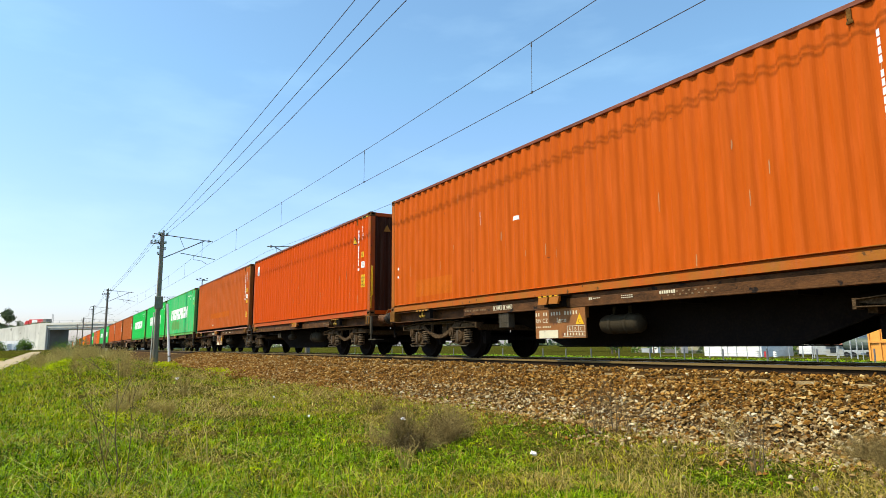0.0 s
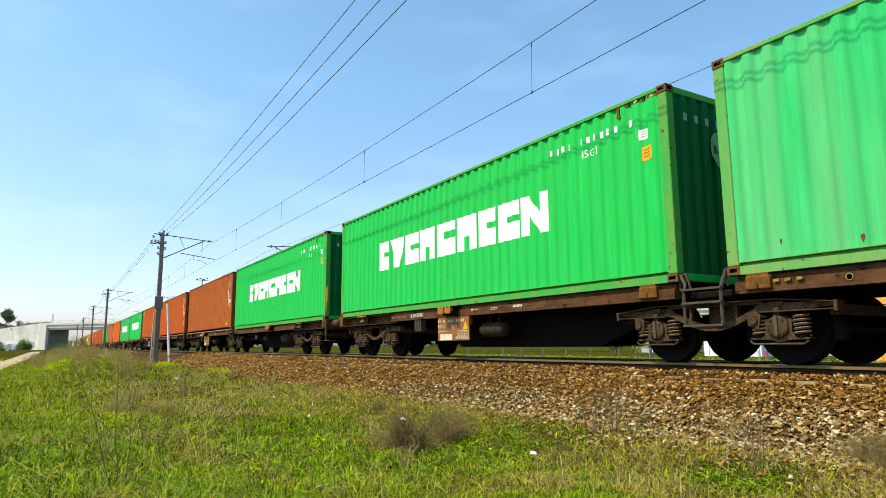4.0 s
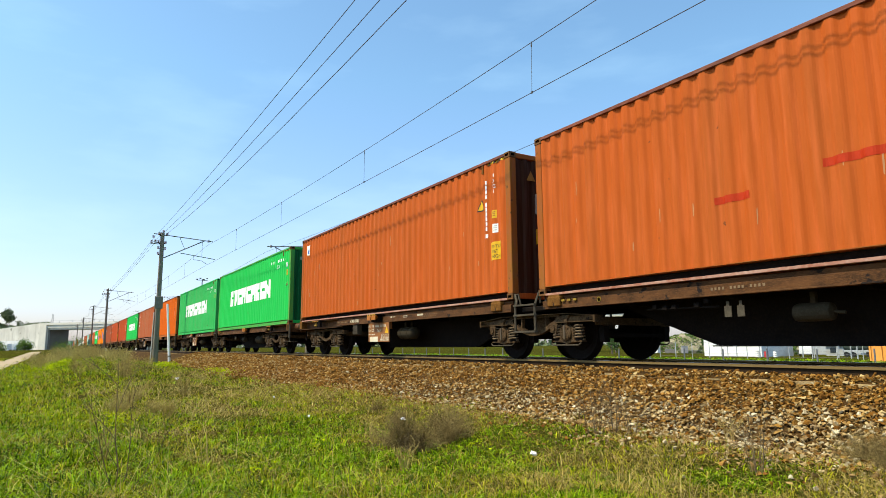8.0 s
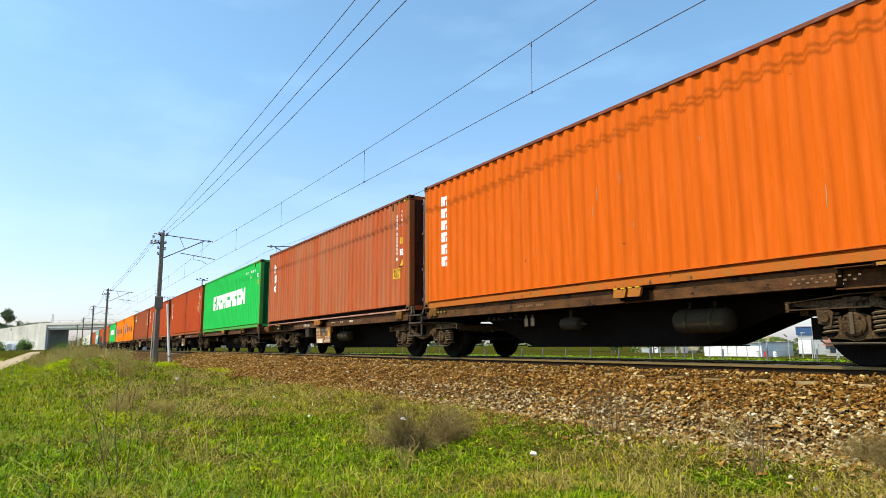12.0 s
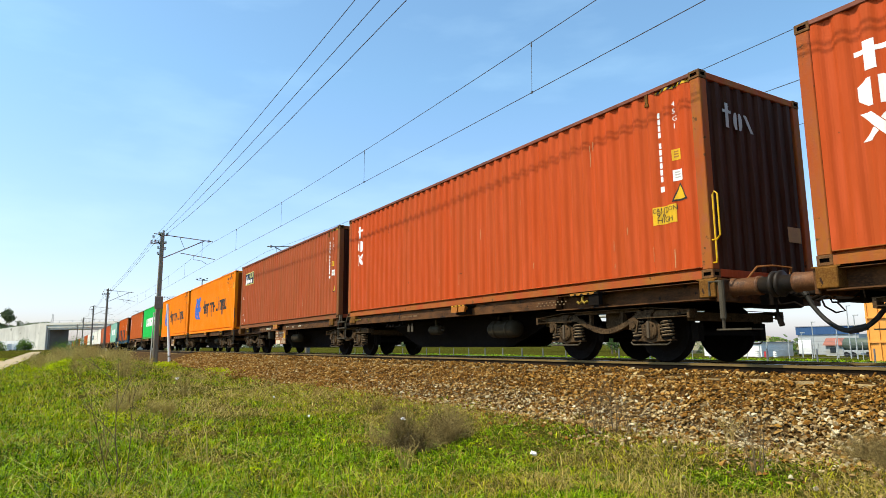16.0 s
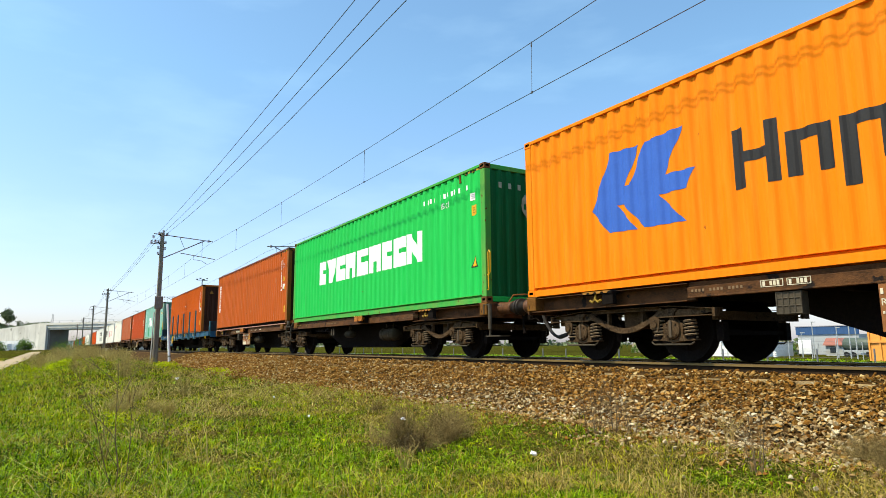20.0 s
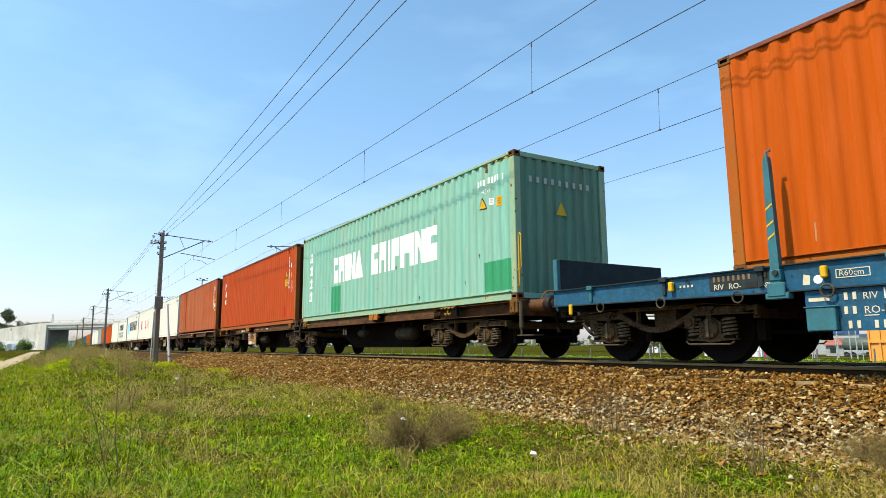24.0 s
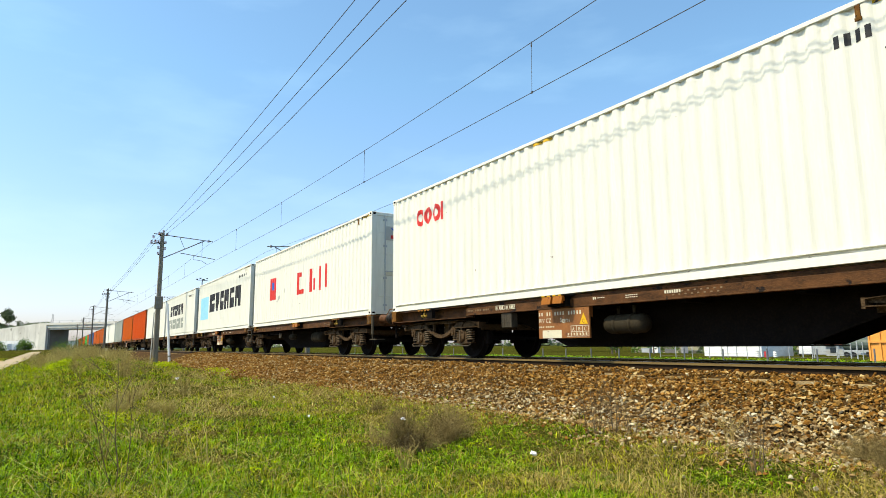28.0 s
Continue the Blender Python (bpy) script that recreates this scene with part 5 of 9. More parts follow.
def rust_streaks(c, seed, n, mat):
    """Long thin runs down the wall, one part each."""
    rng = random.Random(seed)
    for _ in range(n):
        x, z, h, w = rng.uniform(-11.6, -0.6), rng.uniform(1.3, 2.7), rng.uniform(0.3, 1.2), rng.uniform(0.008, 0.022)
        flush(drawn([[(x, z), (x + w, z), (x + w * 0.9, z - h * 0.6), (x + w * 0.5, z - h), (x + w * 0.15, z - h * 0.55)]]), mat, "rust_streak", c, 0.0025)


def rust_runs(c, seed, n, zone=(-11.6, -0.6, 0.25, 1.2)):
    rng = random.Random(seed)
    polys = []
    for _ in range(n):
        x, z, s = rng.uniform(zone[0], zone[1]), rng.uniform(zone[2], zone[3]), rng.uniform(0.02, 0.05)
        polys.append([(x - s * 0.5, z), (x - 0.1 * s, z - s * rng.uniform(0.8, 2.5)), (x + s * 0.5, z - 0.2 * s), (x + 0.3 * s, z + 0.7 * s), (x - 0.4 * s, z + 0.5 * s)])
    flush(drawn(polys), M_BUFFER, "rust_spots", c, 0.002)


def dust_runs(c, seed, span, low, high, mat, share=0.6, label="pale dust run down the ribs"):
    """Dust and grime on the outer ribs, rib by rib, each fading to a ragged point."""
    rng = random.Random(seed)
    polys = []
    for k in range(int((WALL_X1 - WALL_X0) / PITCH_C)):
        x = WALL_X0 + k * PITCH_C + 0.031
        if not span[0] < x < span[1] or rng.random() > share:
            continue
        z0, z1, w = rng.uniform(*low), rng.uniform(*high), rng.uniform(0.03, 0.06)
        polys.append([(x - w, z0), (x + w, z0), (x + w * 0.9, z1 * 0.6 + z0 * 0.4), (x + w * 0.3, z1), (x - w * 0.2, z1 - 0.1), (x - w, z1 * 0.7 + z0 * 0.3)])
    tagged(flush(drawn(polys), mat, "dust_runs", c, 0.0022, label), kind="stuff")


def star_word(c, x0, x1, z0, z1, mat=None):
    """The nine-letter brand, as white blocks."""
    block_word(c, x0, x1, z0, z1, (0.8, 1.0, 0.85, 0.95, 1.05, 1.0, 0.85, 0.85, 1.0), mat or M_WHITE, 0.003)


def green_one(label, paint="green", lo=2.25 - 1.11, hi=3.0 - 1.11, x0=-9.57, x1=-2.68, grab=False):
    c = container(label, paint, "shaded_green", paint)
    star_word(c, x0, x1, lo, hi)
    along_marks(c)
    warning_stripes(c)
    size_label(c, -0.52, 1.85)
    size_label(c, -0.55, 2.18, 0.16, 0.16, M_WHITE)
    flat_on_end([rect(-0.85 + 0.25 * i, -0.77 + 0.25 * i, 2.4, 2.52) for i in range(7)], M_PALEGREEN, "serial_number", c)
    flat_on_end([[(-0.26, 2.08), (-0.24, 1.96), (-0.16, 1.86), (-0.12, 1.80), (0.02, 1.76), (0.20, 1.78), (0.28, 1.88), (0.27, 2.01), (0.31, 2.14), (0.27, 2.26), (0.17, 2.34), (0.00, 2.36), (-0.16, 2.32), (-0.24, 2.22)]], M_PALEGREEN, "emblem", c, -0.006, "pale rounded emblem patch")
    flat_on_end([[(0.00, 1.90), (0.06, 2.04), (0.04, 2.22), (-0.03, 2.05)], [(-0.10, 2.00), (0.20, 2.06), (0.20, 2.09), (-0.10, 2.04)], [(-0.04, 2.16), (0.14, 1.92), (0.16, 1.94), (-0.01, 2.18)], [(-0.20, 2.00), (-0.13, 1.99), (-0.13, 2.12), (-0.19, 2.12)], [(0.00, 1.81), (0.20, 1.82), (0.20, 1.86), (0.00, 1.85)]], PAINT["shaded_green"], "emblem_star", c, -0.002)
    if grab:
        grab_bar(c, M_YELLOW)
    return c


def white_blocks_down(c, x=-11.3, z=2.62, s=0.5):
    """Three plain white blocks, one below the other."""
    polys = []
    for i in range(3):
        zz = z - i * s * 0.95
        if i == 0:
            polys = [rect(x + 0.1, x + 0.22, zz - s * 0.8, zz), rect(x, x + 0.1, zz - s * 0.34, zz - s * 0.2), rect(x + 0.22, x + 0.36, zz - s * 0.34, zz - s * 0.2)]
        elif i == 1:
            polys = [[(x + 0.1, zz - s * 0.05), (x, zz - s * 0.22), (x, zz - s * 0.6), (x + 0.1, zz - s * 0.8), (x + 0.15, zz - s * 0.8), (x + 0.15, zz - s * 0.05)], [(x + 0.22, zz - s * 0.05), (x + 0.27, zz - s * 0.05), (x + 0.36, zz - s * 0.22), (x + 0.36, zz - s * 0.6), (x + 0.27, zz - s * 0.8), (x + 0.22, zz - s * 0.8)]]
        else:
            polys = [[(x, zz), (x + 0.12, zz), (x + 0.38, zz - s * 0.75), (x + 0.25, zz - s * 0.75)], [(x + 0.28, zz), (x + 0.37, zz), (x + 0.255, zz - s * 0.36), (x + 0.206, zz - s * 0.22)], [(x + 0.132, zz - s * 0.42), (x + 0.175, zz - s * 0.55), (x + 0.09, zz - s * 0.75), (x, zz - s * 0.75)]]
        flush(drawn(polys), M_WHITE, "brand_block", c, 0.003, "white block of the brand's word")


def letters_down(c, n, x=-11.75, z=2.5, s=0.27, mat=None, w=0.2):
    polys = []
    for i in range(n):
        zz = z - i * s
        polys = [rect(x, x + w * 0.45, zz - s * 0.8, zz), rect(x + w * 0.45, x + w, zz - s * 0.3, zz), rect(x + w * 0.6, x + w, zz - s * 0.8, zz - s * 0.45)]
        flush(drawn(polys), mat or M_WHITE, "brand_block", c, 0.003, "white block of the brand's word")


def red_one(label, paint, seed, serial=True, tri=(-1.05, 2.1), yellow=(-0.65, 0.62, 0.28, 0.3), logo=None):
    c = container(label, paint, "shaded_brown", paint)
    if serial:
        down_marks(c)
    if tri:
        triangle_sign(c, *tri)
    if yellow:
        size_label(c, *yellow)
    size_label(c, -0.64, 1.66, 0.14, 0.16)
    size_label(c, -0.62, 1.36, 0.15, 0.18, M_WHITE)
    # yellow end marks, in ochre to carry the end wall's shade
    flat_on_end([rect(0.62, 0.95, 0.62, 0.85)], M_PLATE, "label", c)
    flat_on_end([[(-0.8, 2.36), (-0.58, 2.36), (-0.69, 2.56)]], M_PLATE, "warning_sign", c)
    if logo:
        x, z, w, h, ma, mb = logo
        flush(drawn([rect(x, x + w, z, z + h)]), ma, "emblem", c, 0.004)
        flush(drawn([[(x + 0.2 * w, z + 0.15 * h), (x + 0.55 * w, z + 0.15 * h), (x + 0.9 * w, z + 0.6 * h), (x + 0.3 * w, z + 0.6 * h)]]), mb, "emblem_shape", c, 0.008)
    warning_stripes(c)
    scratches(c, seed, 9, M_SCRAPE)
    return c


CONTAINERS = {}


def make_containers():
    C = CONTAINERS
    c = C[0] = container("long orange corrugated container with white marks", "orange", "shaded_brown", "orange")
    down_marks(c, -0.7, 2.48, code=False)
    flush(drawn([rect(-0.75, -0.4, 0.42, 0.55), rect(-7.1, -6.9, 1.5, 1.58), rect(-8.2, -8.18, 1.6, 1.9), rect(-11.9, -11.85, 1.05, 1.12), rect(-11.9, -11.85, 0.85, 0.9)]), M_WHITE, "label", c)
    scratches(c, 1, 9, M_SCRAPE)
    flush(drawn([rect(-10.9, -9.3, 0.3, 0.7)]), M_SCUFF, "repainted_patch", c, 0.002)
    c = C[1] = red_one("bright red corrugated container with yellow labels", "red", 2, tri=(-1.12, 2.1), yellow=(-0.7, 0.8, 0.34, 0.36), logo=(-11.7, 2.2, 0.28, 0.4, M_WHITE, M_NAVY))
    grab_bar(c, M_YELLOW, 0.2, 1.3)
    c = C[2] = red_one("faded rust-orange corrugated container", "rust", 3, tri=(-0.52, 1.12), yellow=(-0.6, 0.5, 0.24, 0.25))
    flush(drawn([rect(-8.4, -3.9, 0.7, 0.98)]), M_SCUFF, "repainted_band", c, 0.002, "brighter orange overpainted band")
    flush(drawn([rect(-7.95, -7.85, 0.5, 0.7), rect(-7.7, -7.62, 0.45, 0.68), rect(-8.0, -7.6, 0.3, 0.38)]), M_PALE, "emblem", c)
    C[3] = green_one("dusty green container with white blocks, grey weathered lower wall", "dusty_green")
    dust_runs(C[3], 5, (-11.7, -0.4), (0.2, 0.25), (0.6, 2.0), M_DUST)
    gr = random.Random(5)
    cols = [(-8.9 + 0.139 * k, 1.16 - 0.02 * abs(k - 10) + gr.uniform(-0.08, 0.08)) for k in range(24)]
    flush(drawn([rect(x, x + 0.139, gr.uniform(0.38, 0.5), z) for x, z in cols]), material("olive_grime", (0.075, 0.3, 0.07), 0.75, scale=2.2, stretch=STREAK, amount=0.9, second=(0.18, 0.3, 0.11), gloss=0.05), "grime_band", C[3], 0.0027, "olive grime rubbed over the ribs")
    rust_runs(C[3], 31, 8)
    rust_streaks(C[3], 3, 9, M_STREAK)
    C[4] = green_one("clean green container with white blocks", "green")
    C[5] = green_one("green container with white blocks and a grab bar", "green", grab=True)
    rust_runs(C[5], 33, 6)
    c = C[6] = red_one("brown-orange corrugated container with pale scratches", "tan_rust", 6, tri=(-0.5, 1.1), yellow=(-1.2, 0.25, 0.16, 0.18))
    C[7] = red_one("plain orange-brown corrugated container", "rust", 7, tri=(-1.1, 1.95))
    for r in (rect(-7.2, -5.8, 1.12, 1.22), rect(-8.6, -8.1, 0.95, 1.05)):
        flush(drawn([r]), M_PATCH_R, "repainted_patch", C[7], 0.003, "fresh red touch-up stroke")
    c = C[8] = red_one("rust-red container with a square emblem and yellow labels", "rust", 8, tri=(-1.02, 1.88), yellow=(-0.72, 0.82, 0.36, 0.36), logo=(-11.7, 2.3, 0.28, 0.34, M_WHITE, M_NAVY))
    flat_on_end([rect(-0.6, 0.1, 1.7, 2.1)], M_PALE, "emblem", c, -0.006)
    flat_on_end([rect(-0.55, 0.05, 1.74, 2.06)], M_BLACK, "emblem_face", c, -0.002)
    flat_on_end([rect(-0.6, 0.15, 1.1, 1.4)], M_YELLOW, "label", c, -0.004)
    C[9] = green_one("bright green container with white blocks", "green")
    triangle_sign(C[9], -0.42, 1.45)
    C[10] = green_one("dull green container with rust spots", "dull_green")
    rust_runs(C[10], 10, 16)
    rust_streaks(C[10], 10, 9, M_STREAK)
    c = C[11] = container("bright orange container with white downward lettering shapes", "bright_orange", "shaded_brown", "bright_orange")
    letters_down(c, 6, -11.43, 2.5, 0.275, w=0.24)
    down_marks(c, -0.95)
    triangle_sign(c, -1.2, 1.95)
    warning_stripes(c)
    grab_bar(c, M_BLACK)
    scratches(c, 11, 6, M_SCRAPE)
    for i, (n, lab, paint) in enumerate(((12, "faded red container with white lettering shapes", "faded_red"), (14, "red container patched with brighter red paint", "brick"), (15, "dull red container with white lettering shapes", "brick"), (23, "brick-red container with white lettering shapes", "brick"))):
        c = C[n] = container(lab, paint, "shaded_brown", paint, doors=n in (12, 14))
        white_blocks_down(c, -11.6, 2.4 if n != 15 else 2.57, 0.42)
        if n in (14, 23):
            down_marks(c, -0.87, 2.5, x2=-0.56, z2=1.5)
            triangle_sign(c, -1.15, 1.76)
            size_label(c, -1.36, 1.42, 0.42, 0.26)
            size_label(c, -0.7, 2.08, 0.15, 0.17, M_WHITE)
            size_label(c, -0.68, 1.72, 0.14, 0.17)
        else:
            down_marks(c, -0.78, 2.5)
            triangle_sign(c, -0.45, 1.13)
            size_label(c, -0.94, 0.84, 0.42, 0.26)
            size_label(c, -0.54, 1.72, 0.13, 0.16)
            size_label(c, -0.54, 1.42, 0.14, 0.16, M_WHITE)
        end_word(c)
        warning_stripes(c)
        scratches(c, n, 8, M_SCRAPE)
    for r in (rect(-10.2, -9.8, 0.75, 1.25), rect(-5.6, -5.25, 0.9, 1.4), rect(-2.75, -2.4, 1.0, 1.5), rect(-3.9, -3.4, 0.25, 0.75), rect(-0.8, -0.25, 0.2, 1.45)):
        flush(drawn([r]), M_PATCH_R, "repainted_patch", C[14], 0.003, "fresh red paint patch")
    C[13] = green_one("green container with white blocks, clean paint", "green")
    rust_runs(C[13], 13, 5)
    grab_bar(C[15], M_YELLOW, 0.2, 1.1)
    flush(drawn([[(-1.5, 0.35), (-1.3, 0.25), (-1.15, 0.45), (-1.25, 0.7), (-1.45, 0.65)]]), M_PATCH_R, "paint_scrawl", C[23], 0.003)
    c = C[16] = red_one("brown container with a framed emblem board", "brown", 16, tri=(-0.42, 0.85), yellow=None)
    for x, z, a, b in ((-11.82, 1.3, 0.13, 0.16), (-11.77, 0.56, 0.09, 0.12), (-11.48, 0.3, 0.08, 0.1), (-11.72, 0.21, 0.04, 0.04)):
        flush(drawn([[(x, z), (x + a, z + 0.02), (x + a * 0.9, z + b), (x + 0.02, z + b * 0.85)]]), M_WHITE, "paper_scrap", c, 0.004, "torn white paper scrap")
    pale_yellow = material("pale_yellow_emblem_line", (0.62, 0.6, 0.2), 0.6)
    flush(drawn([rect(-11.49, -10.18, 1.95, 2.5)]), pale_yellow, "emblem", c, 0.004, "navy emblem board with a pale yellow frame")
    flush(drawn([rect(-11.45, -10.22, 1.99, 2.46)]), material("navy_emblem_field", (0.012, 0.02, 0.05), 0.5), "emblem_field", c, 0.008)
    for k in range(4):
        z = 2.25 + 0.05 * k
        flush(drawn([[(-11.1 + 0.08 * k, z), (-10.24, z), (-10.24, z + 0.028), (-11.1 + 0.08 * k, z + 0.01)]]), pale_yellow, "emblem_band", c, 0.012)
    flush(drawn([rect(-11.13 + 0.145 * k, -11.02 + 0.145 * k, 2.02, 2.2 - 0.03 * (k > 0)) for k in range(6)]), M_WHITE, "emblem_blocks", c, 0.012)
    flush(drawn([[(-11.41, 2.0), (-11.22, 2.0), (-11.26, 2.3), (-11.22, 2.3), (-11.31, 2.42), (-11.4, 2.3), (-11.36, 2.3)]]), M_WHITE, "emblem_shape", c, 0.012)
    for n in (17, 18):
        c = C[n] = container("bright amber container with a blue emblem and black lettering shapes", "amber", "shaded_amber", "amber")
        # blue emblem: two slanted wings joined in the middle
        flush(drawn([[(-10.53, 1.28), (-10.32, 1.68), (-10.09, 2.15), (-9.51, 2.12), (-9.82, 1.55), (-9.73, 1.55), (-9.4, 2.14), (-8.72, 2.19), (-9.08, 1.56), (-8.57, 1.55), (-8.73, 1.29), (-9.19, 1.28),
                      (-8.77, 0.83), (-9.47, 0.85), (-9.88, 1.28), (-9.99, 1.28), (-9.63, 0.85), (-10.19, 0.88)]]), M_NAVY, "emblem", c, 0.004, "blue winged emblem")
        x = -8.0
        for w, lo, hi in ((0.6, 0, 0.79), (0.52, 0, 0.56), (0.54, -0.24, 0.56), (0.52, 0, 0.56), (0.54, -0.24, 0.56), (0.3, 0.24, 0.38), (0.52, 0, 0.79), (0.16, 0, 0.79), (0.54, 0, 0.56), (0.52, -0.24, 0.56), (0.54, 0, 0.8)):
            a, b = 1.09 + lo, 1.09 + hi
            if hi - lo > 0.2 and w > 0.2:
                if hi > 0.7:
                    bar = rect(x + 0.16, x + w - 0.15, 1.42, 1.56) if w == 0.6 else rect(x + 0.16, x + w - 0.15, 1.09, 1.23)
                else:
                    bar = rect(x + 0.16, x + w - 0.15, b - 0.14, b)
                right = rect(x + w - 0.15, x + w, 1.09, b) if not (w == 0.52 and hi > 0.7) else rect(x + w - 0.15, x + w, 1.09, 1.23)
                polys = [rect(x, x + 0.16, a if lo > -0.1 else 1.09 - 0.24, min(b, 1.65) if w == 0.54 and hi > 0.7 else b), bar, right]
            else:
                polys = [rect(x, x + w, a, b)]
            flush(drawn(polys), M_BLACK, "brand_block", c, 0.003, "black block of the brand's word")
            x += w + 0.099
        flush(bars_along(-1.75, 2.55, 12, 0.06, 0.12, 0.1), M_BLACK, "serial_number", c)
        flush(lettering("45G1", 0.16, -1.7, 2.36), M_BLACK, "size_code", c)
        size_label(c, -1.6, 2.0, 0.12, 0.12, M_WHITE)
        triangle_sign(c, -0.95, 2.1)
        flush(drawn([rect(-0.5, -0.22, 2.05, 2.35)]), M_YELLOW, "label", c, 0.004)
        flush(lettering("2.9m", 0.1, -0.48, 2.22), M_BLACK, "label_print", c, 0.008)
        flush(lettering("9'6\"", 0.1, -0.46, 2.09), M_BLACK, "label_print", c, 0.008)
        warning_stripes(c)
    grab_bar(C[17], M_BLACK)
    C[19] = green_one("green container with white blocks and a grab bar", "green", grab=True)
    triangle_sign(C[19], -0.42, 0.75)
    c = C[20] = red_one("rust-brown container with white downward lettering shapes", "rust", 20, tri=(-0.45, 1.3), yellow=(-0.5, 0.45, 0.22, 0.25))
    letters_down(c, 6, -11.75, 2.35, 0.24)
    c = C[21] = red_one("orange container standing on a blue stake wagon", "orange", 21, tri=None, yellow=(-0.7, 0.5, 0.2, 0.24))
    flush(drawn([rect(-5.9, -5.75, 1.85, 1.95)]), M_PALE, "label", c, 0.004)
    # mint container with two repainted squares
    c = C[22] = container("pale mint container with white lettering shapes and green patches", "mint", "shaded_mint", "mint")
    block_word(c, -9.34, -7.12, 1.09, 1.89, (0.8, 0.9, 0.35, 0.95, 0.9), M_WHITE, 0.003, (3, 2, 5, 4, 7))
    block_word(c, -6.51, -2.97, 1.09, 1.91, (0.8, 0.9, 0.35, 0.85, 0.85, 0.35, 0.95, 0.9), M_WHITE, 0.003, (3, 2, 5, 6, 6, 5, 4, 3))
    for k, z in enumerate((1.98, 1.54, 1.1, 0.66)):
        flush(drawn([rect(-11.5, -11.2, z + 0.22, z + 0.27), rect(-11.38, -11.32, z + 0.05, z + 0.22), rect(-11.38, -11.32, z + 0.27, z + 0.33), rect(-11.5, -11.2, z, z + 0.05), rect(-11.5, -11.45, z + 0.05, z + 0.2)]), M_WHITE, "brand_blocks", c)
    flush(drawn([rect(-9.45, -8.66, 0.2, 1.0)]), M_PATCH_G, "repainted_patch", c, 0.002, "darker green repainted square")
    flush(drawn([rect(-1.08, -0.18, 0.2, 0.8)]), M_PATCH_G, "repainted_patch", c, 0.002, "darker green repainted square")
    flush(bars_along(-1.3, 2.4, 13, 0.045, 0.13, 0.072), M_WHITE, "serial_number", c)
    flush(lettering("45G1", 0.14, -1.12, 2.23), M_WHITE, "size_code", c)
    triangle_sign(c, -1.1, 1.9)
    size_label(c, -0.85, 1.95, 0.12, 0.14, M_WHITE)
    size_label(c, -0.6, 1.88, 0.14, 0.2)
    warning_stripes(c)
    rust_runs(c, 22, 10)
    rust_streaks(c, 23, 16, M_STREAK)
    grab_bar(c, M_YELLOW, 0.25, 1.2)
    scratches(c, 222, 10, M_PALE)
    flat_on_end([rect(-0.85 + 0.19 * k, -0.78 + 0.19 * k, 2.3, 2.42) for k in range(9)], M_PALE, "serial_number", c)
    flat_on_end([[(-0.18, 1.7), (0.1, 1.7), (-0.04, 1.98)]], M_YELLOW, "warning_sign", c, -0.004)
    c = C[24] = red_one("faded dusty red container with white serial marks", "faded_red", 24, tri=(-0.5, 1.1), yellow=None)
    c = C[25] = container("white container with red lettering shapes", "white", "white", "white")
    for k in range(3):
        rim = [[(-10.78 + 0.37 * k + 0.17 * f * math.cos(a), 2.2 + 0.21 * f * math.sin(a)) for f in (0.45, 1.0)] for a in np.linspace(0, 2 * math.pi, 13)]
        flush(drawn([[p[0], p[1], q[1], q[0]] for p, q in zip(rim, rim[1:])]), M_REDMARK, "brand_block", c, 0.003, "red ring of the brand's word")
    flush(drawn([rect(-9.82, -9.72, 1.99, 2.41)]), M_REDMARK, "brand_block", c, 0.003, "red bar of the brand's word")
    flush(bars_along(-1.2, 2.42, 9, 0.06, 0.15, 0.11), M_BLACK, "serial_number", c)
    flush(lettering("45G1", 0.19, -0.72, 2.2), M_BLACK, "size_code", c)
    size_label(c, -0.6, 1.8, 0.2, 0.26, M_WHITE)
    warning_stripes(c)
    flush(drawn([rect(-6.5, -6.0, HIGH - 0.12, HIGH - 0.07)]), M_YELLOW, "height_warning_strip", c, 0.004)
    # white container whose brand has been half scraped off, with doors in front
    c = C[26] = container("white container with half-scraped red lettering and doors", "white", "white", "white", doors=True)
    flush(drawn([rect(-9.8, -9.1, 1.0, 1.88)]), M_REDMARK, "emblem", c, 0.004)
    flush(drawn([[(-9.65, 1.4), (-9.3, 1.4), (-9.3, 1.7), (-9.65, 1.72)]]), M_NAVY, "emblem_shape", c, 0.008)
    for polys in ([rect(-6.4, -6.15, 1.0, 1.8), rect(-6.15, -5.75, 1.0, 1.16), rect(-6.15, -5.9, 1.62, 1.78)], [rect(-5.1, -4.85, 1.0, 1.8), rect(-4.7, -4.5, 1.05, 1.45)], [rect(-4.15, -3.98, 1.0, 1.8)], [rect(-3.6, -3.42, 1.05, 1.82)]):
        flush(drawn(polys), M_REDMARK, "brand_block", c, 0.003, "red block of a half-scraped word")
    flush(drawn([[(-8.9, 0.9), (-8.6, 0.95), (-8.45, 1.15), (-8.6, 1.12)], rect(-8.0, -7.8, 1.2, 1.35)]), M_PALE, "scraped_marks", c)
    flat_on_end([rect(-0.8, 0.0, 2.1, 2.5)], M_PALE, "emblem", c, -0.014)
    flat_on_end([[(-0.62, 2.45), (-0.5, 2.45), (-0.4, 2.33), (-0.3, 2.45), (-0.18, 2.45), (-0.36, 2.28), (-0.36, 2.14), (-0.44, 2.14), (-0.44, 2.28)]], M_NAVY, "emblem_shape", c, -0.01)
    flat_on_end([[(-0.62, 2.15), (-0.5, 2.15), (-0.48, 2.25), (-0.62, 2.25)], [(-0.3, 2.15), (-0.18, 2.15), (-0.18, 2.25), (-0.32, 2.25)]], M_REDMARK, "emblem_shape", c, -0.01)
    warning_stripes(c)
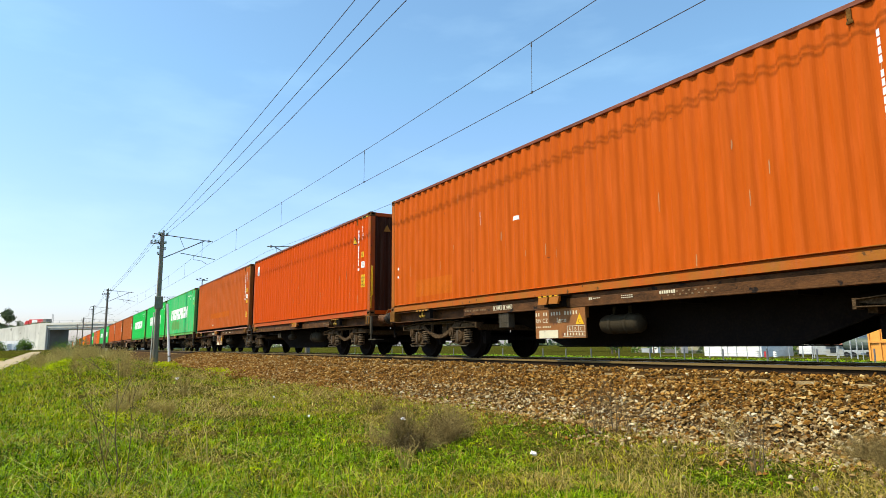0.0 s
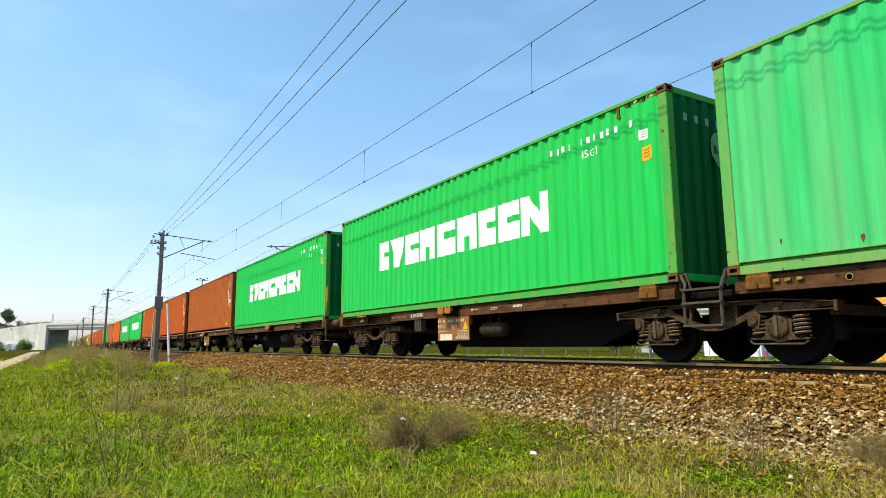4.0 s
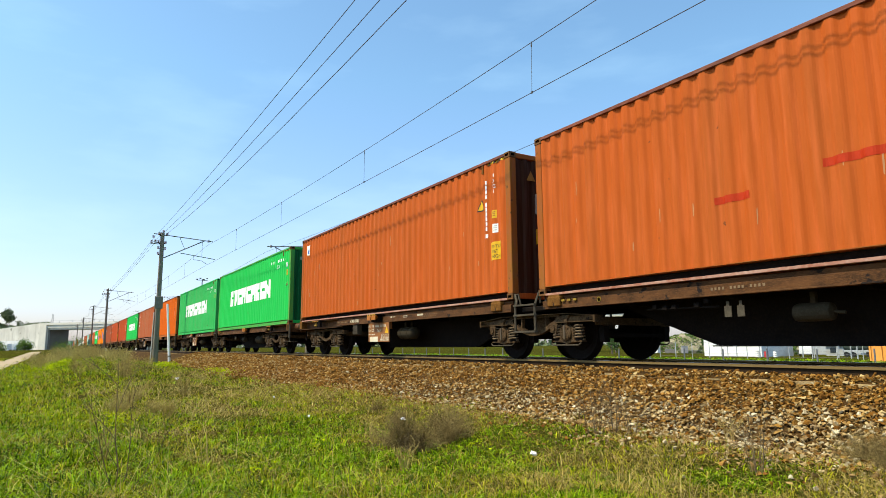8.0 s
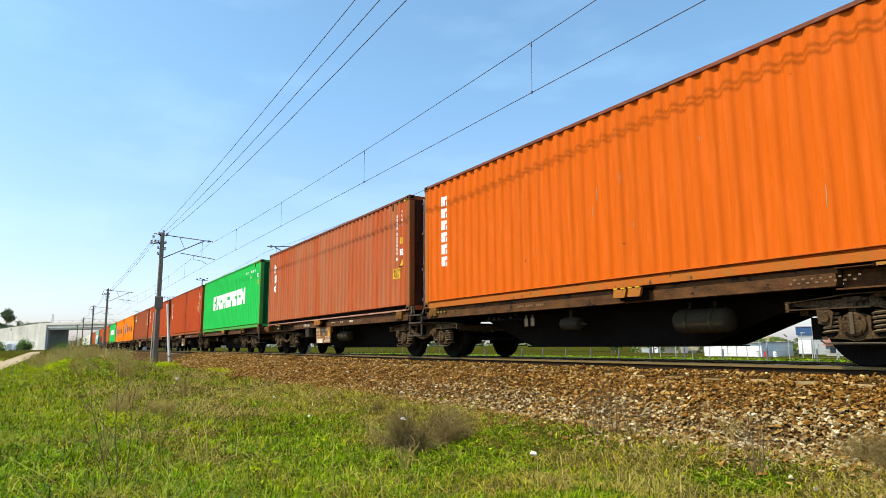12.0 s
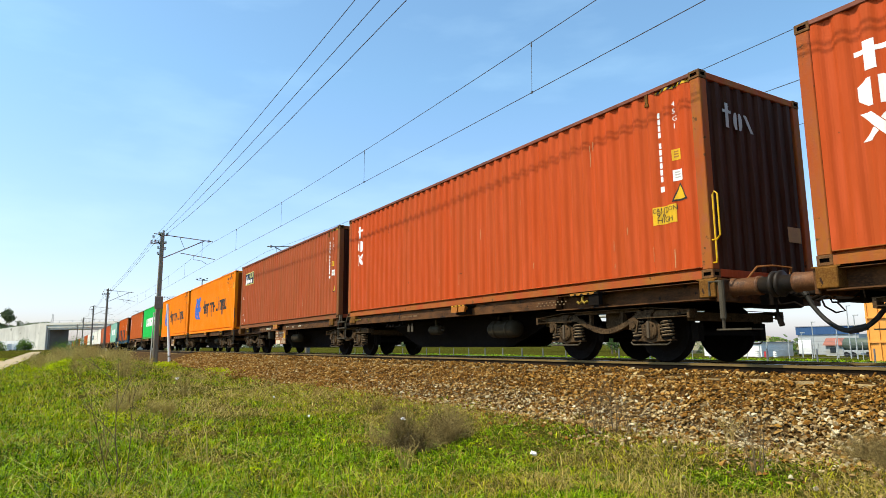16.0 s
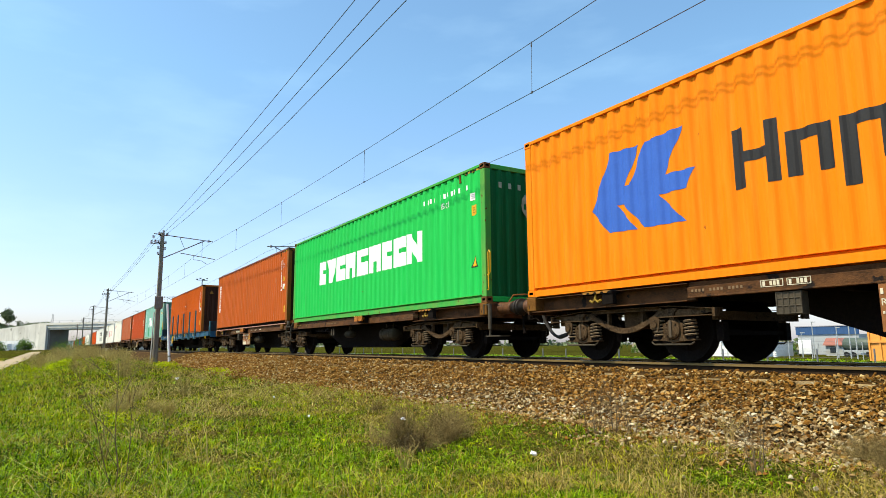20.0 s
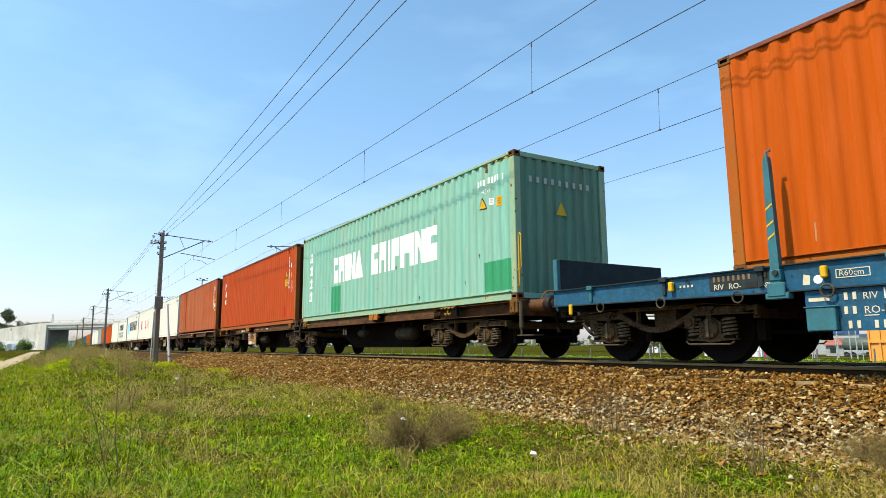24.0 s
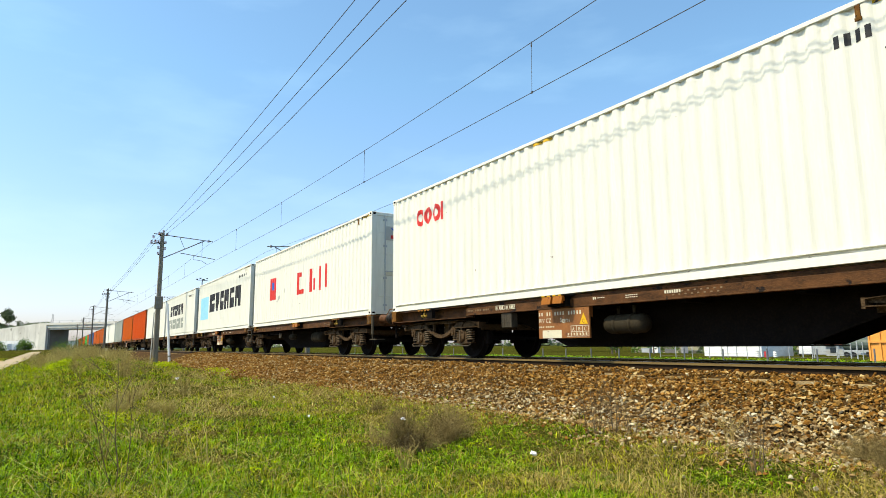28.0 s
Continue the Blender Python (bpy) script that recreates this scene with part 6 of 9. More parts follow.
    for n in (27, 28):
        c = C[n] = container("pale grey-white container with black lettering shapes", "white", "grey", "white")
        if n == 27:
            flush(drawn([rect(-11.6, -9.3, 0.75, 2.05)]), M_SKYBLUE, "emblem", c, 0.003, "pale blue square emblem")
            block_word(c, -8.9, -1.85, 1.1, 2.1, (1.1, 0.95, 0.8, 0.9, 0.9, 0.95), M_BLACK, 0.004)
        else:
            block_word(c, -10.2, -4.6, 1.45, 2.2, (1.1, 0.95, 0.8, 0.9, 0.9, 0.95), M_BLACK, 0.004)
            block_word(c, -10.6, -4.4, 0.5, 1.2, (0.9, 0.8, 0.95, 0.7, 0.95, 1.0, 0.9), PAINT["grey"], 0.004)
        flush(bars_along(-2.4, 2.45, 12, 0.07, 0.12, 0.15), M_BLACK, "serial_number", c)
        warning_stripes(c)
    # the rear of the train, far off
    rear = {29: "white", 30: "red", 31: "orange", 32: "grey", 33: "white", 34: "white", 35: "rust", 36: "orange", 37: "rust", 38: "blue", 39: "blue", 40: "rust",
            41: "green", 42: "rust", 43: "orange", 44: "green", 45: "rust", 46: "maroon", 47: "rust"}
    for n, paint in rear.items():
        C[n] = container("distant %s container at the rear of the train" % {"rust": "rust-red", "maroon": "dark red"}.get(paint, paint), paint)
    # the one just leaving in front
    C[-1] = container("plain orange corrugated steel container", "orange")


# -- wagons: the origin lies on the rail head below the front end of the leading container --
def bogie_mesh():
    """The pressed frame: two side beams that dip in the middle, a bolster and end beams."""
    bm = bmesh.new()
    for s in (-1, 1):
        y0, y1 = s * 0.98, s * 1.06
        arc = [(-0.62 + 1.24 * k / 12, 0.66 - 0.2 * math.sin(math.pi * k / 12)) for k in range(13)]
        prism(bm, [(-1.6, 0.735), (-1.6, 0.69), (-1.3, 0.66), (-0.66, 0.64)] + [(x, z - 0.035) for x, z in arc] + [(0.66, 0.64), (1.3, 0.66), (1.6, 0.69), (1.6, 0.735), (0.7, 0.75), (0.6, 0.72)] + [(x, z + 0.045) for x, z in arc[::-1]] + [(-0.6, 0.72), (-0.7, 0.75)], y0, y1)
        # straight upper chord over the dip
        prism(bm, [(-0.74, 0.745), (0.74, 0.745), (0.66, 0.79), (-0.66, 0.79)], s * 0.985, s * 1.055)
        prism(bm, [(-1.62, 0.72), (-0.9, 0.785), (0.9, 0.785), (1.62, 0.72), (1.62, 0.73), (0.9, 0.797), (-0.9, 0.797), (-1.62, 0.73)], s * 0.93, s * 1.12)
        prism(bm, [(-1.62, 0.64), (-0.7, 0.635), (-0.7, 0.648), (-1.62, 0.652)], s * 0.95, s * 1.12)
        prism(bm, [(0.7, 0.635), (1.62, 0.64), (1.62, 0.652), (0.7, 0.648)], s * 0.95, s * 1.12)
        for x in (-1.6, 1.6):
            box(bm, x - 0.02, x + 0.02, s * 0.95, s * 1.12, 0.62, 0.74)
        for x in (-0.34, 0.34):
            box(bm, x - 0.02, x + 0.02, s * 0.99, s * 1.05, 0.5, 0.74)
    box(bm, -0.22, 0.22, -0.84, 0.84, 0.5, 0.8, bevel=0.03)
    for x in (-1.5, 1.5):
        box(bm, x - 0.05, x + 0.05, -0.95, 0.95, 0.58, 0.7)
    lathe(bm, [(0.25, 0.78), (0.25, 0.9), (0.1, 0.92)], 16, "z")
    return bm


def wheelset_mesh():
    bm = bmesh.new()
    for s in (-1, 1):
        prof = [(0.09, 0.86), (0.11, 0.80), (0.13, 0.79), (0.3, 0.735), (0.39, 0.765), (0.45, 0.79), (0.455, 0.77), (0.46, 0.72), (0.485, 0.69), (0.48, 0.665), (0.38, 0.665), (0.3, 0.71), (0.13, 0.7), (0.09, 0.66)]
        lathe(bm, [(r, s * h) for r, h in prof], 24, "y")
    rod(bm, (0, -1.0, 0), (0, 1.0, 0), 0.08, 12)
    # balance pads, so that the turning shows
    for s in (-1, 1):
        box(bm, 0.2, 0.27, s * 0.72, s * 0.775, -0.06, 0.06)
    return bm


def axle_box_mesh():
    """A round capped bearing box in a yoke with curled feet and a side bracket."""
    bm = bmesh.new()
    lathe(bm, [(0.14, 0.9), (0.15, 1.03), (0.135, 1.06), (0.13, 1.1), (0.1, 1.115), (0.06, 1.12)], 18, "y")
    for k in range(4):
        a = math.pi / 4 + math.pi / 2 * k
        rod(bm, (0.105 * math.cos(a), 1.09, 0.105 * math.sin(a)), (0.105 * math.cos(a), 1.13, 0.105 * math.sin(a)), 0.014, 6)
    # yoke under the box, its feet turned out to carry the springs
    prism(bm, [(-0.36, -0.13), (-0.2, -0.125), (-0.16, -0.06), (-0.17, 0.08), (-0.13, 0.1), (-0.13, -0.07), (0, -0.15), (0.13, -0.07), (0.13, 0.1), (0.17, 0.08), (0.16, -0.06), (0.2, -0.125), (0.36, -0.13), (0.36, -0.15), (0.18, -0.155), (0.1, -0.16), (0, -0.185), (-0.1, -0.16), (-0.18, -0.155), (-0.36, -0.15)], 0.95, 1.07)
    # hanger from the frame, bracket plate on one side
    prism(bm, [(-0.035, 0.13), (0.035, 0.13), (0.045, 0.24), (0.09, 0.27), (0.09, 0.3), (-0.09, 0.3), (-0.09, 0.27), (-0.045, 0.24)], 0.98, 1.09)
    prism(bm, [(-0.36, 0.02), (-0.22, -0.02), (-0.19, 0.14), (-0.26, 0.2), (-0.37, 0.18)], 1.09, 1.115)
    rod(bm, (-0.28, 1.1, 0.08), (-0.28, 1.14, 0.08), 0.05, 10)
    for v in bm.verts:
        v.co.y = -v.co.y
    bmesh.ops.recalc_face_normals(bm, faces=bm.faces[:])
    return bm


def strap_mesh():
    return boxes((-0.022, 0.022, -1.135, -1.118, -0.11, 0.13), bevel=0.004)


def guard_bar_mesh():
    return tube(bmesh.new(), [(-0.36, -1.09, -0.17), (-0.31, -1.1, -0.205), (0.31, -1.1, -0.205), (0.36, -1.09, -0.17)], 0.012, 6)


def spring_mesh():
    bm = bmesh.new()
    coil = [(0.088 * math.cos(a), 0.088 * math.sin(a), 0.02 + 0.24 * k / 36) for k in range(37) for a in (2 * math.pi * 5 * k / 36,)]
    tube(bm, coil, 0.0155, 4)
    return bm


# near-black rod added within the coil so its gaps read as shade
def coil_shade_rod_mesh():
    return rod(bmesh.new(), (0, 0, 0.0), (0, 0, 0.28), 0.068, 10)


def brake_beam_mesh():
    """A cross bar that swells into a shoe before each wheel."""
    bm = bmesh.new()
    rings = []
    for y, w, z0, z1 in ((-0.8, 0.055, 0.3, 0.56), (-0.68, 0.055, 0.3, 0.56), (-0.66, 0.025, 0.38, 0.44), (0.66, 0.025, 0.38, 0.44), (0.68, 0.055, 0.3, 0.56), (0.8, 0.055, 0.3, 0.56)):
        rings.append([bm.verts.new(p) for p in ((-w, y, z0), (w, y, z0), (w, y, z1), (-w, y, z1))])
    for p, q in zip(rings, rings[1:]):
        for k in range(4):
            bm.faces.new((p[k], p[(k + 1) % 4], q[(k + 1) % 4], q[k]))
    bm.faces.new(rings[0][::-1])
    bm.faces.new(rings[-1])
    bmesh.ops.recalc_face_normals(bm, faces=bm.faces[:])
    return bm


def put_mesh(name, key, build, mat, parent, at=None, label="", smooth=False):
    me = shared(key, build)
    if not me.materials:
        me.materials.append(mat)
        if smooth:
            me.polygons.foreach_set("use_smooth", [True] * len(me.polygons))
    ob = new(name, me)
    ob.parent = parent
    if at is not None:
        ob.matrix_basis = at
    return tagged(ob, label) if label else ob


def bogie(parent, x, fine=True):
    b = put_mesh("bogie", "bogie_frame", bogie_mesh, M_BOGIE, parent, pose(x, 0, 0))
    for ax in (-0.9, 0.9):
        put_mesh("wheelset", "wheelset", wheelset_mesh, M_WHEEL, b, pose(ax, 0, 0.46))
        for s in (1, -1):
            m = pose(ax, 0, 0.46) if s == 1 else pose(ax, 0, 0.46, 0, 0, 180)
            put_mesh("axle_box", "axle_box", axle_box_mesh, M_BOGIE, b, m)
            if fine:
                put_mesh("strap", "axle_strap", strap_mesh, M_STRAP, b, m)
                put_mesh("guard_bar", "guard_bar", guard_bar_mesh, M_STEP, b, m)
            for dx in (-0.26, 0.26):
                put_mesh("coil_spring", "coil_spring", spring_mesh, M_SPRING, b, pose(ax + dx, -s * 1.02, 0.33))
                if fine:
                    put_mesh("spring_core", "spring_core", coil_shade_rod_mesh, M_UNDER, b, pose(ax + dx, -s * 1.02, 0.33))
    for bx in (-1.45, -0.36, 0.36, 1.45):
        put_mesh("brake_beam", "brake_beam", brake_beam_mesh, M_UNDER, b, pose(bx, 0, 0))
    return b


def sill_mesh(end, joint, s, deep=False):
    """A length of outer side sill: a channel that opens outwards, with a wider lower flange."""
    bm = bmesh.new()
    if deep:
        prof = [(0.98, 0.835), (1.215, 0.835), (1.215, 0.851), (1.04, 0.857), (1.04, 1.07), (1.2, 1.072), (1.2, 1.08), (0.98, 1.08)]
    else:
        prof = [(1.06, 0.878), (1.21, 0.878), (1.21, 0.892), (1.2, 0.896), (1.2, 1.02), (1.15, 1.03), (1.15, 1.09), (1.06, 1.09)]
    ends = [[bm.verts.new((x, s * y, z)) for y, z in prof] for x in (end, joint)]
    for i in range(len(prof)):
        j = (i + 1) % len(prof)
        bm.faces.new((ends[0][i], ends[0][j], ends[1][j], ends[1][i]))
    bm.faces.new(ends[0][::-1])
    bm.faces.new(ends[1])
    bmesh.ops.recalc_face_normals(bm, faces=bm.faces[:])
    return bm


def web_mesh(x0, x1, s, in0, in1):
    """One web of the deep middle girder between the bogies, drawn up at both ends."""
    return prism(bmesh.new(), [(x0 + in0, 0.24), (x1 - in1, 0.24), (x1 - in1 + 1.1, 0.64), (x1, 0.98), (x0, 0.98), (x0 + in0 - 1.1, 0.64)], s * 0.42, s * 0.47)


def tank_mesh(x0, x1, r=0.17, y=-0.82, z=0.58):
    bm = bmesh.new()
    lathe(bm, [(r * 0.3, x0 - 0.05), (r * 0.85, x0 - 0.02), (r, x0 + 0.04), (r, x1 - 0.04), (r * 0.85, x1 + 0.02), (r * 0.3, x1 + 0.05)], 20, "x", (0, y, z))
    for x in (x0 + 0.2, x1 - 0.2):
        lathe(bm, [(r + 0.012, x - 0.025), (r + 0.012, x + 0.025)], 20, "x", (0, y, z))
        box(bm, x - 0.025, x + 0.025, y - 0.02, y + 0.02, z + r, 0.86)
    return bm


def buffer_mesh(sign):
    """Housing, plunger and head; sign: which way it points."""
    bm = bmesh.new()
    lathe(bm, [(0.13, 0.0), (0.13, sign * 0.05), (0.115, sign * 0.07), (0.115, sign * 0.36), (0.125, sign * 0.38), (0.125, sign * 0.42)], 20, "x")
    return bm


def buffer_head_mesh(sign):
    """A short plunger and a flat plate with a thick rim."""
    bm = bmesh.new()
    lathe(bm, [(0.105, sign * 0.4), (0.105, sign * 0.565), (0.15, sign * 0.57), (0.165, sign * 0.585), (0.165, sign * 0.605), (0.15, sign * 0.625), (0.1, sign * 0.635)], 24, "x")
    return bm


def corner_bracket_mesh():
    """The stand on which a container corner rests, with its locking spigot."""
    bm = boxes((-0.22, 0.02, -1.235, -1.02, 0.86, 1.1), bevel=0.01)
    box(bm, -0.26, 0.05, -1.225, -1.0, 1.096, 1.112)
    return bm


def joint_stand_mesh():
    """The broader stand beside the joint."""
    bm = boxes((-0.32, 0.0, -1.245, -1.02, 0.915, 1.075), bevel=0.01)
    return box(bm, -0.3, -0.02, -1.235, -1.02, 1.075, 1.112)


def ladder_mesh():
    """The step frame hung beside the joint: two uprights bent outwards, rungs and a top handle."""
    bm = bmesh.new()
    for x in (0.1, 0.66):
        tube(bm, [(x + (0.04 if x > 0.3 else -0.1), -1.16, 1.2), (x, -1.2, 1.05), (x, -1.24, 0.95), (x, -1.24, 0.5)], 0.024)
    for z in (0.5, 0.8, 0.98):
        box(bm, 0.08, 0.68, -1.28, -1.2, z - 0.015, z + 0.015)
    tube(bm, [(-0.02, -1.14, 1.0), (-0.02, -1.16, 1.2), (0.1, -1.16, 1.2), (0.14, -1.14, 1.0)], 0.018)
    tube(bm, [(0.7, -1.14, 1.0), (0.7, -1.16, 1.22), (0.84, -1.16, 1.22), (0.86, -1.14, 1.0)], 0.018)
    return bm


def step_mesh():
    """The shunter's step below a buffer end."""
    bm = boxes((0.02, 0.5, -1.26, -1.02, 0.43, 0.45))
    rod(bm, (0.09, -1.2, 0.58), (0.09, -1.2, 1.07), 0.04, 10)
    rod(bm, (0.09, -1.2, 0.44), (0.09, -1.2, 0.6), 0.022, 8)
    tube(bm, [(0.1, -1.2, 1.06), (-0.06, -1.24, 1.06), (-0.06, -1.24, 0.88)], 0.016)
    return bm


def handle_mesh():
    bm = bmesh.new()
    return tube(bm, [(0.18, -0.85, 1.04), (0.36, -0.82, 1.24), (0.44, -0.6, 1.26), (0.52, -0.32, 1.24), (0.44, -0.3, 1.0)], 0.014)


def coupling_mesh():
    bm = bmesh.new()
    prism(bm, [(0.0, 0.98), (0.28, 0.98), (0.34, 1.06), (0.42, 1.06), (0.44, 0.98), (0.38, 0.9), (0.0, 0.86)], -0.06, 0.06)
    tube(bm, [(0.3, -0.1, 0.96), (0.6, -0.1, 0.82), (0.85, -0.08, 0.92), (1.05, -0.08, 0.98)], 0.022)
    tube(bm, [(0.3, 0.1, 0.96), (0.6, 0.1, 0.82), (0.85, 0.08, 0.92), (1.05, 0.08, 0.98)], 0.022)
    rod(bm, (0.45, -0.2, 0.9), (0.85, -0.2, 0.9), 0.03, 8)
    box(bm, -0.1, 0.3, -0.32, 0.32, 0.74, 1.0, bevel=0.03)
    box(bm, 1.02, 1.4, -0.32, 0.32, 0.76, 1.0, bevel=0.03)
    return bm


def hose_mesh(y=-0.38):
    """A thick hose hanging in a bow from below the buffers to the next wagon's cock."""
    bm = bmesh.new()
    pts = [(0.72 + 1.05 * k / 16, y, 0.86 - 0.46 * math.sin(math.pi * min(1, k / 15)) ** 0.75 + 0.0 * k) for k in range(17)]
    tube(bm, pts, 0.03, 8)
    rod(bm, pts[0], (pts[0][0] - 0.06, y, pts[0][2] + 0.1), 0.04, 8)
    rod(bm, pts[7], pts[10], 0.04, 8)
    rod(bm, pts[16], (pts[16][0] + 0.02, y, pts[16][2] + 0.12), 0.045, 8)
    return bm


LEVERS = ([(0.95, -0.5, 0.82), (1.0, -0.52, 0.7), (1.12, -0.52, 0.62), (1.22, -0.5, 0.64), (1.14, -0.5, 0.74)], [(1.1, -0.6, 0.84), (1.13, -0.6, 0.74), (1.32, -0.6, 0.74), (1.44, -0.6, 0.84)], [(0.35, -0.45, 0.84), (0.42, -0.45, 0.76), (0.6, -0.45, 0.78), (0.7, -0.45, 0.72)])


def cock_mesh():
    """A brake cock hanging below the headstock."""
    bm = rod(bmesh.new(), (0.5, -0.7, 0.86), (0.52, -0.7, 0.52), 0.02, 6)
    return rod(bm, (0.52, -0.7, 0.6), (0.56, -0.71, 0.48), 0.035, 8)


def valve_cylinder_mesh():
    bm = lathe(bmesh.new(), [(0.03, -0.24), (0.1, -0.22), (0.11, -0.18), (0.11, 0.16), (0.1, 0.2), (0.05, 0.22)], 16, "x", (0, -0.9, 0.62))
    rod(bm, (0.2, -0.9, 0.62), (0.34, -0.9, 0.6), 0.02, 6)
    box(bm, -0.03, 0.03, -0.93, -0.87, 0.7, 0.86)
    return bm


def spigot_mesh():
    """A flap folded outwards on a bracket that stands out from the sill."""
    bm = prism(bmesh.new(), [(0, 0.945), (0.225, 0.94), (0.27, 1.064), (0.03, 1.064)], -1.41, -1.37)
    return box(bm, 0.06, 0.2, -1.37, -1.2, 0.99, 1.05) or bm


def spigot_bracket_mesh():
    return boxes((0.0, 0.57, -1.41, -1.15, 1.066, 1.086), (0.04, 0.5, -1.3, -1.2, 0.9, 1.064))


def spigot_stripe_mesh():
    return boxes(*[(0.02 + 0.14 * k, 0.1 + 0.14 * k, -1.414, -1.41, 1.067, 1.086) for k in range(4)])


def hook_plate_mesh():
    bm = boxes((-0.55, 0.1, -1.3, -1.12, 1.045, 1.085), (-0.12, 0.1, -1.28, -1.2, 0.88, 1.045))
    return bm


def hook_mesh():
    bm = bmesh.new()
    tube(bm, [(-0.28, -1.25, 1.05), (-0.28, -1.27, 0.96), (-0.22, -1.27, 0.92), (-0.16, -1.27, 0.95)], 0.02)
    tube(bm, [(-0.28, -1.27, 0.96), (-0.34, -1.27, 0.92), (-0.39, -1.27, 0.95)], 0.02)
    return bm


def valve_mesh(seed):
    rng = random.Random(seed)
    bm = bmesh.new()
    for _ in range(5):
        x, z = rng.uniform(-0.5, 0.5), rng.uniform(0.76, 0.84)
        box(bm, x - 0.04, x + 0.04, -1.14, -1.05, z - 0.035, z + 0.035, bevel=0.01)
    rod(bm, (-0.6, -1.1, 0.76), (0.6, -1.1, 0.74), 0.014, 6)
    return bm


HALF_SPAN = LENGTH + GAP_JOINT / 2      # container front to the joint


def articulated_wagon(label, brown=True, fine=True):
    """A six-axle wagon in two halves on three bogies, for two long containers."""
    w = thing("container_wagon", label, "wagon", "wagons of the train")
    total = -(2 * LENGTH + GAP_JOINT)
    mid = -HALF_SPAN
    for lead in (True, False):
        key = "lead" if lead else "trail"
        near, far = (0.12, mid + 0.16) if lead else (mid - 0.16, total - 0.12)
        b0, b1 = (mid + 1.35, -3.4) if lead else (total + 3.4, mid - 1.35)
        in0, in1 = (2.0, 1.9) if lead else (2.22, 1.25)
        for s in (-1, 1):
            e0, e1 = sorted((near - (0.2 if lead else 0.3), far + (0.3 if lead else 0.2)))
            m0, m1 = (e0, e1 - 3.0) if lead else (e0 + 3.3, e1)
            put_mesh("side_sill", "sill_%s%d" % (key, s), lambda: sill_mesh(m0, m1, s), M_WAGON, w)
            put_mesh("end_sill", "end_sill_%s%d" % (key, s), lambda: sill_mesh(*((m1, e1) if lead else (e0, m0)), s, True), M_WAGON, w)
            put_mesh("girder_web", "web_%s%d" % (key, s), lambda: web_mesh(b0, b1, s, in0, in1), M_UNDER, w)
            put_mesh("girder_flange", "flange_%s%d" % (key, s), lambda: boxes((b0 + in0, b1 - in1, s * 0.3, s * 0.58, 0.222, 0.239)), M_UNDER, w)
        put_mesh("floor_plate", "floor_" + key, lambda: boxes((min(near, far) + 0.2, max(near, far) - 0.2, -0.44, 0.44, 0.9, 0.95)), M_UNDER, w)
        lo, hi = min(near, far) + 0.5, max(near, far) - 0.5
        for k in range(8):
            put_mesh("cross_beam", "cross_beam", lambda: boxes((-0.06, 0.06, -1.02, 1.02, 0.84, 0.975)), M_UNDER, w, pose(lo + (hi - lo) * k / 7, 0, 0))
        # corner stands
        x = -LENGTH + 0.57 if lead else mid - GAP_JOINT / 2 - 0.36
        put_mesh("corner_stand", "joint_stand", joint_stand_mesh, M_STAND, w, pose(x, 0, 0))
        put_mesh("corner_stand", "joint_stand", joint_stand_mesh, M_STAND, w, pose(x - 0.32, 0, 0, 0, 0, 180))
        for x in ((0.0,) if lead else (total + 0.2,)):
            put_mesh("corner_stand", "stand", corner_bracket_mesh, M_STAND, w, pose(x, 0, 0))
            put_mesh("corner_stand", "stand", corner_bracket_mesh, M_STAND, w, pose(x - 0.2, 0, 0, 0, 0, 180))
        c0 = 0.0 if lead else mid - GAP_JOINT / 2
        for dx in (-6.16, -5.88):
            put_mesh("folding_spigot", "spigot", spigot_mesh, M_SPIGOT, w, pose(c0 + dx, 0, 0), "ochre folding spigot")
        put_mesh("spigot_bracket", "spigot_bracket", spigot_bracket_mesh, M_UNDER, w, pose(c0 - 6.16, 0, 0))
        put_mesh("warning_stripe", "spigot_stripe", spigot_stripe_mesh, M_YELLOW, w, pose(c0 - 6.16, 0, 0))
        x = c0 - 2.1 if lead else c0 - LENGTH + 2.0
        put_mesh("stand_plate", "hook_plate", hook_plate_mesh, M_UNDER, w, pose(x, 0, 0))
        put_mesh("lashing_hook", "hook", hook_mesh, M_HOOK, w, pose(x, 0, 0), "yellow lashing hook")
        put_mesh("edge_stripe", "edge_stripe", lambda: prism(bmesh.new(), [(-0.52, 1.085), (-0.52, 1.05)] + [(-0.52 + 0.15 * k + d, z) for k in range(4) for d, z in ((0.0, 1.05), (0.08, 1.05), (0.1, 1.077), (0.14, 1.077))] + [(0.08, 1.085)], -1.306, -1.3), M_PLATE, w, pose(x, 0, 0))
        if fine:
            if lead:
                put_mesh("brake_cylinder", "valve_cylinder", valve_cylinder_mesh, M_TANK, w, pose(c0 - 7.6, 0, 0))
            for dx in (-8.62, -8.44) if lead else ():
                put_mesh("marker_plate", "marker_plate", lambda: boxes((0, 0.1, -1.13, -1.12, 0.6, 0.74), (0.03, 0.07, -1.13, -1.12, 0.74, 0.8)), M_STEP, w, pose(c0 + dx, 0, 0))
        if lead:
            put_mesh("warning_stripe", "joint_stripe", lambda: boxes(*[(c0 - LENGTH + 0.6 + 0.14 * k, c0 - LENGTH + 0.67 + 0.14 * k, -1.23, -1.21, 0.985, 1.02) for k in range(3)]), M_HOOK, w)
            put_mesh("ring_mark", "ring_mark", lambda: lathe(bmesh.new(), [(0.03, -1.203), (0.03, -1.206), (0.042, -1.206), (0.042, -1.203)], 16, "y", (c0 - LENGTH + 1.44, 0, 0.97)), M_HOOK, w)
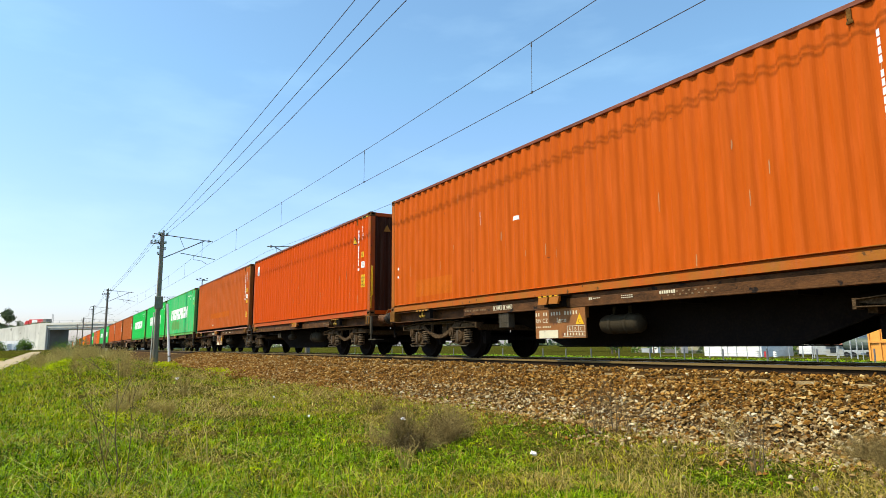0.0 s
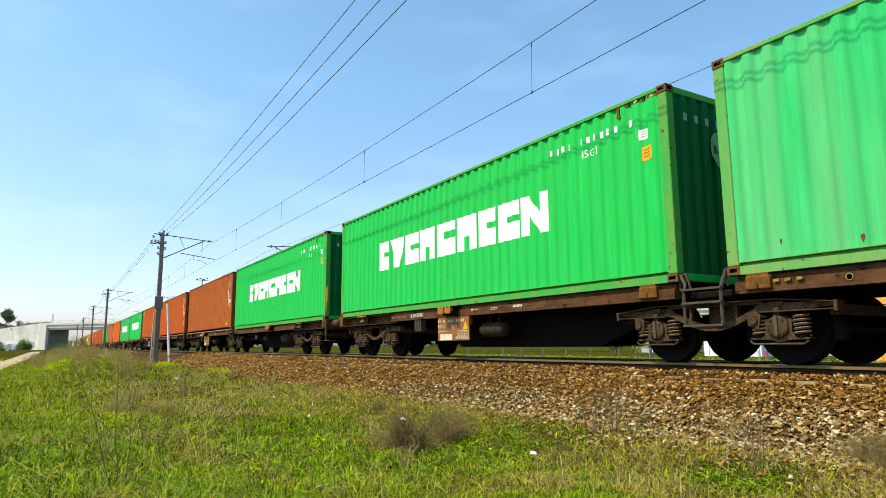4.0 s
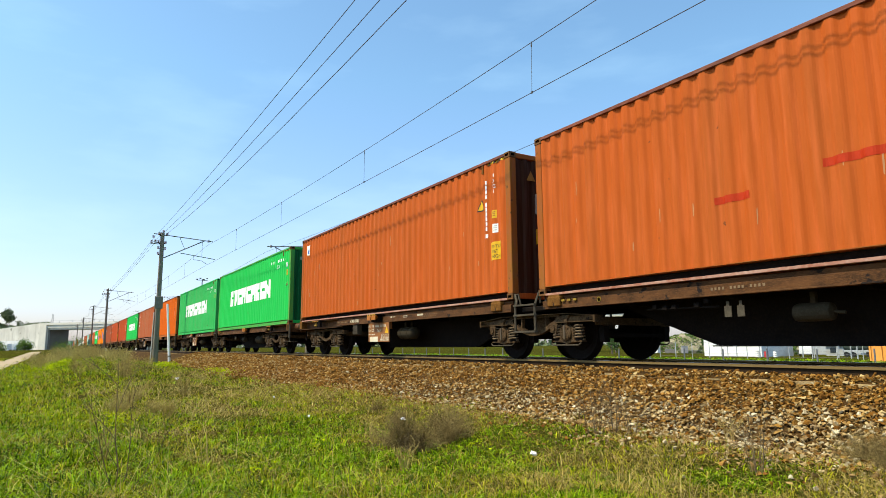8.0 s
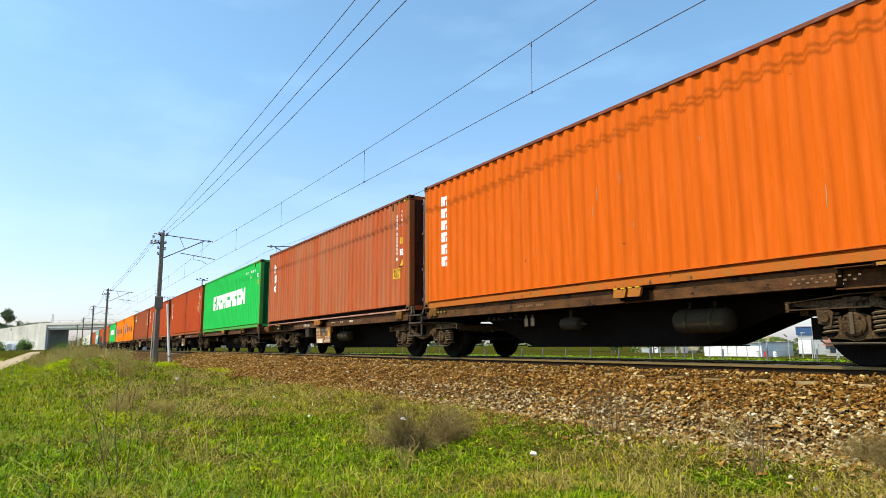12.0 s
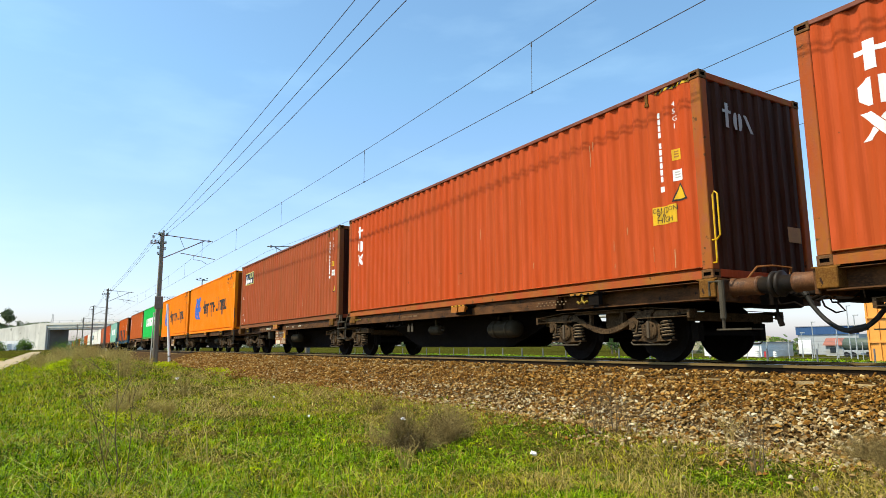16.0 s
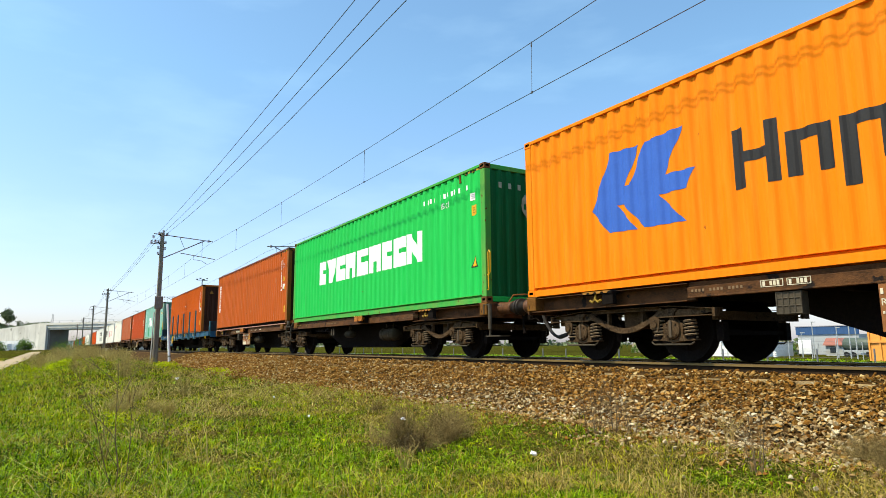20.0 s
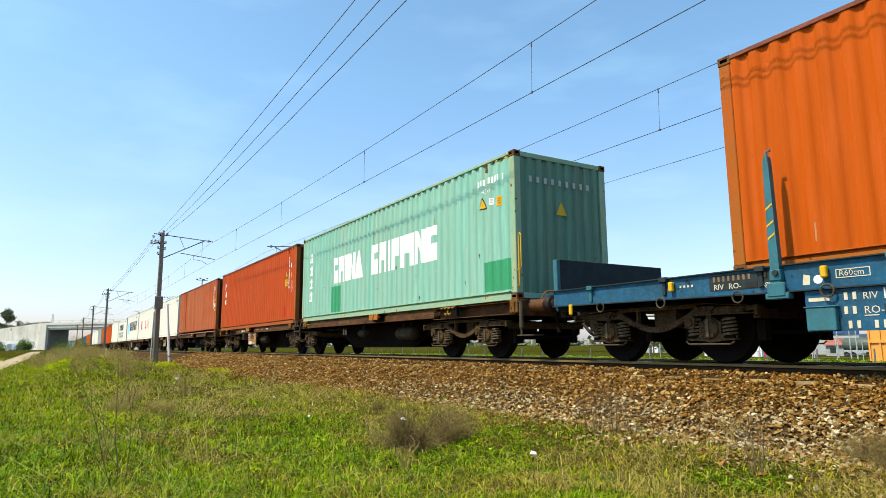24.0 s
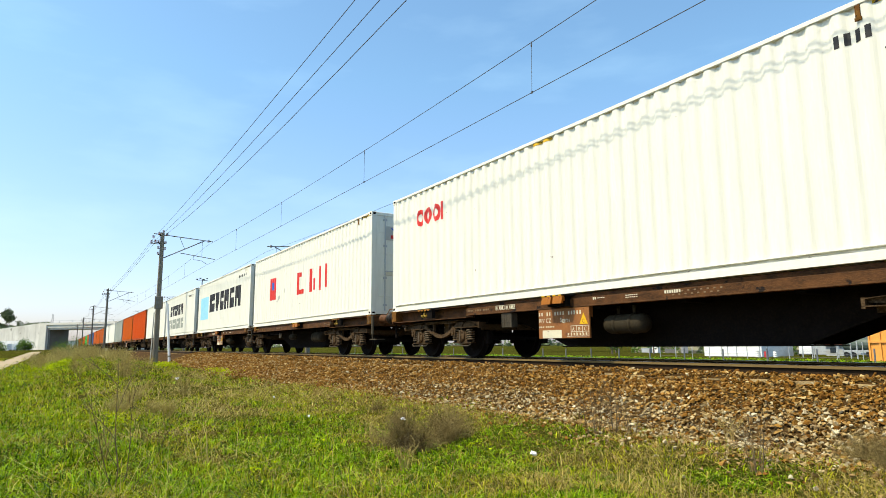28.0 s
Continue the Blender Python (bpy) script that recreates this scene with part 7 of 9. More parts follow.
            put_mesh("air_tank", "tank_lead", lambda: tank_mesh(c0 - 5.45, c0 - 4.65), M_TANK, w, None, "", True)
            put_mesh("valve_gear", "valves_lead", lambda: valve_mesh(4), M_UNDER, w, pose(c0 - 9.3, 0, 0))
        else:
            put_mesh("air_tank", "tank_trail", lambda: tank_mesh(c0 - 5.08, c0 - 4.36, 0.15, -0.9), M_TANK, w, None, "", True)
            plate = put_mesh("data_plate", "plate", lambda: boxes((c0 - 6.48, c0 - 5.23, -1.2, -1.17, 0.37, 0.874), (c0 - 6.45, c0 - 6.35, -1.17, -1.1, 0.7, 0.9), (c0 - 5.35, c0 - 5.25, -1.17, -1.1, 0.7, 0.9)), M_PLATE if not brown else M_PLATEBROWN, w, None, "plate with data bars")
            put_mesh("cream_field", "plate_field", lambda: boxes((c0 - 6.38, c0 - 5.89, -1.206, -1.2, 0.375, 0.51)), M_CREAM, plate)
            tagged(put_mesh("number_bars", "plate_bars", lambda: boxes(*[(c0 - 6.465 + 0.068 * k, c0 - 6.437 + 0.068 * k, -1.206, -1.2, 0.76, 0.82) for k in range(16) if k not in (2, 5, 10)], *[(c0 - 6.46 + 0.045 * k, c0 - 6.44 + 0.045 * k, -1.206, -1.2, 0.556, 0.582) for k in range(9) if k != 3], *[(c0 - 5.74 + 0.07 * k, c0 - 5.71 + 0.07 * k, -1.206, -1.2, 0.415, 0.455) for k in range(7)]), M_CREAM, plate), kind="stuff")

            def words():
                bm = bmesh.new()
                for txt, size, xx, zz in (("RIV CZ", 0.105, -6.47, 0.642), ("Sggrss", 0.1, -5.92, 0.645), ("A", 0.085, -5.63, 0.49), ("B", 0.085, -5.49, 0.49), ("C", 0.085, -5.36, 0.49)):
                    me = bpy.data.meshes.new("w")
                    q = lettering(txt, size, c0 + xx, zz)
                    q.to_mesh(me)
                    q.free()
                    bm.from_mesh(me)
                    bpy.data.meshes.remove(me)
                for v in bm.verts:
                    v.co.y = -1.204
                return bm
            tagged(put_mesh("plate_words", "plate_words", words, M_CREAM, plate), kind="stuff")
            put_mesh("table_lines", "plate_table", lambda: boxes(*[(c0 - 5.76 if z < 0.47 else c0 - 5.66, c0 - 5.25, -1.205, -1.2, z - 0.004, z + 0.004) for z in (0.4, 0.475, 0.57)], *[(c0 + x - 0.004, c0 + x + 0.004, -1.205, -1.2, 0.4, 0.57) for x in (-5.25, -5.39, -5.53, -5.66)]), M_CREAM, plate)
            put_mesh("brake_mark", "plate_mark", lambda: prism(bmesh.new(), [(c0 - 5.455, 0.595), (c0 - 5.265, 0.595), (c0 - 5.36, 0.775)], -1.206, -1.2), M_YELLOW, plate)

            def mark_letter():
                bm = lettering("C", 0.09, c0 - 5.395, 0.615)
                for v in bm.verts:
                    v.co.y = -1.208
                return bm
            put_mesh("mark_letter", "plate_mark_letter", mark_letter, M_PLATEBROWN, plate)
            put_mesh("mesh_box", "mesh_box", lambda: boxes((c0 - 7.6, c0 - 7.29, -1.18, -1.04, 0.595, 0.866), *[(c0 - 7.6 + 0.073 * k, c0 - 7.582 + 0.073 * k, -1.19, -1.18, 0.6, 0.862) for k in range(5)], *[(c0 - 7.59, c0 - 7.3, -1.19, -1.18, z, z + 0.014) for z in (0.6, 0.69, 0.78, 0.85)], bevel=0.004), M_STEP, w, None, "grey box with a wire-mesh front")
            put_mesh("sill_frame", "sill_frames", lambda: boxes(*[(c0 + a, c0 + b, -1.206, -1.199, z, z + 0.007) for a, b in ((-7.76, -7.48), (-7.435, -7.155)) for z in (0.935, 1.012)], *[(c0 + a, c0 + a + 0.008, -1.206, -1.199, 0.935, 1.019) for a in (-7.76, -7.488, -7.435, -7.163)], *[(c0 + a + 0.045 * k, c0 + a + 0.03 + 0.045 * k, -1.206, -1.199, 0.95, 1.004) for a in (-7.735, -7.41) for k in range(5) if k != 1]), M_CREAM, w, None, "white framed data stencil")
            tagged(put_mesh("white_stencil", "white_stencils", lambda: boxes(*[(c0 + a + 0.04 * k, c0 + a + 0.026 + 0.04 * k, -1.206, -1.199, z, z + h) for a, z, n, h in ((-3.73, 0.965, 7, 0.045), (-5.13, 0.97, 2, 0.04), (-5.03, 0.985, 4, 0.014), (-4.45, 0.985, 6, 0.014), (-4.45, 0.955, 6, 0.012)) for k in range(n)]), M_CREAM, w), kind="stuff")
        # stencilled data bars on the sill
        tagged(put_mesh("sill_stencil", "sill_marks_" + key, lambda: boxes(*[(c0 - 8.8 + 0.055 * k, c0 - 8.77 + 0.055 * k, -1.204, -1.199, 0.95, 0.985) for k in range(16) if k % 5], *[(c0 - 3.6 + 0.05 * k, c0 - 3.57 + 0.05 * k, -1.204, -1.199, 0.93 + 0.045 * (k % 2), 0.95 + 0.045 * (k % 2)) for k in range(16)]), M_STENCIL, w), kind="stuff")
    for x in (-2.1, mid, total + 2.1):
        bogie(w, x, fine)
    put_mesh("joint_casting", "joint_casting", lambda: boxes((mid - 0.5, mid + 0.5, -0.3, 0.3, 0.78, 1.02), (mid - 0.34, mid + 0.34, -1.05, 1.05, 0.86, 0.96), bevel=0.02), M_UNDER, w)
    put_mesh("step_frame", "step_frame", ladder_mesh, M_STEP, w, pose(mid - GAP_JOINT / 2, 0, 0), "grey tubular step frame")
    put_mesh("step_frame", "step_frame", ladder_mesh, M_STEP, w, pose(mid + GAP_JOINT / 2, 0, 0, 0, 0, 180), "grey tubular step frame")
    for x, sign in ((0.0, 1), (total, -1)):
        put_mesh("headstock", "headstock%d" % sign, lambda: boxes((x, x + sign * 0.06, -1.2, 1.2, 0.8, 1.1), bevel=0.01), M_WAGON, w)
        for s in (-1, 1):
            b = put_mesh("buffer", "buffer%d" % sign, lambda: buffer_mesh(sign), M_BUFFER, w, pose(x + sign * 0.02, s * 0.875, 0.99), "", True)
            put_mesh("buffer_head", "buffer_head%d" % sign, lambda: buffer_head_mesh(sign), M_GREASE, b, None, "", True)
        turn = pose(x, 0, 0) if sign == 1 else pose(x, 0, 0, 0, 0, 180)
        put_mesh("shunter_step", "shunter_step", step_mesh, M_STEP, w, turn)
        if sign == 1:
            put_mesh("hand_rail", "hand_rail", handle_mesh, M_PLATEBROWN, w, turn, "bent rusty yellow hand rail")
            put_mesh("screw_coupling", "screw_coupling", coupling_mesh, M_UNDER, w, turn)
            put_mesh("brake_hose", "brake_hose", hose_mesh, M_RUBBER, w, turn)
            for k, pts in enumerate(LEVERS):
                put_mesh("uncoupling_lever", "lever%d" % k, lambda: tube(bmesh.new(), pts, 0.012, 5), M_UNDER, w, turn)
            put_mesh("brake_cock", "brake_cock", cock_mesh, M_UNDER, w, turn)
    return w


def stake_mesh():
    bm = bmesh.new()
    prism(bm, [(-0.055, 0.95), (0.06, 0.95), (0.05, 1.5), (0.035, 2.35), (0.025, 2.45), (-0.01, 2.47), (-0.035, 2.38), (-0.05, 1.5)], -1.46, -1.385)
    box(bm, -0.065, 0.07, -1.475, -1.385, 0.97, 1.1, bevel=0.012)
    tube(bm, [(0.0, -1.42, 2.45), (0.0, -1.42, 2.52), (0.05, -1.42, 2.52)], 0.015)
    return bm


def stake_wagon(label):
    """A four-axle flat wagon with side stakes, blue; the origin below the middle, on the rail head."""
    w = thing("stake_wagon", label, "wagon", "wagons of the train")
    HL = 9.3
    part("deck", boxes((-HL, HL, -1.33, 1.33, 1.06, 1.105), bevel=0.006), M_GREYBOARD, w)
    for s in (-1, 1):
        bm = bmesh.new()
        prism(bm, [(-HL, 0.9), (-5.6, 0.85), (5.6, 0.85), (HL, 0.9), (HL, 1.14), (-HL, 1.14)], s * 1.36, s * 1.39)
        part("side_sill", bm, M_BLUEWAGON, w, "faded blue channel-shaped side sill")
        bm = boxes((-HL, HL, s * 1.3, s * 1.43, 1.141, 1.155))
        prism(bm, [(-HL, 0.885), (-5.6, 0.835), (5.6, 0.835), (HL, 0.885), (HL, 0.9), (5.6, 0.85), (-5.6, 0.85), (-HL, 0.9)], s * 1.33, s * 1.43)
        part("sill_flange", bm, M_GREYBOARD, w, "dark grey flanges of the sill")
        bm = bmesh.new()
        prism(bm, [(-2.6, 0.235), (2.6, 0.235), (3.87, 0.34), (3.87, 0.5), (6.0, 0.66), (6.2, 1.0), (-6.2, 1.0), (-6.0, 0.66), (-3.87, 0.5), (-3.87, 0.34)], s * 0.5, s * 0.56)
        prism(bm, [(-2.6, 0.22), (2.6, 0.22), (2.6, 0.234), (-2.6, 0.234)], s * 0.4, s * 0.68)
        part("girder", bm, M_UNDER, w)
    xs = [-5.42, -3.38, -1.14, 1.14, 3.38, 5.42]
    for x in xs:
        for s in (-1, 1):
            m = pose(x, 0, 0) if s == -1 else pose(x, 0, 0, 0, 0, 180)
            st = put_mesh("stake", "stake", stake_mesh, M_TEAL, w, m, "teal steel stake")
            put_mesh("stake_stripes", "stake_stripes", lambda: drawn_box_stripes(), M_YELLOW, st)
            put_mesh("stake_pocket", "stake_pocket", lambda: boxes((-0.105, 0.105, -1.47, -1.43, 0.79, 0.95), (-0.14, 0.14, -1.46, -1.35, 0.76, 0.83), bevel=0.01), M_TEAL, w, m)
            put_mesh("stake_bolt", "stake_bolt", lambda: rod(bmesh.new(), (0.02, -1.46, 1.06), (0.02, -1.5, 1.06), 0.035, 8), M_GREYBOARD, w, m)
    for k in range(13):
        part("clamp", boxes((-8.48 + 1.4 * k, -8.36 + 1.4 * k, -1.455, -1.36, 1.1, 1.165), (-8.45 + 1.4 * k, -8.4 + 1.4 * k, -1.42, -1.39, 0.92, 1.1), bevel=0.006), M_GREYBOARD if k % 3 else M_TEAL, w)
    for x in (-8.2, -7.07, -5.92, -4.87, -3.99, -3.04, -1.87, 1.87, 3.04, 3.99, 4.87, 5.92, 7.07):
        bm = bmesh.new()
        seg = [(x + 0.07 * math.cos(a), -1.44, 0.82 + 0.07 * math.sin(a)) for a in np.linspace(0, 2 * math.pi, 13)]
        part("lashing_ring", tube(bm, seg, 0.011), M_STEP, w)
    for x in (-6.89, -4.89, -2.75, 1.9, 5.0):
        part("folding_spigot", boxes((x - 0.035, x + 0.035, -1.46, -1.4, 0.96, 1.09), bevel=0.012), M_YELLOW, w, "yellow spigot")

    def words(rows, y, mat, parent):
        for txt, x, z, size in rows:
            bm = lettering(txt, size, x, z)
            for v in bm.verts:
                v.co.y = y
            part("painted_word", bm, mat, parent)

    def figures(x, z, n, h, y, step=0.085, skip=()):
        return [(x + step * k, x + 0.42 * step + step * k, y - 0.006, y, z, z + h) for k in range(n) if k not in skip]

    def outline(x0, x1, z0, z1, y, t=0.009):
        return [(x0, x1, y - 0.006, y, z0, z0 + t), (x0, x1, y - 0.006, y, z1 - t, z1), (x0, x0 + t, y - 0.006, y, z0 + t, z1 - t), (x1 - t, x1, y - 0.006, y, z0 + t, z1 - t)]

    # data plate under the sill, bars in place of the numbers
    pl = part("data_plate", boxes((-5.14, -3.33, -1.39, -1.36, 0.385, 0.83)), M_BLUEWAGON, w, "large blue data plate")
    part("number_bars", boxes(*figures(-4.73, 0.71, 2, 0.08, -1.39), *figures(-4.74, 0.56, 2, 0.08, -1.39), *figures(-4.71, 0.41, 8, 0.08, -1.39, 0.083, (2, 5))), M_CREAM, pl)
    words((("RIV", -4.55, 0.71, 0.1), ("RO-", -4.55, 0.56, 0.11), ("Rgs", -4.14, 0.535, 0.1), ("A", -3.78, 0.655, 0.075), ("B", -3.64, 0.655, 0.075), ("C", -3.5, 0.655, 0.075)), -1.394, M_CREAM, pl)
    part("underline", boxes((-4.55, -4.41, -1.396, -1.39, 0.535, 0.545)), M_CREAM, pl)
    part("worn_patch", boxes((-4.36, -4.16, -1.394, -1.39, 0.55, 0.65)), M_GREYBOARD, pl)
    for pts in ([(-4.34, 0.81), (-4.34, 0.71), (-4.3, 0.69), (-4.24, 0.71), (-4.23, 0.8)], [(-4.21, 0.8), (-4.05, 0.81)], [(-4.13, 0.8), (-4.12, 0.69)], [(-3.9, 0.78), (-4.0, 0.79), (-4.03, 0.74), (-3.98, 0.69), (-3.88, 0.69)]):
        part("chalk_mark", tube(bmesh.new(), [(x, -1.392, z) for x, z in pts], 0.009, 4), M_WHITE, pl)
    part("table_frame", boxes(*outline(-3.9, -3.42, 0.49, 0.735, -1.39), *outline(-3.9, -3.42, 0.57, 0.645, -1.39, 0.007)), M_CREAM, pl)
    part("table_figures", boxes(*figures(-3.84, 0.59, 6, 0.035, -1.39, 0.065), *figures(-3.68, 0.51, 3, 0.04, -1.39, 0.06)), M_CREAM, pl)
    part("brake_box", boxes((-5.11, -4.8, -1.46, -1.39, 0.39, 0.64), (-5.13, -4.78, -1.47, -1.39, 0.64, 0.655), bevel=0.008), M_TEAL, w, "teal box with a lid")
    part("white_label", boxes((-5.1, -4.88, -1.396, -1.39, 0.71, 0.75)), M_CREAM, pl)
    # painted data along the sill
    part("sill_panel", boxes((-6.33, -5.5, -1.394, -1.39, 0.915, 1.11)), M_GREYBOARD, w, "dark panel under the wagon's number")
    words((("RIV", -6.27, 0.93, 0.1), ("RO-", -6.06, 0.93, 0.1), ("Rgs", -5.64, 0.93, 0.09)), -1.397, M_CREAM, w)
    part("number_bars", boxes(*figures(-6.27, 1.03, 11, 0.065, -1.394, 0.068, (8,))), M_STENCIL, w)
    part("worn_patch", boxes((-5.84, -5.68, -1.398, -1.394, 0.925, 1.0)), M_BLACK, w)
    words((("R60cm", -4.76, 0.965, 0.09), ("UIC", -0.56, 0.94, 0.13)), -1.394, M_CREAM, w)
    for x0, x1, z0, z1 in ((-4.79, -4.45, 0.945, 1.04), (-3.83, -3.51, 0.92, 1.06), (-3.18, -2.87, 0.945, 1.035), (-1.1, -0.75, 0.98, 1.07)):
        part("sill_frame", boxes(*outline(x0, x1, z0, z1, -1.39)), M_CREAM, w)
    part("hexagon_mark", tube(bmesh.new(), [(-1.75, -1.391, 0.995), (-1.69, -1.391, 1.04), (-1.53, -1.391, 1.04), (-1.47, -1.391, 0.995), (-1.53, -1.391, 0.95), (-1.69, -1.391, 0.95), (-1.75, -1.391, 0.995)], 0.007, 4), M_CREAM, w)
    tagged(part("sill_stencil", boxes(*figures(-3.8, 1.0, 5, 0.04, -1.39, 0.055), *figures(-3.77, 0.935, 4, 0.045, -1.39, 0.055, (2,)), *figures(-3.15, 0.965, 5, 0.05, -1.39, 0.05), *figures(-1.67, 0.97, 4, 0.05, -1.39, 0.04), *figures(-6.78, 1.0, 4, 0.03, -1.39, 0.06), *figures(0.3, 1.0, 12, 0.04, -1.39, 0.06, (5, 8))), M_CREAM, w), kind="stuff")
    part("white_dot", lathe(bmesh.new(), [(0.001, -1.394), (0.045, -1.394), (0.05, -1.391)], 14, "y", (-4.98, 0, 0.95)), M_WHITE, w)
    part("white_smear", prism(bmesh.new(), [(-5.15, 0.9), (-5.07, 0.9), (-5.06, 1.0), (-5.13, 1.02)], -1.394, -1.39), M_CREAM, w)
    panel = part("chalk_panel", boxes((-2.35, -1.95, -1.45, -1.43, 0.71, 1.15)), M_TEAL, w, "teal panel chalked over with white")
    for k in range(7):
        part("chalk_mark", boxes((-2.31 + 0.05 * k, -2.285 + 0.05 * k, -1.456, -1.45, 0.75 + 0.02 * (k % 2), 1.06 - 0.04 * (k % 3))), M_PALE, panel)
    # hand wheel
    bm = bmesh.new()
    ring = [(-2.68 + 0.25 * math.cos(a), -1.5, 0.78 + 0.25 * math.sin(a)) for a in np.linspace(0, 2 * math.pi, 21)]
    tube(bm, ring, 0.018)
    for k in range(3):
        a = math.pi / 2 + 2 * math.pi * k / 3
        rod(bm, (-2.68, -1.5, 0.78), (-2.68 + 0.25 * math.cos(a), -1.5, 0.78 + 0.25 * math.sin(a)), 0.018, 6)
    rod(bm, (-2.68, -1.52, 0.78), (-2.68, -1.1, 0.78), 0.03, 8)
    part("hand_wheel", bm, M_YELLOW, w, "yellow brake hand wheel")
    part("air_tank", tank_mesh(0.6, 1.8, 0.18, -0.7, 0.6), M_UNDER, w, "", True)
    for s in (-1, 1):
        # folding end board and head gear
        board = part("end_board", boxes((s * 9.27, s * 9.31, -1.3, 1.3, 1.1, 1.7), bevel=0.008), M_GREYBOARD, w, "dark grey end board")
        for q in (-1.32, 1.32):
            part("board_post", boxes((s * 9.24, s * 9.34, q - 0.04, q + 0.04, 0.9, 1.69 if q < 0 else 1.3), bevel=0.01), M_TEAL, board)
        part("headstock", boxes((s * HL, s * (HL + 0.06), -1.3, 1.3, 0.82, 1.14), bevel=0.01), M_BLUEWAGON, w)
        for q in (-1, 1):
            b = put_mesh("buffer", "buffer%d" % s, lambda: buffer_mesh(s), M_BUFFER, w, pose(s * (HL + 0.03), q * 0.875, 0.99), "", True)
            put_mesh("buffer_head", "buffer_head%d" % s, lambda: buffer_head_mesh(s), M_GREASE, b, None, "", True)
        bogie(w, s * 7.5)
        if s > 0:
            put_mesh("screw_coupling", "screw_coupling", coupling_mesh, M_UNDER, w, pose(HL, 0, 0))
            put_mesh("brake_hose", "brake_hose", hose_mesh, M_RUBBER, w, pose(HL, 0, 0))
        part("yellow_handle", boxes((s * 8.8, s * 8.87, -1.48, -1.43, 0.73, 0.9), bevel=0.015), M_YELLOW, w)
    return w


def drawn_box_stripes():
    bm = bmesh.new()
    for z in (1.45, 1.6, 1.8):
        prism(bm, [(-0.045, z), (0.042, z + 0.06), (0.042, z + 0.085), (-0.045, z + 0.025)], -1.464, -1.46)
    return bm


WAGONS = []          # (wagon, how far its origin lies behind the leading container's front end)


def make_wagons():
    first = articulated_wagon("brown two-part container wagon with rusty buffers")
    leads = [1, 3, 5, 7, 9, 11, 13, 15, 17, 19] + list(range(22, LAST + 1, 2))
    WAGONS.append((first, front(-1)))
    plain = articulated_wagon("brown two-part container wagon at the rear", fine=False)
    WAGONS.append((plain, front(leads[-1])))
    for n in leads[:-1]:
        w = copy_thing(first if n < 30 else plain, Matrix.Identity(4))
        WAGONS.append((w, front(n)))
    WAGONS.append((stake_wagon("blue flat wagon with teal stakes"), front(21) - LENGTH / 2))


make_containers()
make_wagons()


# ---- overhead line ----
def strung(a, b, sag, n=14):
    a, b = Vector(a), Vector(b)
    return [a.lerp(b, k / n) - Vector((0, 0, sag * 4 * (k / n) * (1 - k / n))) for k in range(n + 1)]


def wire_mesh(pts, r):
    bm = bmesh.new()
    return tube(bm, pts, r, 5)


MAST_X = [12.0, -45.8, -100.6, -142.4, -198.0, -256.0]
MAST_Y = -2.9


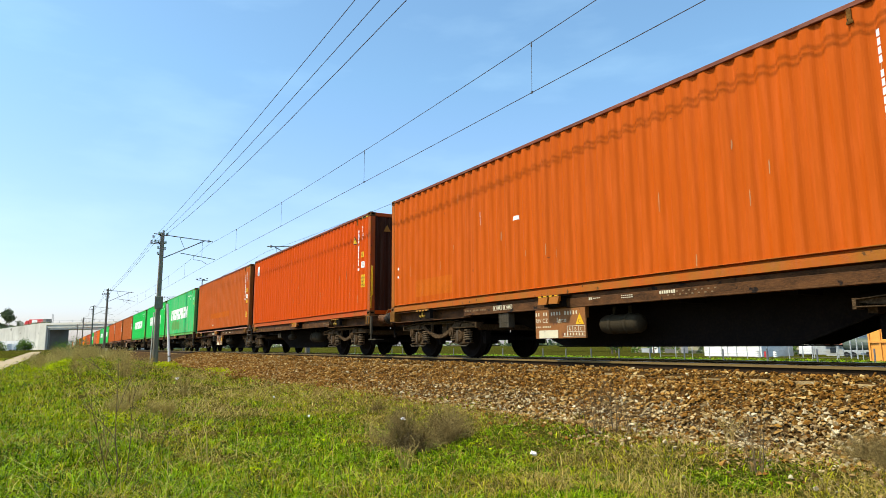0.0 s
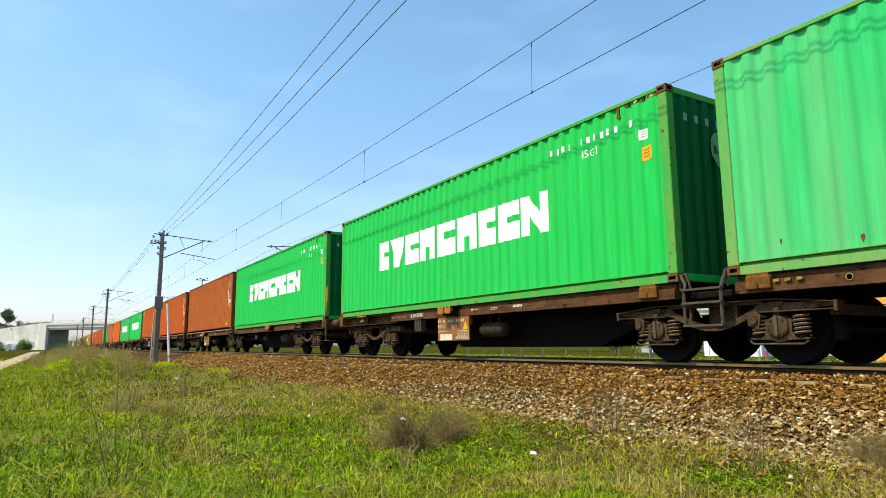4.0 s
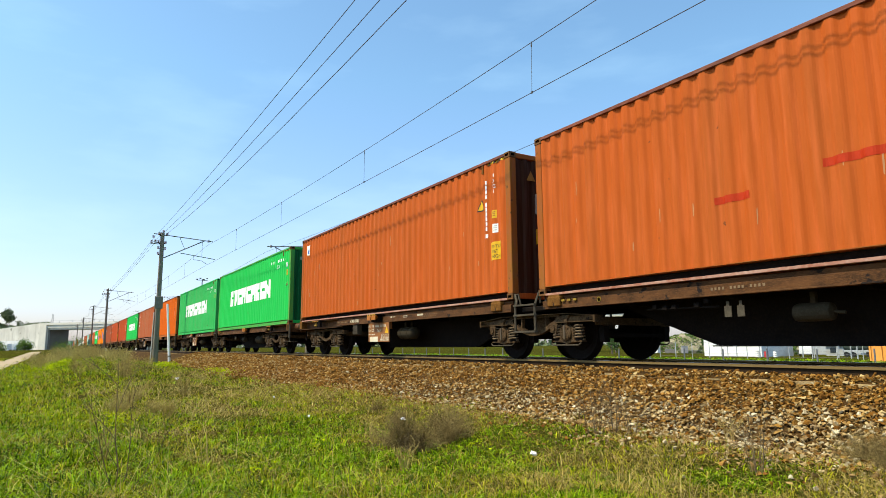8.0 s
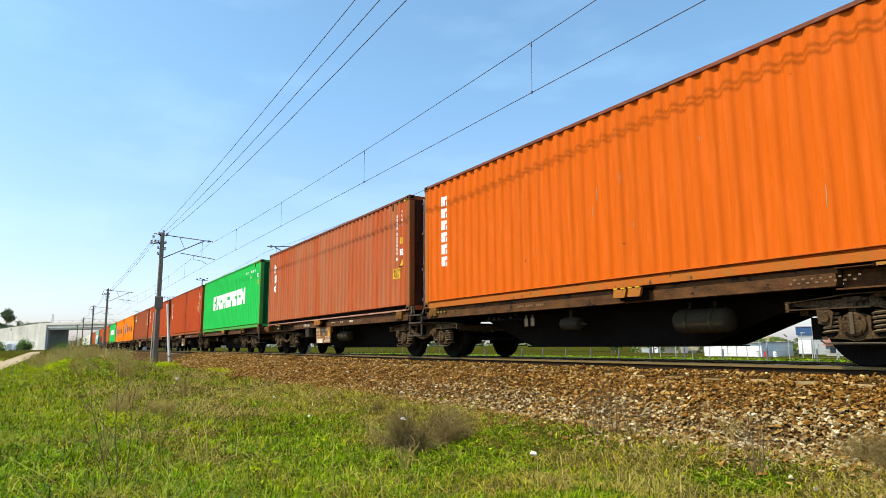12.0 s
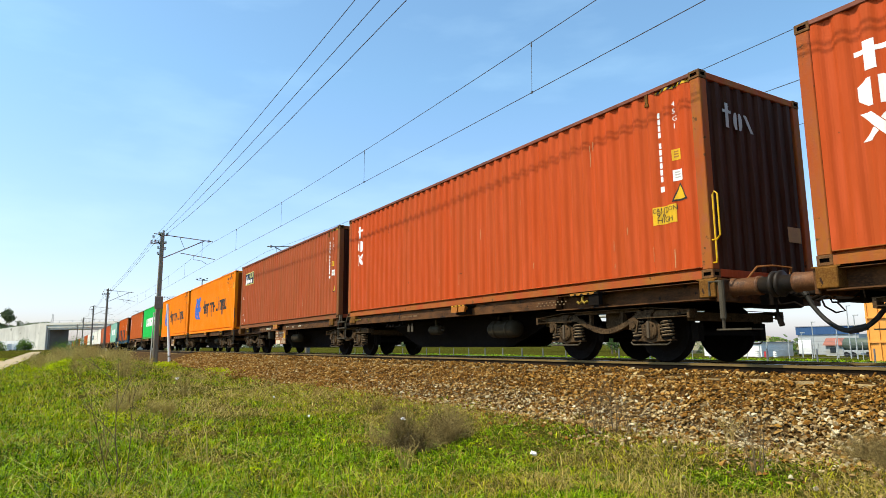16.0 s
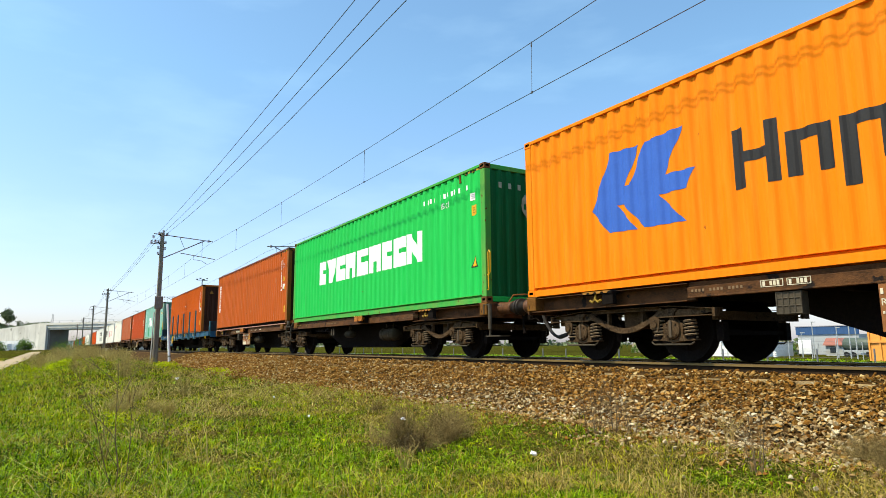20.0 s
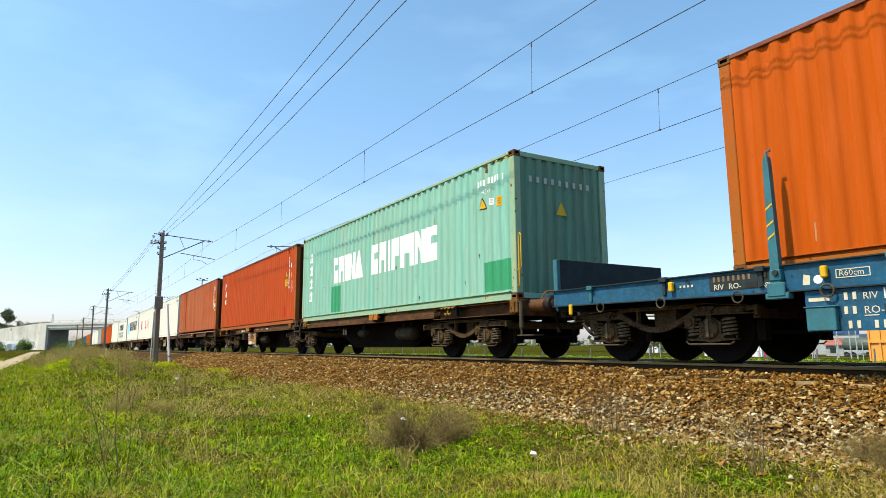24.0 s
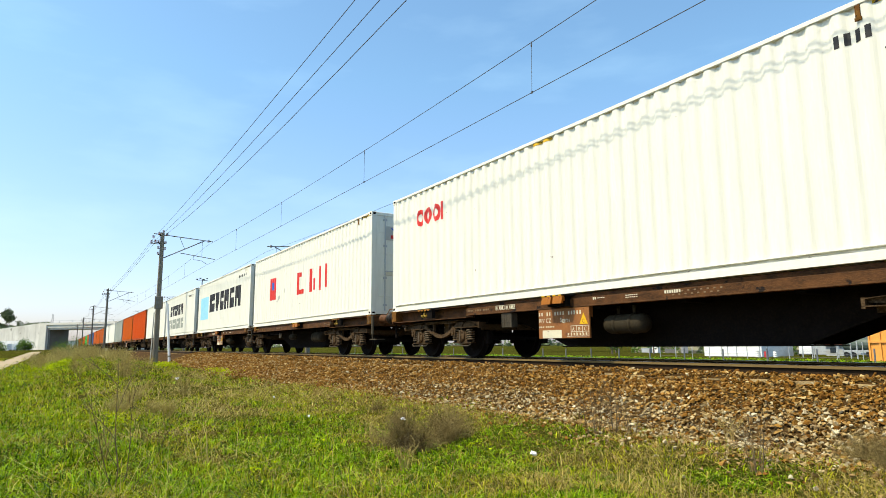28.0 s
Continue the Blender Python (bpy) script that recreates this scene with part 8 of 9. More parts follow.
def line_mast(x, y, way, top=8.0, tall=True, panel=False):
    """A concrete mast with a bracket over the track; way: +1 towards +y."""
    m = thing("catenary_mast", "weathered concrete catenary mast with a steel bracket", "mast", "catenary masts", "", pose(x, y, -0.75))
    h = top + 0.75
    bm = bmesh.new()
    ring = [[bm.verts.new((sx * a, sy * a * 1.1, z)) for sx, sy in ((-1, -0.7), (-0.7, -1), (0.7, -1), (1, -0.7), (1, 0.7), (0.7, 1), (-0.7, 1), (-1, 0.7))] for a, z in ((0.16, 0), (0.125, h * 0.5), (0.11, h))]
    for p, q in zip(ring, ring[1:]):
        for k in range(8):
            bm.faces.new((p[k], p[(k + 1) % 8], q[(k + 1) % 8], q[k]))
    bm.faces.new(ring[-1])
    part("pole", bm, M_MAST, m)
    part("foundation", boxes((-0.35, 0.35, -0.35, 0.35, -0.3, -0.02), bevel=0.03), M_DARKCONC, m)
    zt = h - 0.12
    arm = bmesh.new()
    rod(arm, (0, -0.55 * way, zt + 0.02), (0, 3.3 * way, zt - 0.25), 0.03)
    rod(arm, (0, 0.15 * way, zt - 1.6), (0, 2.75 * way, zt - 0.22), 0.035)
    rod(arm, (0, 1.1 * way, zt - 0.1), (0, 1.45 * way, zt - 0.9), 0.015)
    rod(arm, (0, 0.0, zt - 0.68), (0, -0.75 * way, zt - 0.66), 0.025)
    part("bracket", arm, M_ARM, m)
    reg = bmesh.new()
    rod(reg, (0, 1.2 * way, zt - 1.2), (0, 3.5 * way, zt - 1.5), 0.025)
    rod(reg, (0, 2.6 * way, zt - 0.3), (0, 2.6 * way, zt - 1.4), 0.012)
    tube(reg, [(0, 2.05 * way, zt - 1.32), (0, 2.05 * way, zt - 1.6), (0, 2.6 * way, zt - 1.65), (0, 3.0 * way, zt - 1.9)], 0.014)
    part("steady_arm", reg, M_ARM, m)
    for yy, zz in ((-0.55, zt - 0.3), (-0.66, zt - 0.64), (-0.42, zt - 0.58), (-0.2, zt - 0.06), (0.06, zt + 0.1), (0.3, zt - 0.06), (-0.22, zt - 0.62), (0.22, zt - 0.62), (-0.22, zt - 1.0), (0.2, zt - 1.05), (-0.22, zt - 1.4), (3.0, zt - 0.32)):
        bm = bmesh.new()
        for i in range(4):
            lathe(bm, [(0.02, -0.012), (0.085, -0.008), (0.07, 0.012), (0.02, 0.016)], 10, "z", (0, yy * way, zz + 0.02 + i * 0.05))
        if abs(yy) < 0.5:
            rod(bm, (0, 0, zz - 0.02), (0, yy * way, zz), 0.025, 6)
        part("insulator", bm, M_INSULATOR, m)
    if panel:
        part("switch_box", boxes((0.13, 0.24, -0.25, 0.25, 3.55, 4.4), bevel=0.015), M_MAST, m, "brown sign board on the mast")
        for k in range(6):
            part("board_mark", boxes((0.24, 0.246, -0.16 + 0.2 * (k % 2), -0.04 + 0.2 * (k % 2), 3.62 + 0.28 * (k // 2), 3.8 + 0.28 * (k // 2))), M_DARKCONC, m)
        part("cable", tube(bmesh.new(), [(0.0, -0.22, 3.35), (-0.02, -0.25, 1.4), (0.02, -0.28, 0.0)], 0.04), M_PALE, m)
    return m


for k, x in enumerate(MAST_X):
    line_mast(x, MAST_Y, 1, 8.0 if k < 2 else 8.5, True, k == 1)
for x in MAST_X[1:]:
    line_mast(x - 0.2, 7.6, -1, 8.0)

# wires of both tracks, span by span
SPANS = [70.0] + MAST_X + [-420.0]
for y0, z_c, z_end, z_m, sag in ((0.05, 5.75, 5.95, 7.36, 0.475), (TRACK_2, 5.65, 5.8, 7.2, 0.51)):
    cw = thing("contact_wire", "thin copper contact wire with its carrying wire", "wire", "overhead wires")
    for a, b in zip(SPANS, SPANS[1:]):
        za, zb = (z_end if q < -40 else z_c - 0.03 for q in (a, b))
        part("contact_line", wire_mesh(strung((a, y0, za), (b, y0, zb), 0.06 if za != zb else 0.0), 0.0085), M_WIRE, cw)
        part("carrying_line", wire_mesh(strung((a, y0, z_m), (b, y0, z_m), sag), 0.0085), M_WIRE, cw)
    # droppers
    for x in [-1.0, -10.15, -19.1, -28.5, -37.3, -55.0, -64.0, -73.0, -82.0, -91.0]:
        a, b = next((p, q) for p, q in zip(SPANS, SPANS[1:]) if q <= x <= p)
        k = (a - x) / (a - b)
        z = z_m - sag * 4 * k * (1 - k)
        za, zb = (z_end if q < -40 else z_c - 0.03 for q in (a, b))
        zc = za + (zb - za) * k - (0.24 * k * (1 - k) if za != zb else 0.0)
        part("dropper", wire_mesh([(x, y0, zc), (x + 0.03, y0, z)], 0.005), M_WIRE, cw)
        part("clamp", rod(bmesh.new(), (x + 0.03, y0, z - 0.1), (x + 0.03, y0, z + 0.02), 0.018, 6, 0.012), M_WIRE, cw)
        part("clamp", boxes((x - 0.02, x + 0.03, y0 - 0.012, y0 + 0.012, zc - 0.02, zc + 0.03)), M_WIRE, cw)

for y0, z0, rise, drop in ((-3.45, 7.575, 1.02, 0.4325), (-3.53, 7.24, 0.78, 0.75), (-3.345, 7.29, 0.37, 0.91)):
    fw = thing("feeder_wire", "thin dark feeder wire along the masts", "wire", "overhead wires")
    for a, b in zip(SPANS, SPANS[1:]):
        part("line", wire_mesh(strung((a, y0, z0 + rise * (a > 0)), (b, y0, z0 + rise * (b > 0)), drop if a > 0 else 0.3), 0.009), M_WIRE, fw)
fw = thing("feeder_wire", "thin dark feeder wire behind the far track", "wire", "overhead wires")
part("line", wire_mesh([(60, 8.0, 6.05), (-56.5, 8.0, 6.0), (-140, 8.0, 6.0), (-250, 8.0, 6.0)], 0.008), M_WIRE, fw)


# ---- bridge over the line, far off ----
BX = -300.0
SKEW = pose(BX, 0, 0, 0, 0, -50)


def overpass():
    """Built along y round its crossing with the line, then turned to its skew."""
    b = thing("road_bridge", "pale concrete road bridge on a skew over the railway", "bridge", "", "", SKEW)
    part("deck", boxes((-2.6, 7, -12.0, 25.0, 8.45, 9.6), bevel=0.05), M_CONCRETE, b)
    part("deck", boxes((-2.6, 7, 25.0, 240.0, 8.45, 9.6)), M_CONCRETE, b)
    part("parapet", boxes((6.7, 7.3, -15.0, 240.0, 9.6, 10.5)), M_CONCRETE, b)
    part("parapet", boxes((-3.1, -2.5, -15.0, 240.0, 9.6, 10.5)), M_CONCRETE, b)
    for k in range(5):
        part("beam", boxes((5.9 - 2.0 * k, 6.6 - 2.0 * k, -10.5, 25, 7.75, 8.45)), M_CONCRETE, b)
    part("pier", boxes((-2.4, 6.6, 15.6, 17.2, -1.5, 8.45), bevel=0.1), M_CONCRETE, b)
    part("pier", boxes((-2.4, 6.6, 34.0, 35.6, -1.5, 8.45), bevel=0.1), M_CONCRETE, b)
    # abutment in darker concrete: the shade under the deck is painted in
    part("abutment", boxes((-2.6, 6.2, -15.0, -10.5, -1.6, 8.4), bevel=0.08), M_DARKCONC, b, "concrete abutment darkened for its shade")
    part("end_pillar", boxes((6.2, 7.4, -15.0, -11.2, -1.6, 9.6), bevel=0.08), M_CONCRETE, b)
    part("painted_band", boxes((7.0, 7.03, -75, -20, -1.6, 3.4)), M_HOUSEWHITE, b, "white-painted foot of the wall")
    # retaining wall of the ramp, falling away
    bm = bmesh.new()
    rows = [(-15.0, 10.5), (-38.0, 8.5), (-80.0, 4.6), (-150.0, -0.5)]
    front_v = [[bm.verts.new((x, y, z)) for x in (7.0, -1.0) for z in (-1.6, h)] for y, h in rows]
    for p, q in zip(front_v, front_v[1:]):
        bm.faces.new((p[0], q[0], q[1], p[1]))
        bm.faces.new((p[1], q[1], q[3], p[3]))
        bm.faces.new((p[3], q[3], q[2], p[2]))
    bm.faces.new(front_v[0][:2] + front_v[0][3:1:-1])
    bmesh.ops.recalc_face_normals(bm, faces=bm.faces[:])
    part("retaining_wall", bm, M_RAMPWALL, b, "long pale retaining wall of the ramp")
    for k in range(12):
        y = -17.5 - 3.2 * k
        part("wall_rib", boxes((7.0, 7.05, y - 0.05, y + 0.05, -1.6, 10.0 + (y + 15.0) * 0.087)), M_RAMPWALL, b)
    for k in range(20):
        y = -40 + 7 * k
        z = 10.5 if y > -15 else 10.5 + (y + 15.0) * 0.087
        part("railing_post", boxes((6.8, 6.95, y - 0.07, y + 0.07, z - 0.1, z + 0.9)), M_STEEL, b)
    part("railing", boxes((6.84, 6.92, -17, 100, 11.25, 11.33)), M_STEEL, b)
    # grass and scrub grown along the ramp's top
    rq = np.random.RandomState(31)
    n = 1500
    yy = rq.uniform(-75, -12, n)
    zz = np.interp(yy, (-80, -38, -15), (4.6, 8.5, 10.5)) + np.abs(rq.normal(0, 0.25, n)) + 0.5 * np.maximum(0, np.sin(yy * 0.55)) * rq.uniform(0, 1, n)
    vv, ff = stone_cloud(rq.uniform(4.5, 6.6, n), yy, zz, rq.uniform(0.1, 0.28, n), rq)
    tagged(mesh_part("verge_scrub", raw_mesh("verge_scrub", vv, ff), M_FARTREE, b), kind="stuff")
    return b


overpass()


def far_block(x, y, w, d, h, turn, mat, label):
    """A low building seen under the bridge: wall, roof edge and a row of windows."""
    b = thing("far_building", label, "building", "buildings beyond the bridge", "", pose(x, y, -1.0, 0, 0, turn))
    part("wall", boxes((-d / 2, d / 2, -w / 2, w / 2, 0, h), bevel=0.1), mat, b)
    part("roof", boxes((-d / 2 - 0.3, d / 2 + 0.3, -w / 2 - 0.3, w / 2 + 0.3, h, h + 0.4)), M_ROOF, b)
    for k in range(int(w // 4)):
        part("window", boxes((d / 2, d / 2 + 0.05, -w / 2 + 1.2 + 4 * k, -w / 2 + 3.0 + 4 * k, 1.4, 3.2)), M_GLASS, b)
    return b


far_block(-470.0, -4.0, 16, 12, 5.5, -8, M_HOUSEWHITE, "low white building far beyond the bridge")
far_block(-520.0, 12.0, 14, 12, 7.5, -8, M_CONCRETE, "pale building far beyond the bridge")
far_block(-430.0, -13.5, 7, 8, 4.0, -8, M_STEEL, "small grey building far beyond the bridge")


def flood_mast(x, y, h):
    """A tall pole with a ring of lamps and a crossbar."""
    m = thing("floodlight_mast", "tall floodlight mast behind the train", "mast", "", "", pose(x, y, float(ground_z(x, y))))
    part("pole", rod(bmesh.new(), (0, 0, 0), (0, 0, h), 0.24, 10, 0.13), M_ARM, m)
    part("crossbar", boxes((-0.08, 0.08, -1.4, 1.4, h - 0.35, h - 0.2)), M_ARM, m)
    for k, yy in enumerate((-1.4, -0.5, 0.4, 1.3)):
        part("lamp", boxes((-0.2, 0.2, yy - 0.24, yy + 0.24, h - 0.18 + 0.3 * (k % 2), h + 0.08 + 0.3 * (k % 2)), bevel=0.05), M_ARM, m)
    return m


flood_mast(-185.2, 25.0, 20.2)


def lorry(at, cab_mat, body_mat, label, length=14.0):
    t = thing("lorry", label, "lorry", "", "", at)
    L = length
    part("trailer_body", boxes((2.6, L, -1.25, 1.25, 1.2, 3.9), bevel=0.06), body_mat, t)
    bm = bmesh.new()
    prism(bm, [(0, 0.6), (2.2, 0.6), (2.2, 3.4), (1.0, 3.5), (0.25, 2.2), (0, 1.9)], -1.2, 1.2)
    part("cab", bm, cab_mat, t)
    part("windscreen", prism(bmesh.new(), [(0.22, 2.1), (0.3, 2.15), (0.95, 3.2), (0.87, 3.25)], -1.05, 1.05), M_GLASS, t)
    part("chassis", boxes((0.6, L - 0.4, -0.5, 0.5, 0.75, 1.2)), M_UNDER, t)
    for x in (0.9, 3.6, L - 3.6, L - 2.4, L - 1.2):
        for s in (-1, 1):
            part("wheel", lathe(bmesh.new(), [(0.2, s * 1.22), (0.45, s * 1.24), (0.5, s * 1.15), (0.5, s * 0.95), (0.2, s * 0.93)], 16, "y", (x, 0, 0.5)), M_RUBBER, t)
    return t


def tree(x, y, z, height, radius, seed, mat, label, leaves=1500, leaf=0.35):
    rr = random.Random(seed)
    t = thing("tree", label, "tree", "", "", pose(x, y, z))
    bm = bmesh.new()
    rod(bm, (0, 0, 0), (0, 0, height * 0.55), radius * 0.09, 8, radius * 0.04)
    for _ in range(9):
        a, h0 = rr.uniform(0, 6.28), height * rr.uniform(0.22, 0.6)
        rod(bm, (0, 0, h0), (math.cos(a) * radius * 0.7, math.sin(a) * radius * 0.7, h0 + height * rr.uniform(0.12, 0.3)), radius * 0.035, 5, radius * 0.01)
    part("trunk", bm, M_BARK, t)
    V, F = [], []
    centres = []
    for _ in range(16):
        a, u = rr.uniform(0, 6.28), rr.uniform(-0.9, 1.0)
        q = math.sqrt(max(0, 1 - u * u)) * rr.uniform(0.4, 0.9)
        centres.append(Vector((math.cos(a) * radius * q, math.sin(a) * radius * q, height * 0.62 + u * height * 0.34)))
    for _ in range(leaves):
        c = rr.choice(centres)
        p = c + Vector((rr.gauss(0, 1), rr.gauss(0, 1), rr.gauss(0, 1))) * radius * 0.2
        a, b = Vector((rr.gauss(0, 1), rr.gauss(0, 1), rr.gauss(0, 1))).normalized(), Vector((rr.gauss(0, 1), rr.gauss(0, 1), rr.gauss(0, 1))).normalized()
        s = leaf * rr.uniform(0.6, 1.3)
        k = len(V)
        V += [tuple(p - a * s), tuple(p + b * s * 0.5), tuple(p + a * s), tuple(p - b * s * 0.5)]
        F.append((k, k + 1, k + 2, k + 3))
    mesh_part("crown", raw_mesh("crown", np.array(V), np.array(F)), mat, t)
    return t


# ---- far side of the line: meadow fence, yard, town edge ----
def yard_z(x, y):
    return float(ground_z(x, y))


red_lorry = lorry(SKEW @ pose(3.0, -28.0, 8.4, 0, 0, 90), M_TRUCKRED, M_TRUCKRED, "red lorry with a pale panel driving over the bridge", 12.5)
part("side_panel", boxes((4.5, 7.5, 1.252, 1.262, 2.0, 3.7), (4.5, 7.5, -1.262, -1.252, 2.0, 3.7)), M_WHITE, red_lorry)
part("rear_curtain", boxes((10.6, 12.52, -1.262, 1.262, 1.3, 3.92)), M_DARKCONC, red_lorry)

tree(-340.0, -28.5, 0.0, 17.0, 3.0, 3, M_FARTREE, "round green tree behind the bridge ramp", 5200, 0.5)
for k, (x, y, h) in enumerate(((-345.0, -24.0, 9.0), (-350.0, -21.0, 8.5))):
    tree(x, y, 3.5 if k < 2 else 0.0, h, 2.4, 40 + k, M_FARTREE, "small tree beyond the bridge", 500, 0.5)


def pylon(x, y, z, h, label):
    p = thing("lattice_pylon", label, "pylon", "", "", pose(x, y, z))
    bm = bmesh.new()
    w = h * 0.09
    legs = [(-1, -1), (1, -1), (1, 1), (-1, 1)]
    for k in range(4):
        a, b = legs[k], legs[(k + 1) % 4]
        rod(bm, (a[0] * w, a[1] * w, 0), (a[0] * w * 0.15, a[1] * w * 0.15, h), 0.12, 4)
        for i in range(6):
            f, g = 1 - 0.85 * i / 6, 1 - 0.85 * (i + 1) / 6
            rod(bm, (a[0] * w * f, a[1] * w * f, h * i / 6), (b[0] * w * g, b[1] * w * g, h * (i + 1) / 6), 0.07, 4)
    part("tower", bm, M_ARM, p)
    for z2, s in ((0.72, 4.0), (0.84, 3.2), (0.94, 2.2)):
        part("crossarm", boxes((-s, s, -0.12, 0.12, h * z2, h * z2 + 0.25)), M_ARM, p)
    return p


pylon(-620.0, -13.5, -0.5, 29.0, "grey lattice power pylon far behind the bridge")

# parked vans and a bush before the ramp wall
for k, (x, y) in enumerate(((-262.0, -25.5), (-266.0, -22.5), (-258.0, -21.0))):
    v = thing("parked_van", "white van parked before the ramp wall", "van", "parked vans", "", pose(x, y, ground_z(x, y), 0, 0, 40 + 25 * k))
    bm = bmesh.new()
    prism(bm, [(0, 0.35), (5.2, 0.35), (5.2, 2.3), (1.6, 2.35), (0.9, 1.4), (0, 1.15)], -0.95, 0.95)
    part("body", bm, M_HOUSEWHITE, v)
    part("windscreen", prism(bmesh.new(), [(0.9, 1.42), (0.95, 1.42), (1.6, 2.25), (1.55, 2.28)], -0.85, 0.85), M_GLASS, v)
    for wx in (0.9, 4.2):
        for s in (-1, 1):
            part("wheel", lathe(bmesh.new(), [(0.15, s * 0.97), (0.34, s * 0.98), (0.34, s * 0.78), (0.15, s * 0.77)], 14, "y", (wx, 0, 0.34)), M_RUBBER, v)
tree(-250.0, -17.7, -0.9, 3.6, 2.8, 8, M_LEAFY, "low spreading green bush before the wall", 1800, 0.24)
tree(-246.0, -24.0, -0.9, 2.6, 2.2, 9, M_LEAFY, "low spreading green bush before the wall", 1200, 0.22)

# white flat-roofed depot with a taller end
Y0 = 88.0
d = thing("depot_building", "low white rendered depot with a flat roof", "building", "", "", pose(0, 0, -2.05))
part("wall", boxes((-70.5, -60.3, Y0, Y0 + 9, 0, 2.35), bevel=0.03), M_HOUSEWHITE, d)
part("wall", boxes((-70.7, -67.4, Y0 - 0.2, Y0 + 6, 0, 3.95), bevel=0.03), M_HOUSEWHITE, d)
part("roof", boxes((-67.3, -60.1, Y0 - 0.3, Y0 + 9.2, 2.35, 2.55)), M_ROOF, d)
part("roof", boxes((-70.9, -67.2, Y0 - 0.4, Y0 + 6.2, 3.95, 4.1)), M_ROOF, d)
for k in range(3):
    w = part("window", boxes((-66.4 + 2.1 * k, -65.5 + 2.1 * k, Y0 - 0.03, Y0 + 0.05, 2.36, 2.75)), M_GLASS, d)
# hall with a blue fascia
h = thing("warehouse", "pale grey warehouse with a blue fascia", "building", "", "", pose(0, 0, -2.1))
part("wall", boxes((-67.8, -57.0, 112, 128, 0, 3.9)), M_STEEL, h)
part("fascia", boxes((-68.0, -56.9, 111.8, 112, 3.9, 5.35)), PAINT["blue"], h, "blue fascia boards")
part("roof", boxes((-68.1, -56.8, 111.7, 128.3, 5.35, 5.5)), M_ROOF, h)
for k in range(6):
    part("door", boxes((-66.9 + 1.7 * k, -65.8 + 1.7 * k, 111.93, 112.03, 0.1, 2.4)), M_STEEL, h)
h2 = thing("red_roofed_shed", "small pale shed with a faded red roof", "building", "", "", pose(0, 0, -2.1))
part("wall", boxes((-56.6, -53.9, 100, 104, 0, 1.95)), M_STEEL, h2)
part("roof", prism(bmesh.new(), [(-56.9, 1.95), (-53.6, 1.95), (-54.3, 3.15), (-56.2, 3.15)], 99.6, 104.4), material("faded_red_tiles", (0.5, 0.2, 0.15), 0.8, scale=1.2, amount=0.5), h2)
part("window", boxes((-55.9, -55.0, 99.93, 100.03, 0.8, 1.6)), M_GLASS, h2)
lorry(pose(-56.2, 93.2, yard_z(-56, 92), 0, 0, 118) @ Matrix.Scale(0.75, 4), M_HOUSEWHITE, M_STEEL, "white lorry parked in the yard", 7.0)
tk = thing("tank_trailer", "dark green tank trailer parked in the yard", "trailer", "", "", pose(-49.3, 96.0, yard_z(-49, 96)) @ Matrix.Scale(0.85, 4))
part("tank", lathe(bmesh.new(), [(0.4, -2.7), (1.1, -2.6), (1.2, -2.4), (1.2, 2.4), (1.1, 2.6), (0.4, 2.7)], 22, "x", (0, 0, 2.2)), material("dark_green_tank_paint", (0.07, 0.095, 0.075), 0.5, scale=2, amount=0.5), tk, "", True)
part("chassis", boxes((-2.6, 2.6, -0.5, 0.5, 0.8, 1.2)), M_UNDER, tk)
part("side_skirt", boxes((-2.4, 2.4, -1.2, -1.1, 0.7, 1.2)), M_STEEL, tk)
for x in (-2.0, -0.9, 1.6):
    part("wheel", lathe(bmesh.new(), [(0.2, -1.2), (0.45, -1.2), (0.45, -0.9), (0.2, -0.88)], 16, "y", (x, 0, 0.45)), M_RUBBER, tk)
# heaps of rubble grown over with weeds, pallets and crates at their foot
for k, (x, y, w, hh) in enumerate(((-71.8, 110.0, 4.6, 3.2), (-99.5, 120.0, 6.8, 4.4), (-108.0, 118.0, 5.5, 3.4))):
    hp = thing("rubble_heap", "rubble heap overgrown with green weeds", "heap", "rubble heaps", "", pose(x, y, yard_z(x, y)))
    bm = bmesh.new()
    bmesh.ops.create_icosphere(bm, subdivisions=4, radius=1.0)
    for v in bm.verts:
        q = v.co.copy()
        v.co = q * (1 + 0.25 * noise.noise(q * 2.3 + Vector((k * 7, 0, 0))) + 0.1 * noise.noise(q * 7))
        v.co.x, v.co.y, v.co.z = v.co.x * w, v.co.y * w * 0.6, v.co.z * hh
    part("mound", bm, M_RUBBLE, hp)
    rq = np.random.RandomState(k)
    n = 1500
    q = rq.normal(0, 1, (n, 3))
    q /= np.linalg.norm(q, axis=1)[:, None]
    q[:, 2] = np.abs(q[:, 2])
    q = q * (w * 1.03, w * 0.62, hh * 1.03)
    vv, ff = stone_cloud(q[:, 0], q[:, 1], q[:, 2], rq.uniform(0.08, 0.28, n), rq)
    tagged(mesh_part("weeds", raw_mesh("weeds", vv, ff), M_LEAFY, hp), kind="stuff")
